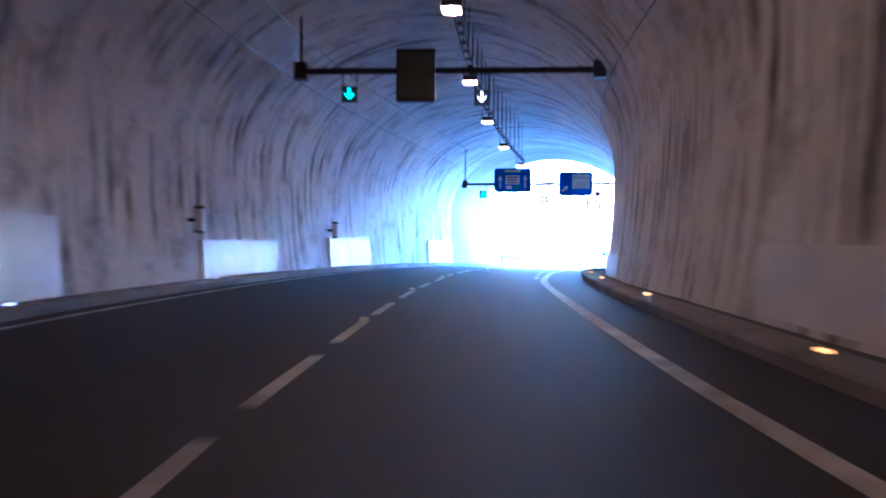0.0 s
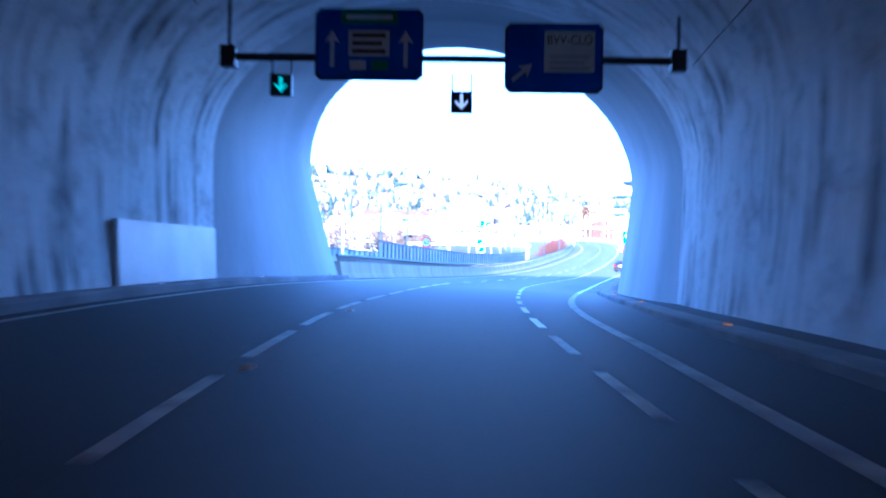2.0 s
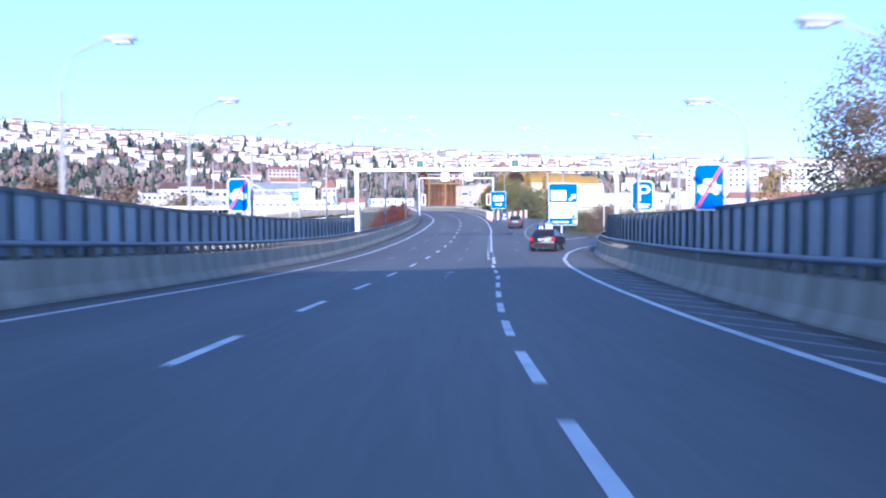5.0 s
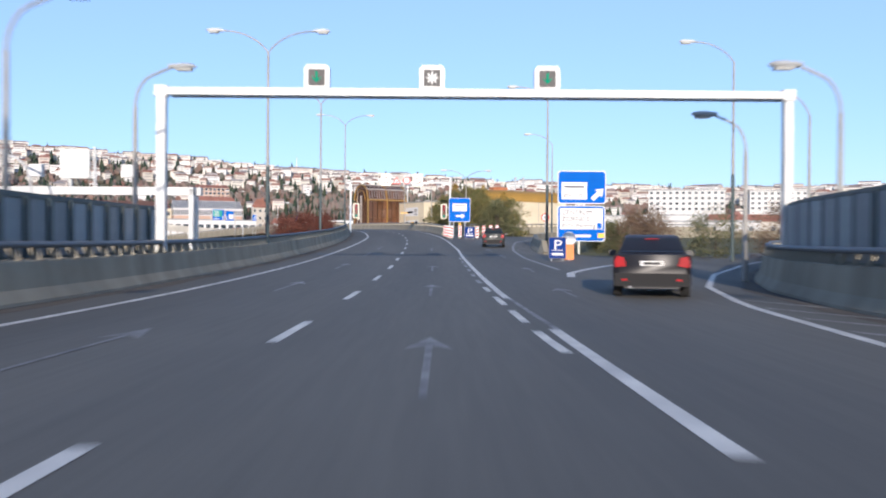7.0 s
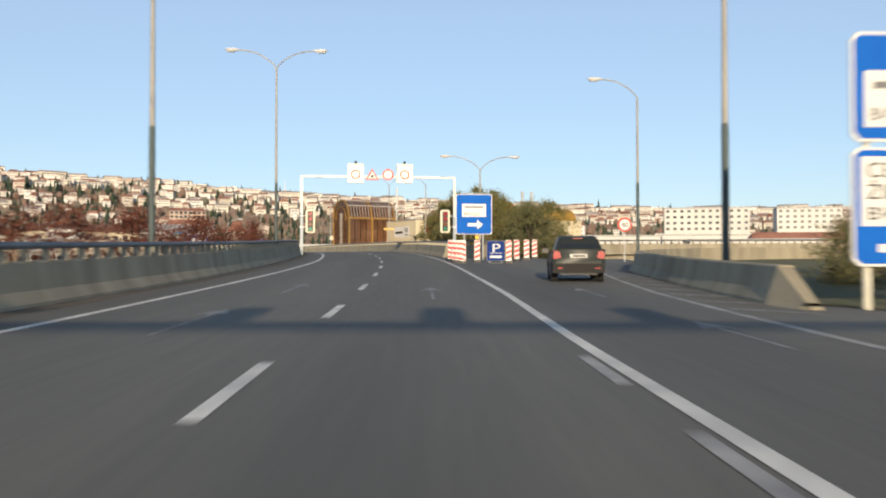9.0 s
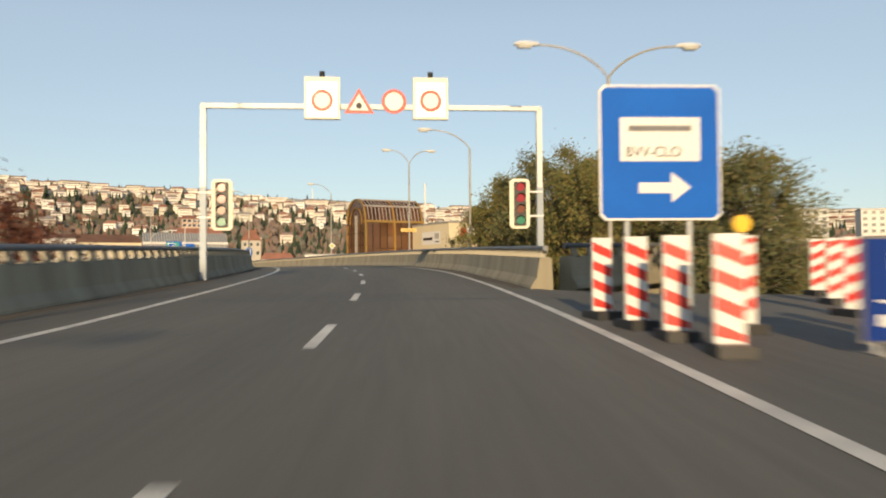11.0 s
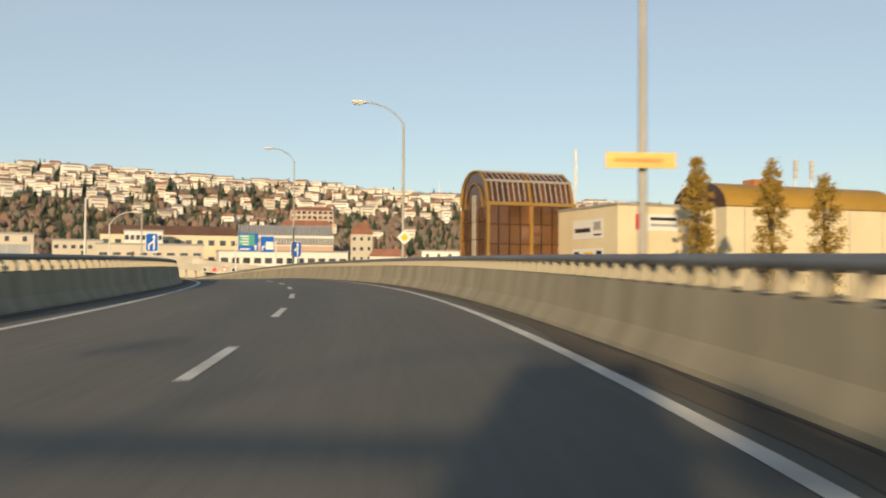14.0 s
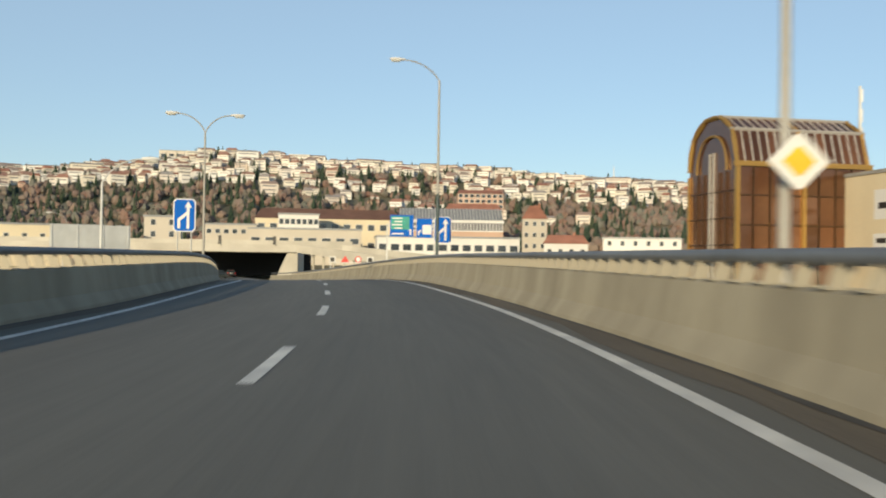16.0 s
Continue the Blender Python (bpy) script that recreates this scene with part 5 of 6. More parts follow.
    part("brake_lamp", Shape().box((0, y1 + 0.0, H - 0.09), (0.3, 0.06, 0.025)), TAIL, ob)
    part("exhaust", Shape().tube([(-hw * 0.55, -L / 2 - 0.04, 0.26), (-hw * 0.55, -L / 2 + 0.3, 0.26)], 0.035, 8), RIM, ob)
    return ob


BLACK_PAINT = material("black_car_paint", (0.016, 0.015, 0.017), 0.35, 0.0, 0.03, 2, 0, None, spec=0.3)
GREY_PAINT = material("grey_green_car_paint", (0.03, 0.037, 0.035), 0.4, 0.0, 0.03, 2, 0, None, spec=0.3)
car(stand(171.3, 7.4, 0, -12), 4.57, 1.77, 1.46, BLACK_PAINT, "black five-door car entering the exit lane", 0.75)
fab = car(stand(219.4, 6.6, -0.03, -6), 3.97, 1.65, 1.45, GREY_PAINT, "grey-green small hatchback in the second exit lane", 0.3)
# ---- ground, hill and distance ----
EYE = Vector((76.5, 311.6, 5.0))
RIDGE = ((-60, 3.2), (-40, 3.4), (-25, 4.0), (-16, 4.4), (-3, 5.25), (6, 5.6), (12, 5.85), (16, 5.2), (21, 4.65), (30, 4.35), (40, 4.4), (70, 4.0))


def smooth(a, b, x):
    t = min(1, max(0, (x - a) / (b - a)))
    return t * t * (3 - 2 * t)


def ground_z(x, y):
    dx, dy = x - EYE.x, y - EYE.y
    r, b = math.hypot(dx, dy), math.degrees(math.atan2(-dx, dy))
    near = float(np.interp(y, (0, 80, 110, 150, 190, 230, 270, 330), (0.8, 0.6, 0.4, -0.7, -0.6, -0.2, -0.5, -1.0)))
    if dy < 0 or abs(b) > 75:
        return near
    top = math.tan(radians(table(RIDGE, b))) * 1130
    lift = (0.10 * smooth(170, 420, r) + 0.9 * smooth(380, 1130, r) ** 1.15) * top
    lift -= 0.02 * max(0, r - 1150)
    return near + lift * smooth(75, 55, abs(b)) + (noise.noise(Vector((x * 0.006, y * 0.006, 0))) * 5 if r > 420 else 0)


gs = Shape()
xs = [-3500, -2200, -1400] + [-1000 + 40 * k for k in range(58)] + [1500, 2400, 3600]
ysl = [-1500, -600, -200, -60, 0, 40] + [70 + 12 * k for k in range(24)] + [370 + 40 * k for k in range(32)] + [1900, 2600, 4200]
gs.rows([[Vector((x, y, ground_z(x, y))) for x in xs] for y in ysl])
part("ground", gs, EARTH, None, "rough brown-green ground rising to the town hill", kind="structure", smooth=True, category="ground")
# verge strip on the island and beside the ramps
ribbon("ground_island", span(184, 252, 3), lambda s: table(((184, 8.6), (192, 11.6), (200, 13.6), (206, 9.5), (208, 9.3), (222, 10.4), (234, 13), (245, 19.5), (252, 30)), s), lambda s: table(((184, 8.7), (192, 11.7), (199, 14.0), (206, 18.5), (212, 24), (220, 36), (230, 60)), s), 0.02, GRASS, label="grassy verge with dry weeds beside the ramps", category="verge")
ribbon("ground_left", span(88, 330, 6), lambda s: -16, lambda s: table(L_BAR, s) - 0.55, -0.15, GRASS, label="grassy strip between the carriageways", category="verge")
# earth over the tunnel
mound = Shape()
prof = ((-60, -1), (-24, 7), (-9, 11.2), (1, 12.3), (11, 11.6), (26, 7.5), (62, -1))
mound.rows([[on(s, o, z) for o, z in prof] for s in span(-70, 75, 6)])
part("ground_mound", mound, GRASS, None, "grassy earth bank over the tunnel", kind="structure", category="ground")
fw = Shape()
low = radians(113)
arc = [vault(75.2, -low + 2 * low * k / 40, 0.72) for k in range(41)]
edge = []
for k in range(41):
    o = -30 + 62 * k / 40
    edge.append(on(75.2, o, float(np.interp(o, [p[0] for p in prof], [p[1] for p in prof])) + 0.3))
fw.rows([arc, edge])
part("wall_portal_face", fw, TUNNEL_NEW, None, "pale concrete retaining wall round the tunnel mouth", kind="structure", category="wall")

# ---- plants ----
BARK = material("bark", (0.09, 0.065, 0.045), 0.95, 0, 0.2, 4, 0.5)
LEAF_GREEN = leafy("autumn_green_leaves", ((0.085, 0.1, 0.038), (0.13, 0.14, 0.048), (0.19, 0.175, 0.065), (0.24, 0.16, 0.065)))
LEAF_OLIVE = leafy("olive_leaves", ((0.085, 0.1, 0.05), (0.13, 0.14, 0.065), (0.2, 0.16, 0.075)))
LEAF_BROWN = leafy("brown_leaves", ((0.13, 0.085, 0.06), (0.17, 0.105, 0.065), (0.2, 0.14, 0.085), (0.11, 0.09, 0.065)))
LEAF_RED = leafy("dark_red_leaves", ((0.11, 0.035, 0.025), (0.15, 0.055, 0.035), (0.08, 0.035, 0.025)))
LEAF_YELLOW = leafy("yellow_leaves", ((0.42, 0.26, 0.05), (0.3, 0.2, 0.05), (0.2, 0.16, 0.05), (0.46, 0.27, 0.06)))
NEEDLE = leafy("spruce_needles", ((0.025, 0.045, 0.03), (0.04, 0.06, 0.04), (0.06, 0.075, 0.045)))


def leaves(rng, centres, n, size, spread):
    """Many small leaf blades scattered round clump centres."""
    c = np.array(centres)
    pick = rng.integers(0, len(c), n)
    p = c[pick, :3] + rng.normal(0, 1, (n, 3)) * (c[pick, 3:4] * spread)
    a = rng.normal(0, 1, (n, 3))
    a /= np.linalg.norm(a, axis=1)[:, None]
    b = np.cross(a, rng.normal(0, 1, (n, 3)))
    b /= np.linalg.norm(b, axis=1)[:, None] + 1e-9
    k = size * rng.uniform(0.6, 1.4, (n, 1))
    v = np.stack([p - a * k, p + b * k * 0.5, p + a * k, p - b * k * 0.5], 1).reshape(-1, 3)
    sh = Shape()
    sh.v = [tuple(q) for q in v]
    sh.f = [(4 * i, 4 * i + 1, 4 * i + 2, 4 * i + 3) for i in range(n)]
    sh.uv = [(0, 0)] * len(sh.v)
    return sh


def plain_mesh(sh, name, mat):
    me = bpy.data.meshes.new(name)
    me.from_pydata(sh.v, [], sh.f)
    me.materials.append(mat)
    return me


def tree(m, h, r, mat, label, seed, n=5000, leaf=0.13, trunk=0.35, tall=0.65, name="tree", clumps=60, spread=0.75):
    """Tapered trunk, limbs and a crown of many leaves with gaps."""
    rng = np.random.default_rng(seed)
    ob = thing(name, m, label, "tree", "roadside trees")
    tk = Shape()
    tk.tube([(0, 0, -1.5), (0.05, 0, h * 0.2), (0.1, 0.08, h * 0.5), (0.05, 0, h * 0.85)], [0.035 * h * 0.5, 0.028 * h * 0.5, 0.018 * h * 0.5, 0.01], 7)
    cs = []
    for k in range(clumps):
        z = h * (1 - tall) + h * tall * rng.random()
        u = (z - h * (1 - tall)) / (h * tall)
        w = r * math.sqrt(max(0.05, 1 - (2 * u - 0.85) ** 2 * 0.8)) * rng.uniform(0.35, 1.0)
        q = rng.random() * math.tau
        cs.append((w * math.cos(q), w * math.sin(q), z, r * rng.uniform(0.12, 0.26)))
        if k % 3 == 0:
            zz = h * 0.25 + 0.5 * (z - h * 0.25)
            tk.tube([(0.05, 0, zz), (w * 0.5 * math.cos(q), w * 0.5 * math.sin(q), (zz + z) / 2), (w * math.cos(q), w * math.sin(q), z)], [0.012 * h * 0.5, 0.006 * h * 0.5, 0.01], 5)
    part("trunk", plain_mesh(tk, "trunk", BARK), None, ob)
    part("crown", plain_mesh(leaves(rng, cs, n, leaf, spread), "crown", mat), None, ob)
    return ob


def at_xy(x, y, z=None):
    return Matrix.Translation((x, y, ground_z(x, y) if z is None else z))


# dense trees behind the curve barrier
for k, (s, o, h, r) in enumerate(((258.5, 11.5, 3.6, 2.0), (262, 13.5, 3.9, 2.2), (265, 10.2, 4.2, 2.1), (268.5, 13, 4.0, 2.3), (269.5, 9.3, 4.3, 2.1), (273.5, 11.5, 5.1, 2.4), (275, 8.4, 5.2, 2.0), (279, 10.8, 6.0, 2.4), (281.5, 8.2, 4.6, 1.9), (285, 10, 5.0, 2.2), (288.5, 8.2, 3.4, 1.6), (283, 13.5, 5.8, 2.6))):
    tree(stand(s, o, -3.0), h + 3.2, r * 1.2, LEAF_GREEN if k % 3 else LEAF_OLIVE, "dense autumn-green tree behind the curve barrier", 10 + k, 20000, 0.065, tall=0.9, clumps=170, spread=0.48)
# bushes at the island
for k, (s, o, h, r) in enumerate(((206, 15.0, 2.8, 1.8), (208, 13.2, 2.2, 1.5), (211, 16.5, 3.4, 2.0), (216, 14.6, 2.0, 1.5), (222, 18, 2.6, 1.8), (203, 18.5, 3.0, 1.9), (199, 21, 3.2, 2.2))):
    tree(stand(s, o, -0.3), h, r, LEAF_OLIVE if k % 2 else LEAF_BROWN, "half-bare brown-green bush on the verge", 40 + k, 6500, 0.05, tall=0.9, name="bush", clumps=60)
# dark red shrubs beyond the left barrier
for k in range(10):
    s = 212 + 5.2 * k
    tree(stand(s, -8.6 - 0.8 * (k % 2), -1.0), 2.7 + 0.3 * (k % 3), 1.9, LEAF_RED, "dark red autumn shrub beyond the barrier", 60 + k, 4500, 0.055, tall=0.95, name="shrub", clumps=30)
tree(at_xy(49.3, 138.5, 0.3), 10.5, 4.8, LEAF_BROWN, "brown autumn tree behind the noise screen", 80, 13000, 0.085, clumps=140, spread=0.6)
tree(at_xy(45.5, 129.5, 0.3), 7.5, 3.4, LEAF_BROWN, "brown autumn tree behind the noise screen", 81, 4000, 0.15)
tree(at_xy(56.0, 150.0, 0.3), 8.5, 3.6, LEAF_OLIVE, "thin olive tree behind the noise screen", 82, 3000, 0.15)
tree(at_xy(72.0, 178.0, 0.0), 7.0, 2.0, LEAF_YELLOW, "slim yellowing tree beside the exit", 83, 1500, 0.12)
for k, (x, y, h, r) in enumerate(((-9, 131, 7, 3.4), (-4, 140, 6, 3.0), (3, 158, 6.5, 3.2), (9, 172, 5.5, 2.8), (-16, 146, 8, 3.6), (14, 196, 5.5, 3.0), (20, 214, 5.0, 3.0))):
    tree(at_xy(x, y), h, r, LEAF_BROWN, "brown autumn tree beyond the opposite carriageway", 90 + k, 2600, 0.17)


def spruce(m, h, r, seed, label="tall dark green spruce"):
    rng = np.random.default_rng(seed)
    ob = thing("spruce", m, label, "tree", "roadside trees")
    part("trunk", plain_mesh(Shape().tube([(0, 0, -1), (0, 0, h * 0.5), (0, 0, h * 0.97)], [0.25, 0.16, 0.02], 7), "trunk", BARK), None, ob)
    cs = []
    for k in range(150):
        u = rng.random() ** 0.7
        z = h * (1 - u * 0.92)
        w = r * u * rng.uniform(0.35, 1.0)
        q = rng.random() * math.tau
        cs.append((w * math.cos(q), w * math.sin(q), z - 0.25 * w, 0.16 + 0.3 * u))
    part("crown", plain_mesh(leaves(rng, cs, 6000, 0.2, 0.9), "crown", NEEDLE), None, ob)


spruce(at_xy(-12, 168), 18, 4.2, 120)
spruce(at_xy(-19, 160), 14, 3.6, 121)
spruce(at_xy(-25, 172), 15, 3.8, 122)

# poplars before the hall
for k, (x, y, h) in enumerate(((119.9, 366, 15.5), (126, 362, 15.0), (131, 360.5, 13.5))):
    tree(at_xy(x, y, 1.0), h, 1.75, LEAF_YELLOW, "slender yellow poplar before the exhibition hall", 130 + k, 11000 - 2600 * k, 0.13, tall=0.95, name="poplar", clumps=150, spread=0.7)

# ---- exhibition buildings ----
GOLD = material("gold_anodised_frame", (0.42, 0.25, 0.07), 0.4, 0.5, 0.05, 1.0)
BROWN_GLASS = material("bronze_glass", (0.09, 0.035, 0.015), 0.12, 0.35, 0.15, 0.4, 0, (0.2, 0.09, 0.04), spec=0.9, rnd=0.35)
CREAM_WALL = material("cream_cladding", (0.66, 0.57, 0.4), 0.7, 0, 0.04, 0.6, 0.05, (0.6, 0.51, 0.35))
GOLD_ROOF = material("golden_roof", (0.45, 0.26, 0.05), 0.45, 0.2, 0.08, 0.5)
BRONZE = material("dark_bronze_bar", (0.07, 0.035, 0.015), 0.45, 0.3)
PALE_GREY = material("pale_grey_band", (0.42, 0.4, 0.37), 0.5, 0.2, 0.06, 0.8)

E1 = Matrix.Rotation(radians(8.5), 4, "Z")
pv = thing("glass_pavilion", Matrix.Translation((102.5, 385.5, 0)) @ E1, "bronze glass exhibition pavilion with a barrel roof", "building")
PL, PD, EAVE, TOP = 11.6, 8.6, 13.1, 17.3


def arc_pt(q):
    """Points of the barrel roof's end outline: q from 0 (front eave) to 1 (back eave)."""
    a_ = math.pi * (1 - q)
    sq = 0.88
    cx, cz = math.cos(a_), math.sin(a_)
    return PD / 2 + PD / 2 * math.copysign(abs(cx) ** sq, cx), EAVE + (TOP - EAVE) * abs(cz) ** sq


NS = 10
for k in range(2):
    for i in range(4):
        for j in range(5):
            x0, x1 = PL * (k * 0.5 + i / 8) + 0.1, PL * (k * 0.5 + (i + 1) / 8) - 0.1
            z0, z1 = 1.0 + 12 * j / 5, 1.0 + 12 * (j + 1) / 5
            part("pane", Shape().box(((x0 + x1) / 2, 0.1, (z0 + z1) / 2), (x1 - x0, 0.06, z1 - z0 - 0.14)), BROWN_GLASS, pv)
for x in (0.0, PL / 2, PL):
    part("column", Shape().box((x, -0.02, 6.5), (0.32, 0.4, 13.2)), GOLD, pv)
for i in range(1, 8):
    if i != 4:
        part("mullion", Shape().box((PL * i / 8, 0.04, 6.9), (0.09, 0.12, 12.0)), BRONZE, pv)
part("eave_band", Shape().box((PL / 2, -0.06, EAVE), (PL + 0.6, 0.3, 0.4)), GOLD, pv)
for j in range(1, 5):
    part("transom", Shape().box((PL / 2, 0.05, 1 + 12 * j / 5), (PL, 0.1, 0.1)), BRONZE, pv)
for q0, q1 in ((0.0, 0.22), (0.22, 0.42), (0.42, 0.58), (0.58, 0.8), (0.8, 1.0)):
    (y0, z0), (y1, z1) = arc_pt(q0), arc_pt(q1)
    for i in range(16):
        x0, x1 = PL * i / 16 + 0.06, PL * (i + 1) / 16 - 0.06
        part("roof_pane", Shape().rows([[Vector((x0, y0, z0)), Vector((x1, y0, z0))], [Vector((x0, y1, z1)), Vector((x1, y1, z1))]]), BROWN_GLASS, pv)
    for i in range(17):
        w = 0.3 if i % 8 == 0 else 0.12
        part("roof_rib", Shape().tube([(PL * i / 16, y0, z0 + 0.03), (PL * i / 16, y1, z1 + 0.03)], w * 0.6, 4), GOLD if i % 8 == 0 else PALE_GREY, pv)
    part("purlin", Shape().tube([(-0.2, y1, z1 + 0.05), (PL + 0.2, y1, z1 + 0.05)], 0.14, 5), PALE_GREY, pv)
end = [arc_pt(k / 24) for k in range(25)]
for j in range(1, 6):
    part("end_transom", Shape().box((0.0, PD / 2, 2.2 * j), (0.12, PD, 0.1)), BRONZE, pv)
for x, nm in ((0.06, "end_wall"), (PL - 0.06, "end_wall")):
    part(nm, Shape().add([Vector((x, y, z)) for y, z in end] + [Vector((x, PD, 0)), Vector((x, 0, 0))], [tuple(range(27))]), BROWN_GLASS, pv, "bronze glass gable")
part("end_arch", Shape().tube([(-0.05, y, z) for y, z in end], 0.16, 6), GOLD, pv)
part("inner_arch", Shape().tube([(-0.08, PD / 2 + (y - PD / 2) * 0.62, EAVE - 0.4 + (z - EAVE) * 0.72) for y, z in end], 0.11, 6), GOLD, pv)
for y in (0.0, PD * 0.2, PD * 0.34, PD * 0.46, PD * 0.54, PD * 0.66, PD * 0.8, PD):
    mid = abs(y - PD / 2) < PD * 0.05
    part("end_mullion", Shape().box((-0.05, y, 7.2 if mid else 6.3), (0.16, 0.26 if y in (0.0, PD) else 0.16 if mid else 0.09, 14.2 if mid else 12.6)), GOLD if y in (0.0, PD) else PALE_GREY if mid else BRONZE, pv)
part("back_wall", Shape().box((PL / 2, PD - 0.1, 6.5), (PL, 0.1, 13.0)), BROWN_GLASS, pv)
part("floor_slab", Shape().box((PL / 2, PD / 2, 0.5), (PL - 0.4, PD - 0.4, 1.0)), KERB, pv)
for z in (4.6, 8.4):
    part("inner_floor", Shape().box((PL / 2, PD * 0.6, z), (PL - 0.6, PD * 0.7, 0.35)), GOLD_ROOF, pv)

WHM = Matrix.Translation((114.0, 373.2, 0)) @ E1
wh = thing("exhibition_annex", WHM, "cream flat-roofed exhibition annex with banners", "building")
part("wall", Shape().box((6.5, 8.0, 6.1), (13.0, 16.0, 12.4)), CREAM_WALL, wh)
part("roof_edge", Shape().box((6.5, 8.0, 12.36), (13.25, 16.25, 0.28)), KERB, wh)
for k in range(3):
    part("roof_vent", Shape().box((3 + 3 * k, 9, 12.8), (1.0, 1.0, 0.8)), PALE_GREY, wh)


def banner(x, y, z, w, h, side, items, label):
    """A flat printed banner on the annex; side 0: front, 1: left flank."""
    m = WHM @ (Matrix.Translation((x, -0.03, z)) if side == 0 else Matrix.Translation((-0.03, y, z)) @ Matrix.Rotation(radians(-90), 4, "Z"))
    ob = thing("banner", m, label, "banner", "wall banners")
    part("sheet", Shape().box((0, 0, 0), (w, 0.03, h)), WHITE, ob)
    for (bx, bz, bw, bh, mt) in items:
        part("print", Shape().box((bx, -0.02, bz), (bw, 0.012, bh)), mt, ob)


banner(0, 6.6, 9.8, 7.0, 2.3, 1, ((-1.2, -0.1, 3.6, 0.5, INK), (2.2, 0.3, 1.6, 1.0, SIGNBACK), (2.3, -0.7, 1.6, 0.2, INK)), "white banner with grey print on the annex flank")
banner(0, 6.6, 7.0, 7.2, 1.1, 1, ((-2.6, 0, 1.2, 0.4, INK), (0.2, 0.0, 2.0, 0.3, YELLOW), (2.6, 0, 1.2, 0.5, INK)), "narrow white banner with print on the annex flank")
banner(5.0, 0, 10.4, 5.6, 1.9, 0, ((-2.1, 0, 1.3, 1.8, RED), (0.9, 0.4, 3.4, 0.35, INK), (0.9, -0.3, 3.4, 0.3, SIGNBACK)), "white banner with a red emblem on the annex front")

HM = Matrix.Translation((138.5, 393.5, 0)) @ E1
HALL_L = 32.0
hall = thing("exhibition_hall", HM, "long cream exhibition hall with a golden vaulted roof", "building")
part("wall", Shape().box((HALL_L / 2, 6, 7.0), (HALL_L, 12, 14.4)), CREAM_WALL, hall)
hr = [[Vector((x, (4.6 if q < 1.571 else 7.0) - 5.0 * math.cos(q), 14.1 + 3.5 * math.sin(q))) for q in np.linspace(0, math.pi, 14)] for x in span(-0.4, HALL_L - 2, 2.3)]
part("roof", Shape().rows(hr), GOLD_ROOF, hall, "golden sheet-metal vault", smooth=True)
for r_, nm in ((hr[0], "roof_gable"), (hr[-1], "roof_gable")):
    part(nm, Shape().add(r_, [tuple(range(len(r_)))]), BROWN_GLASS, hall, "bronze glass gable")
for k in range(int(HALL_L / 6.2)):
    part("wall_joint", Shape().box((3 + 6.2 * k, -0.02, 7), (0.12, 0.08, 14)), PALE_GREY, hall)
part("roof_box", Shape().box((11, 6, 18.0), (5, 2.5, 1.0)), material("orange_cabin", (0.45, 0.18, 0.07), 0.6), hall, "orange roof cabin")
for x in (17, 20):
    part("mast", Shape().tube([(x, 6, 17), (x, 6, 22)], [0.16, 0.05], 6), STEEL, hall)
    for z in (19.5, 20.5, 21.4):
        part("antenna", Shape().box((x, 5.8, z), (0.7, 0.3, 0.8)), STEEL, hall)
am = thing("antenna_mast", Matrix.Translation((117.5, 396, 0)) @ E1, "slim white antenna mast behind the pavilion", "mast")
part("pole", Shape().tube([(0, 0, 0), (0, 0, 12), (0, 0, 21.5)], [0.2, 0.18, 0.12], 8), STEEL, am)
for z in (16.5, 18.2, 20.0):
    part("antenna", Shape().tube([(0.15, 0, z), (0.15, 0, z + 1.2)], 0.14, 6), WHITE, am)

# ---- town buildings ----
W_YELLOW = material("pale_yellow_render", (0.66, 0.58, 0.42), 0.85, 0, 0.05, 0.4, 0.05)
W_WHITE = material("white_render", (0.68, 0.665, 0.63), 0.85, 0, 0.05, 0.4, 0.05, rnd=0.12)
W_CREAM = material("cream_render", (0.55, 0.5, 0.42), 0.85, 0, 0.05, 0.4, 0.05, rnd=0.15)
W_PINK = material("salmon_render", (0.56, 0.38, 0.28), 0.85, 0, 0.05, 0.4, 0.05, rnd=0.12)
ROOF_RED = material("red_tile_roof", (0.34, 0.15, 0.1), 0.85, 0, 0.12, 1.0, 0.1, rnd=0.25)
ROOF_BROWN = material("brown_sheet_roof", (0.17, 0.09, 0.065), 0.8, 0, 0.1, 1.0, 0.1)
ROOF_GREY = material("grey_sheet_roof", (0.28, 0.29, 0.3), 0.5, 0.2, 0.06, 1.0)
WIN = material("window_glass", (0.05, 0.06, 0.07), 0.15, 0, 0.1, 1, 0, None, spec=0.8, rnd=0.4)
# distance haze is mixed into this glazing's grey
FAR_GLASS = material("haze_greyed_glazing", (0.17, 0.17, 0.18), 0.35, 0, 0.1, 0.5)
FRAME = material("window_frame", (0.6, 0.6, 0.58), 0.6)
OVERPASS = material("pale_overpass_concrete", (0.52, 0.49, 0.42), 0.85, 0, 0.08, 0.6, 0.2, (0.42, 0.39, 0.33))


def facing(x, y, z, turn):
    return Matrix.Translation((x, y, z)) @ Matrix.Rotation(radians(turn), 4, "Z")


def house(m, w, d, h, wall, roof, label, floors=2, cols=4, pitch=0.0, name="house", eaves=0.3, chimney=True, win=(1.1, 1.4)):
    """A building with its front to -y: walls, roof, one object for each front window."""
    ob = thing(name, m, label, "building", "town buildings")
    part("wall", Shape().box((0, d / 2, h / 2 - 3), (w, d, h + 6)), wall, ob)
    if pitch:
        e_ = eaves
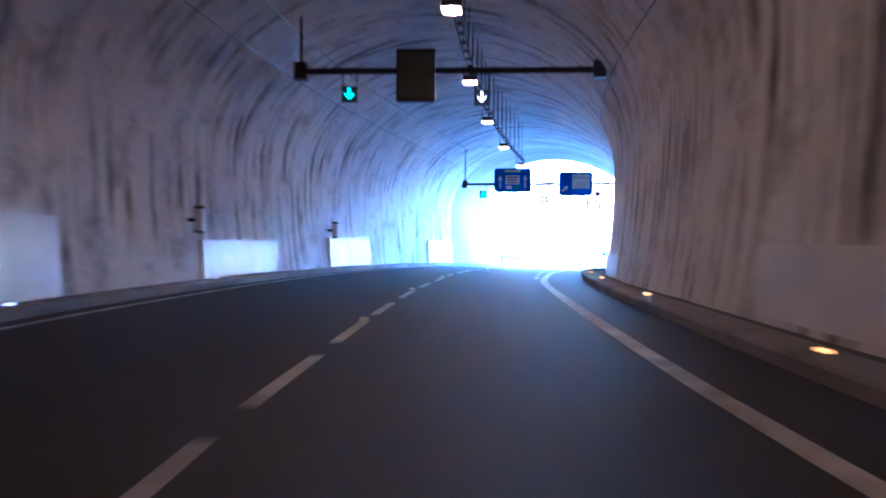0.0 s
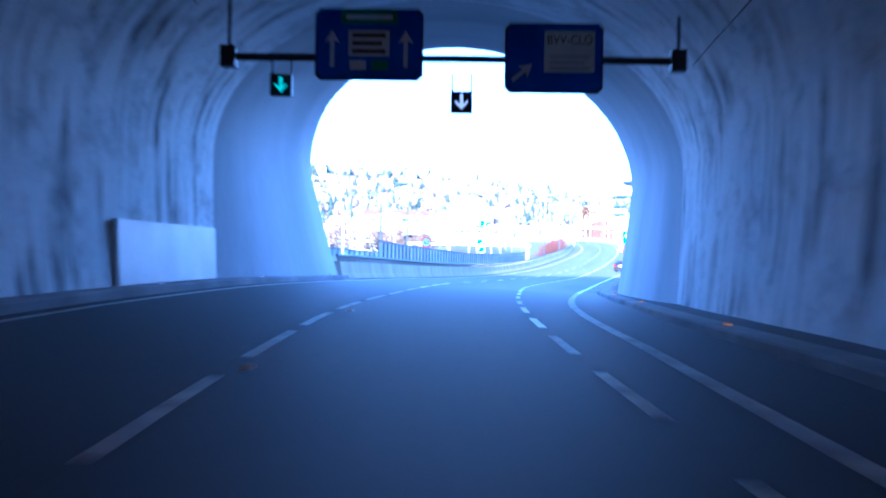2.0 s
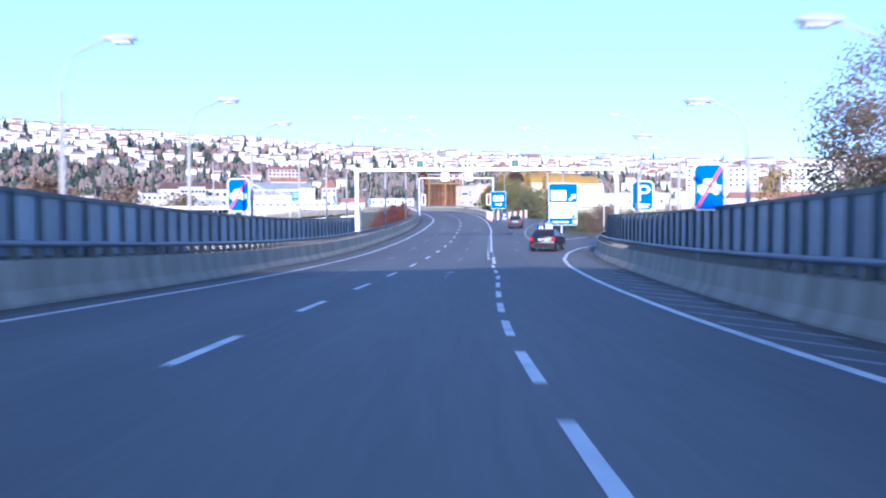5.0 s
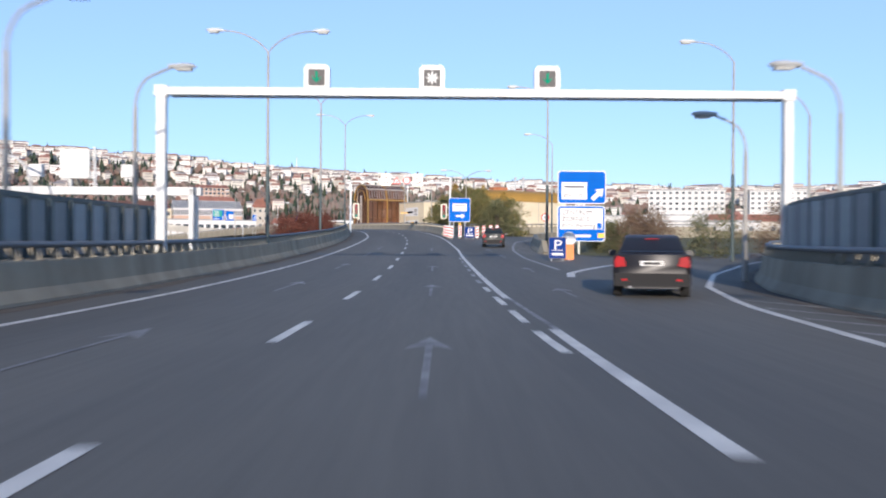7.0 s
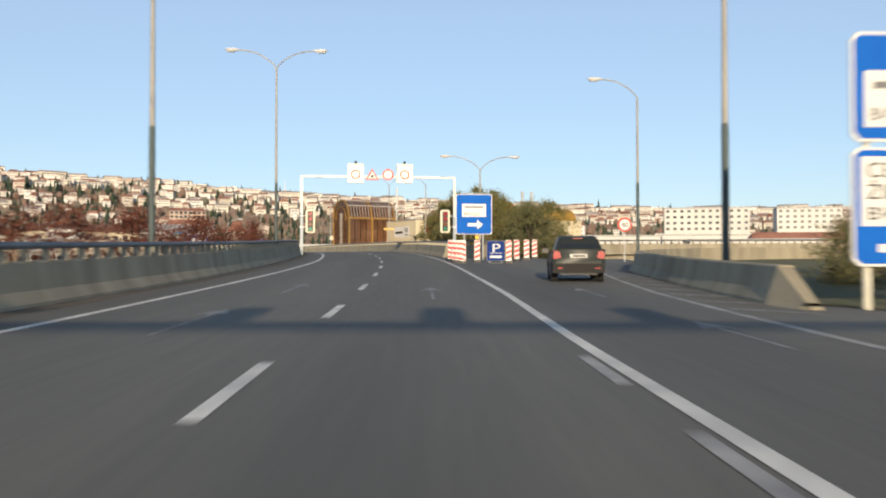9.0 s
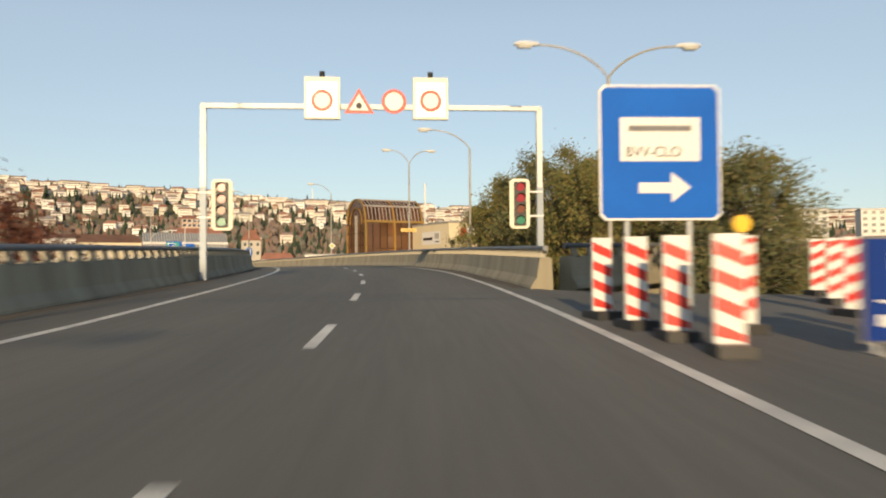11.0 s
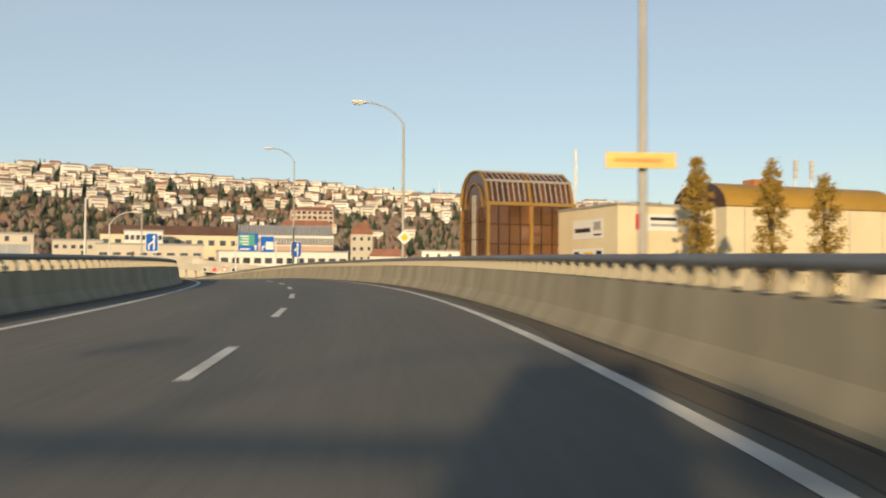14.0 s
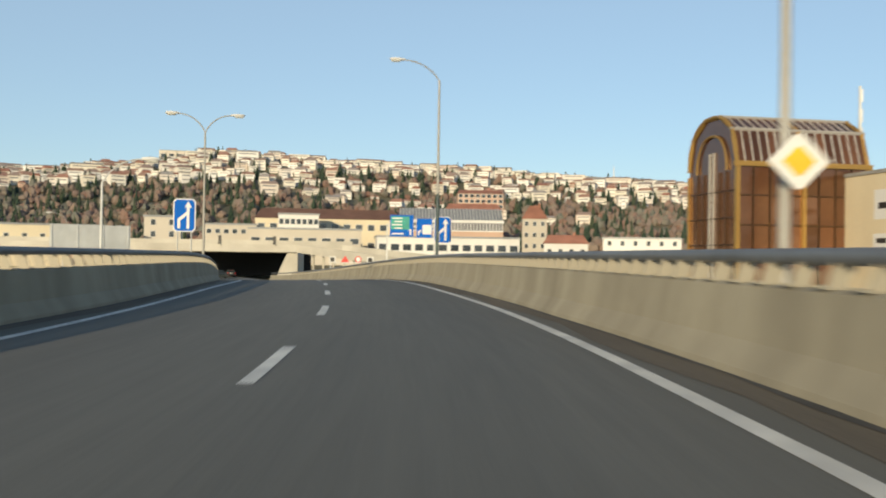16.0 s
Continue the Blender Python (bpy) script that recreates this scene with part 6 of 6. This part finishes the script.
        vs = [(-w / 2 - e_, -e_, h), (w / 2 + e_, -e_, h), (w / 2 + e_, d + e_, h), (-w / 2 - e_, d + e_, h), (-w / 2 - e_ + pitch * 0.6, d / 2, h + pitch), (w / 2 + e_ - pitch * 0.6, d / 2, h + pitch)]
        rf = part("roof", Shape().add([Vector(v) for v in vs], [(0, 1, 5, 4), (2, 3, 4, 5), (1, 2, 5), (3, 0, 4), (3, 2, 1, 0)]), roof, ob)
        if chimney:
            part("chimney", Shape().box((w * 0.2, d * 0.5, h + pitch), (0.7, 0.7, 1.4)), roof, rf)
    else:
        part("roof", Shape().box((0, d / 2, h + 0.2), (w + 0.5, d + 0.5, 0.5)), roof, ob)
    pane = Shape().box((0, -0.02, 0), (win[0], 0.1, win[1])).mesh("pane", WIN)
    fr = Shape().box((0, -0.01, 0), (win[0] + 0.24, 0.06, win[1] + 0.24)).mesh("window", FRAME)
    for i in range(cols):
        for j in range(floors):
            q = Matrix.Translation((-w / 2 + w * (i + 0.5) / cols, 0, h * (j + 0.55) / floors))
            wi = part("window", fr, None, ob, m=q)
            part("pane", pane, None, wi, m=Matrix.Translation((0, -0.02, 0)))
    return ob


def by_bearing(c, d, y_foot_z):
    return EYE.x + d * math.sin(radians(c)), EYE.y + d * math.cos(radians(c)), y_foot_z


x, y, z = by_bearing(-4.9, 300, 6.0)
house(facing(x, y, z, 6), 46, 14, 11.5, W_YELLOW, ROOF_BROWN, "long pale yellow factory building with a brown roof", 2, 12, 3.5, "factory", win=(2.0, 1.8))
x, y, z = by_bearing(-6.3, 272, 6.0)
house(facing(x, y, z, 6), 32, 8, 7.2, W_CREAM, ROOF_GREY, "low cream factory wing with large windows", 1, 8, 0, "factory_wing", win=(2.4, 1.6))
x, y, z = by_bearing(-10.7, 286, 6.0)
house(facing(x, y, z, 8), 15, 9, 8.6, W_CREAM, ROOF_GREY, "flat-roofed cream office block beside the factory", 2, 6, 0, "office_block", win=(1.3, 1.2))
x, y, z = by_bearing(-6.7, 285, 13.4)
house(facing(x, y, z, 6), 12, 8, 4.6, W_WHITE, ROOF_GREY, "white glazed roof storey on the factory", 1, 7, 0, "roof_storey", win=(1.2, 1.5))
x, y, z = by_bearing(2.4, 262, 5.0)
house(facing(x, y, z, 4), 40, 16, 6.2, W_WHITE, ROOF_GREY, "long low white workshop below a glazed hall", 1, 12, 0, "workshop", win=(2.2, 1.7))
x, y, z = by_bearing(2.55, 290, 5.0)
gh = thing("glazed_hall", facing(x, y, z, 0), "grey saw-roofed hall with a long glazing band", "building", "town buildings")
part("wall", Shape().box((0, 9, 3), (32, 18, 12.2)), W_PINK, gh)
part("glazing", Shape().box((0, 9, 10.3), (31.8, 17.8, 2.6)), FAR_GLASS, gh, "long grey glazing band")
part("sill", Shape().box((0, 9, 9.05), (32.2, 18.2, 0.3)), W_WHITE, gh)
part("fascia", Shape().box((0, 9, 12.0), (32.4, 18.4, 0.8)), W_WHITE, gh, "pale fascia")
part("roof", Shape().add([Vector(v) for v in ((-16, 0.3, 12.4), (16, 0.3, 12.4), (16, 7, 16.2), (-16, 7, 16.2), (16, 17, 12.4), (-16, 17, 12.4))], [(0, 1, 2, 3), (3, 2, 4, 5), (1, 4, 2), (0, 3, 5)]), ROOF_GREY, gh, "ribbed grey sheet roof")
for k in range(33):
    part("roof_rib", Shape().tube([(-15.9 + 31.8 * k / 32, 0.25, 12.5), (-15.9 + 31.8 * k / 32, 7, 16.35)], 0.13, 4), FRAME, gh)
    part("glazing_bar", Shape().box((-15.8 + 31.6 * k / 32, 0.05, 10.3), (0.2, 0.2, 2.5)), FRAME, gh)
x, y, z = by_bearing(14.0, 300, 6.0)
house(facing(x, y, z, -12), 24, 12, 6.5, W_WHITE, ROOF_GREY, "white flat-roofed house with square windows", 2, 6, 0)
x, y, z = by_bearing(7.6, 310, 8.0)
house(facing(x, y, z, -6), 8, 8, 11.0, W_CREAM, ROOF_RED, "cream house with a steep red roof", 3, 3, 4.5)
x, y, z = by_bearing(3.9, 335, 17.0)
house(facing(x, y, z, 0), 20, 10, 6.0, W_WHITE, ROOF_RED, "white twin-gabled house with a red roof", 2, 6, 2.5)
x, y, z = by_bearing(4.3, 400, 24.5)
house(facing(x, y, z, 0), 19.5, 12, 9.0, W_PINK, ROOF_RED, "salmon four-storey apartment house", 4, 8, 2.0, win=(1.6, 1.3))
x, y, z = by_bearing(-14.6, 250, 6.0)
house(facing(x, y, z, 10), 9, 9, 9.0, W_CREAM, ROOF_GREY, "narrow cream four-storey block", 3, 2, 0)
x, y, z = by_bearing(-21.5, 260, 6.0)
house(facing(x, y, z, 18), 34, 12, 6.5, W_YELLOW, ROOF_GREY, "low yellow depot building", 1, 8, 0, "depot")
x, y, z = by_bearing(-18.3, 240, 5.0)
house(facing(x, y, z, 14), 14, 9, 6.0, W_PINK, ROOF_BROWN, "low red-brown brick building", 1, 4, 0)
x, y, z = by_bearing(9.5, 260, 5.0)
house(facing(x, y, z, -8), 12, 9, 5.0, W_WHITE, ROOF_RED, "small white house with a red roof", 1, 4, 2.5)
# houses seen low on the left in the dip
for k, (x, y, w, h, tn, wm, rm) in enumerate(((-30, 330, 26, 7, 12, W_WHITE, ROOF_RED), (-6, 352, 22, 6, 5, W_CREAM, ROOF_GREY), (16, 372, 26, 6, 3, W_WHITE, ROOF_GREY), (-62, 345, 22, 8, 18, W_PINK, ROOF_RED), (170, 330, 26, 8, -30, W_WHITE, ROOF_GREY), (205, 350, 30, 9, -32, W_CREAM, ROOF_RED), (240, 330, 24, 8, -36, W_WHITE, ROOF_RED), (190, 420, 34, 12, -25, W_WHITE, ROOF_GREY), (240, 430, 36, 13, -28, W_WHITE, ROOF_GREY))):
    house(facing(x, y, ground_z(x, y), tn), w, 11, h, wm, rm, "town house below the viaduct", 2, 6, 2.2 if rm is ROOF_RED else 0)

# long white slab blocks beyond the exit
for x, y, z, w, h in ((281.7, 489.8, 16.2, 33, 9.5), (312.0, 466.0, 16.5, 24, 8.5)):
    house(facing(x, y, z, -34), w, 11, h, W_WHITE, ROOF_GREY, "long white slab block of flats in the town", 4, int(w / 2.6), 0, "apartment_block", win=(1.3, 1.0))

# houses on the hillside: a few models, copied
rng = np.random.default_rng(7)


def hill_house(w, d, h, wall, roof, pitch, bands, label):
    ob = thing("hill_house", Matrix(), label, "house", "hillside houses")
    part("wall", Shape().box((0, d / 2, h / 2 - 4), (w, d, h + 8)), wall, ob)
    for j in range(bands):
        z = h * (j + 0.5) / bands
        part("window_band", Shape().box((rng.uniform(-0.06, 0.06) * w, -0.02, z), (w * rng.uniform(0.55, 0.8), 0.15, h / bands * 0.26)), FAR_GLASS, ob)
    if pitch:
        vs = [(-w / 2 - 0.4, -0.4, h), (w / 2 + 0.4, -0.4, h), (w / 2 + 0.4, d + 0.4, h), (-w / 2 - 0.4, d + 0.4, h), (-w / 2 + pitch * 0.5, d / 2, h + pitch), (w / 2 - pitch * 0.5, d / 2, h + pitch)]
        part("roof", Shape().add([Vector(v) for v in vs], [(0, 1, 5, 4), (2, 3, 4, 5), (1, 2, 5), (3, 0, 4), (3, 2, 1, 0)]), roof, ob)
    else:
        part("roof", Shape().box((0, d / 2, h + 0.2), (w + 0.6, d + 0.6, 0.5)), roof, ob)
    return ob


MODELS = [hill_house(12, 10, 7, W_WHITE, ROOF_RED, 3.2, 2, "white hillside house with a red roof"), hill_house(16, 10, 9, W_CREAM, ROOF_RED, 2.6, 3, "cream hillside house with a red roof"),
          hill_house(11, 9, 8, W_WHITE, ROOF_GREY, 0, 2, "white cube hillside house"), hill_house(34, 11, 11, W_WHITE, ROOF_RED, 1.8, 3, "long white apartment row on the hill"),
          hill_house(26, 11, 10, W_CREAM, ROOF_GREY, 0, 3, "cream terraced apartment block on the hill"), hill_house(12, 9, 7, W_PINK, ROOF_RED, 3.0, 2, "salmon hillside house with a red roof")]
placed, houses = [], 0
far_walls, far_roofs, far_windows = Shape(), Shape(), Shape()
for k in range(16000):
    b = rng.uniform(-52, 46)
    u = rng.random()
    r = 430 + 700 * u ** 0.5
    x, y = EYE.x - r * math.sin(radians(b)), EYE.y + r * math.cos(radians(b))
    park = noise.noise(Vector((x * 0.006, y * 0.009, 3)))
    if park > (-0.15 if r < 560 else -0.25 if r < 800 else 0.5):
        continue
    gap = (17 if b < 5 and r > 930 else 12) if r > 800 else 21
    if any(abs(px - x) < gap and abs(py - y) < (15 if r > 800 else 21) for px, py in placed):
        continue
    placed.append((x, y))
    big = r > 930 and rng.random() < (0.62 if b < 5 else 0.12)
    i = int(rng.choice((3, 4))) if big else int(rng.choice((0, 1, 2, 5, 0, 1)))
    m = facing(x, y, ground_z(x, y) + 0.5, b + rng.uniform(-18, 18)) @ Matrix.Diagonal((rng.uniform(0.5, 0.95), 1, rng.uniform(0.6, 1.05), 1))
    if houses < 6:
        MODELS[houses].matrix_basis = m
    elif houses < 300 and r < 980:
        copy_thing(MODELS[i], m)
    else:
        w, d, h, pitch = ((12, 10, 7, 3.2), (16, 10, 9, 2.6), (11, 9, 8, 0.6), (34, 11, 11, 1.8), (26, 11, 10, 0.6), (12, 9, 7, 3.0))[i]
        far_walls.add([m @ Vector(v) for v in ((-w / 2, 0, -6), (w / 2, 0, -6), (w / 2, d, -6), (-w / 2, d, -6), (-w / 2, 0, h), (w / 2, 0, h), (w / 2, d, h), (-w / 2, d, h))], [(0, 1, 5, 4), (1, 2, 6, 5), (2, 3, 7, 6), (3, 0, 4, 7), (4, 5, 6, 7)])
        far_roofs.add([m @ Vector(v) for v in ((-w / 2 - 0.4, -0.4, h), (w / 2 + 0.4, -0.4, h), (w / 2 + 0.4, d + 0.4, h), (-w / 2 - 0.4, d + 0.4, h), (-w / 2 + pitch * 0.5, d / 2, h + pitch), (w / 2 - pitch * 0.5, d / 2, h + pitch))], [(0, 1, 5, 4), (2, 3, 4, 5), (1, 2, 5), (3, 0, 4)])
        for j in range(2 if h < 9 else 3):
            z = h * (j + 0.5) / (2 if h < 9 else 3)
            far_windows.add([m @ Vector((px * w, -0.12, z + pz)) for px, pz in ((-0.4, -0.45), (0.38, -0.45), (0.38, 0.45), (-0.4, 0.45))], [(0, 1, 2, 3)])
    houses += 1
    if houses > 1300:
        break
# far roof colours are paled to carry the distance haze
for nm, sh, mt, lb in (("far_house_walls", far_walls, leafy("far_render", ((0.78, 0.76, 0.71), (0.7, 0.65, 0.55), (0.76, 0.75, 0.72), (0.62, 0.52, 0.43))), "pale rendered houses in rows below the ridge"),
                       ("far_house_roofs", far_roofs, leafy("hazed_far_roofing", ((0.38, 0.2, 0.15), (0.34, 0.22, 0.17), (0.36, 0.34, 0.32))), "red and grey roofs below the ridge"), ("far_house_windows", far_windows, FAR_GLASS, "dark window rows of the houses below the ridge")):
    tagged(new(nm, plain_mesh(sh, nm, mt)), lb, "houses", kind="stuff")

# hillside woods
tv, tf, cv, cf = [], [], [], []


def blob(v, f, x, y, z, w, h, kind):
    n = len(v)
    if kind == "cone":
        ringp = 6
        for lvl, (zz, ww) in enumerate(((0.12, 1.0), (0.45, 0.62), (0.75, 0.3))):
            for q in range(ringp):
                a_ = q * math.tau / ringp + lvl
                jj = rng.uniform(0.75, 1.2)
                v.append((x + w * ww * jj * math.cos(a_), y + w * ww * jj * math.sin(a_), z + h * zz))
        v.append((x, y, z + h))
        for lvl in range(2):
            for q in range(ringp):
                f.append((n + lvl * 6 + q, n + lvl * 6 + (q + 1) % 6, n + (lvl + 1) * 6 + (q + 1) % 6, n + (lvl + 1) * 6 + q))
        for q in range(ringp):
            f.append((n + 12 + q, n + 12 + (q + 1) % 6, n + 18))
    else:
        ringp = 7
        for zz, ww in ((0.05, 0.5), (0.35, 1.0), (0.7, 0.85), (0.95, 0.35)):
            for q in range(ringp):
                a_ = q * math.tau / ringp
                jj = rng.uniform(0.65, 1.25)
                v.append((x + w * ww * jj * math.cos(a_), y + w * ww * jj * math.sin(a_), z + h * (zz + rng.uniform(-0.06, 0.06))))
        for lvl in range(3):
            for q in range(ringp):
                f.append((n + lvl * 7 + q, n + lvl * 7 + (q + 1) % 7, n + (lvl + 1) * 7 + (q + 1) % 7, n + (lvl + 1) * 7 + q))
        f.append(tuple(n + 21 + q for q in range(7)))


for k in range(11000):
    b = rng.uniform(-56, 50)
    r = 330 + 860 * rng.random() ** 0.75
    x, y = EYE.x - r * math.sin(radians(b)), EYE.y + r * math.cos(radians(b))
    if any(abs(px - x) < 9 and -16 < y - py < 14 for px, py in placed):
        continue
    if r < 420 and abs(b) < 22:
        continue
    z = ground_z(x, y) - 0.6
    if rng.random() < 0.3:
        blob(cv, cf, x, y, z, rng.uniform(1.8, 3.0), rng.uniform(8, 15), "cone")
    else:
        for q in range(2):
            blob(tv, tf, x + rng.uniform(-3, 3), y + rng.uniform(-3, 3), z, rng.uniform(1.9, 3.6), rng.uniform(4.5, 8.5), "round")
for k in range(520):          # spruces between and before the upper houses
    b = rng.uniform(-52, 46)
    r = rng.uniform(800, 1120)
    x, y = EYE.x - r * math.sin(radians(b)), EYE.y + r * math.cos(radians(b))
    blob(cv, cf, x, y, ground_z(x, y) - 1, rng.uniform(2.0, 3.6), rng.uniform(8, 15), "cone")
for k in range(60):
    b = 5.0 + 8 * rng.random() if k < 26 else rng.uniform(-40, 40)
    r = 1120 + rng.uniform(-12, 12)
    x, y = EYE.x - r * math.sin(radians(b)), EYE.y + r * math.cos(radians(b))
    blob(cv, cf, x, y, ground_z(x, y), 3.2, rng.uniform(13, 19), "cone")
# wood colours lightened and greyed: distance haze painted into them
for nm, v, f, mt, lb in (("hillside_wood", tv, tf, leafy("hazed_hill_trees", ((0.18, 0.15, 0.135), (0.23, 0.15, 0.12), (0.22, 0.17, 0.135), (0.15, 0.155, 0.13), (0.23, 0.13, 0.1))), "brown and green autumn woods on the hillside"), ("hillside_spruces", cv, cf, NEEDLE, "dark spruces scattered over the hillside")):
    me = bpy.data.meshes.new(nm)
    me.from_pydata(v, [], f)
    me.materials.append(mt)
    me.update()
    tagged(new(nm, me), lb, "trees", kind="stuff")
# large hilltop building and masts
x, y, z = by_bearing(-12.5, 1120, 0)
house(facing(x, y, ground_z(x, y) - 2, 12), 92, 30, 14, W_CREAM, ROOF_GREY, "wide pale hilltop building", 1, 10, 0, "hilltop_building", win=(5, 5))
x, y, z = by_bearing(12.3, 1130, 0)
mt_ = thing("radio_mast", Matrix.Translation((x, y, ground_z(x, y))), "slim white radio mast on the hill", "mast")
part("lattice", Shape().tube([(0, 0, 0), (0, 0, 14), (0, 0, 27)], [1.3, 0.8, 0.3], 6), WHITE, mt_)
part("platform", Shape().tube([(0, 0, 12), (0, 0, 14)], 2.2, 8), STEEL, mt_)

# ---- overpass and underpass ahead ----
ov = thing("overpass", Matrix.Translation((45, 498, 2.7)) @ Matrix.Rotation(radians(3), 4, "Z"), "pale concrete overpass curving down above a dark underpass", "overpass")
part("deck", Shape().box((-24, 11, 3.75), (66, 22, 0.9)), CONCRETE, ov)
part("edge_beam", Shape().box((-24, -0.2, 4.15), (66.4, 0.4, 1.5)), OVERPASS, ov, "pale edge beam")
part("abutment", Shape().add([Vector(v) for v in ((7.4, 0.4, 3.4), (9.4, 0.4, 3.4), (9.4, 0.4, -3), (4.6, 0.4, -3), (7.4, 21, 3.4), (9.4, 21, 3.4), (9.4, 21, -3), (4.6, 21, -3))], [(0, 3, 2, 1), (4, 5, 6, 7), (0, 4, 7, 3), (1, 2, 6, 5)]), OVERPASS, ov, "sloping concrete abutment")
part("back_parapet", Shape().box((-20, 21.6, 5.3), (80, 0.4, 1.6)), OVERPASS, ov, "pale far parapet")
part("abutment", Shape().box((-16, 10.5, 0.6), (1.5, 20, 5.4)), CONCRETE, ov)
# black sheet and ceiling added at the back to paint the underpass mouth's shade
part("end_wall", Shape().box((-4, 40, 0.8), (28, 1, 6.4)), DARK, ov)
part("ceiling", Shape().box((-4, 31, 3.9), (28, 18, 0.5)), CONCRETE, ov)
rp = [(9.0 + 24.5 * u, -0.2 - 34 * u ** 1.25, 4.9 - 2.9 * u) for u in [k / 12 for k in range(13)]]          # the descending ramp
part("ramp_parapet", Shape().rows([[Vector((x + dx, y, z + dz)) for dx, dz in ((0, 0), (0.35, 0), (0.35, -1.5), (0, -1.5))] for x, y, z in rp], close=True), OVERPASS, ov, "pale parapet of the curved ramp")
part("ramp_deck", Shape().rows([[Vector((x + dx, y + dy, z - 0.9)) for dx, dy in ((0.35, 0), (9.0, 5.0))] for x, y, z in rp]), ASPHALT, ov)
part("far_parapet", Shape().rows([[Vector((x + 9.0 + dx, y + 5 + 4, z + 0.3 + dz)) for dx, dz in ((0, 0), (0.35, 0), (0.35, -1.3), (0, -1.3))] for x, y, z in rp], close=True), OVERPASS, ov)
for k in range(5):
    x, y, z = rp[1 + k]
    part("column", Shape().tube([(x + 1.5, y + 2.0, -2), (x + 1.5, y + 2.0, z - 0.9)], 0.22, 8), OVERPASS, ov)
for x in (-5.6, 5.0):
    sg = thing("small_traffic_signal", Matrix.Translation((45 + x, 497.2 + x * 0.05, 8.0)), "small dark traffic signal on the overpass edge", "traffic light")
    part("body", Shape().box((0, 0, 0.4), (0.55, 0.3, 1.7)), DARK, sg)
    part("bracket", Shape().box((0, 0.2, -0.4), (0.2, 0.3, 0.4)), STEEL, sg)
# overhead direction signs of the joining road
TEAL = material("teal_sign_panel", (0.02, 0.3, 0.24), 0.5)
og = thing("overhead_sign_gantry", Matrix.Translation((77, 470, 4.6)), "grey gantry with teal and blue direction signs", "gantry")
for x in (-4.3, 3.7):
    part("post", Shape().box((x, 0.3, 3.0), (0.25, 0.3, 7)), STEEL, og)
part("beam", Shape().box((-0.3, 0.3, 6.0), (8.2, 0.3, 0.3)), STEEL, og)
gs_ = part("left_sign", Shape().box((-1.85, 0, 6.1), (3.9, 0.12, 3.6)), BLUE, og, "blue sign with a teal panel and white writing")
part("panel", Shape().box((-2.1, -0.08, 6.55), (3.1, 0.04, 2.2)), TEAL, gs_, "teal panel")
for k in range(4):
    part("writing_bar", Shape().box((-2.6 + 0.2 * (k % 2), -0.11, 7.35 - 0.55 * k), (1.7 - 0.4 * (k % 2), 0.02, 0.2)), WHITE, gs_)
part("writing_bar", Shape().box((-2.5, -0.08, 4.75), (2.0, 0.02, 0.25)), WHITE, gs_)
part("arrow", Shape().poly([(-0.5, 4.5), (-0.25, 4.5), (-0.25, 5.2), (-0.1, 5.2), (-0.4, 5.7), (-0.7, 5.2), (-0.5, 5.2)], 0.02, Matrix.Translation((0, -0.08, 0))), WHITE, gs_)
bs_ = part("right_sign", Shape().box((1.95, 0, 5.75), (2.6, 0.12, 3.2)), BLUE, og, "blue sign with a white plate")
part("plate", Shape().box((2.4, -0.08, 5.5), (1.5, 0.02, 1.6)), WHITE, bs_, "white plate")
part("arrow", Shape().poly([(0.85, 4.5), (1.1, 4.5), (1.1, 5.0), (1.5, 5.3), (1.4, 5.5), (0.85, 5.2)], 0.02, Matrix.Translation((0, -0.08, 0))), WHITE, bs_)
sg = thing("road_sign_back", Matrix.Translation((38.5, 425, 1.0)) @ Matrix.Rotation(radians(18), 4, "Z"), "large grey back of a road sign panel", "sign back")
part("panel", Shape().box((0, 0, 6.0), (9.0, 0.15, 3.2)), SIGNBACK, sg)
for k in range(4):
    part("rib", Shape().box((-4.3 + 2.85 * k, -0.12, 6.0), (0.14, 0.12, 3.3)), STEEL, sg)
for x in (-3, 3):
    part("post", Shape().box((x, 0.2, 3.5), (0.25, 0.25, 8)), STEEL, sg)
# small sign cluster by the joining lane
cl = thing("sign_cluster", Matrix.Translation((69.2, 406.3, 3.67)) @ Matrix.Scale(0.6, 4), "low row of small signals and warning signs", "sign gantry")
part("beam", Shape().box((2.5, 0, 1.6), (7.4, 0.12, 0.12)), STEEL, cl)
for x in (-1.0, 6.0):
    part("post", Shape().box((x, 0, -1.6), (0.14, 0.14, 6.4)), STEEL, cl)
for x in (-0.7, 5.6):
    part("signal", Shape().box((x, -0.1, 2.1), (1.0, 0.2, 1.0)), WHITE, cl)
    part("screen", Shape().box((x, -0.22, 2.1), (0.7, 0.04, 0.7)), DARK, cl)
part("triangle", Shape().poly([(0.7, 1.65), (2.1, 1.65), (1.4, 2.8)], 0.04), RED, cl)
part("ring", Shape().disc((3.6, 2.15), 0.55, 0.04, 20), RED, cl)
part("ring_face", Shape().disc((3.6, 2.15), 0.38, 0.02, 20), WHITE, cl, m=Matrix.Translation((0, -0.02, 0)))
for s, o, tn in ((505, -3.5, 180), (512, 2.2, 0), (498, -1.0, 180)):
    car(stand(s, o, 0, tn), 4.2, 1.7, 1.45, GREY_PAINT, "distant grey car near the underpass", 0.3)
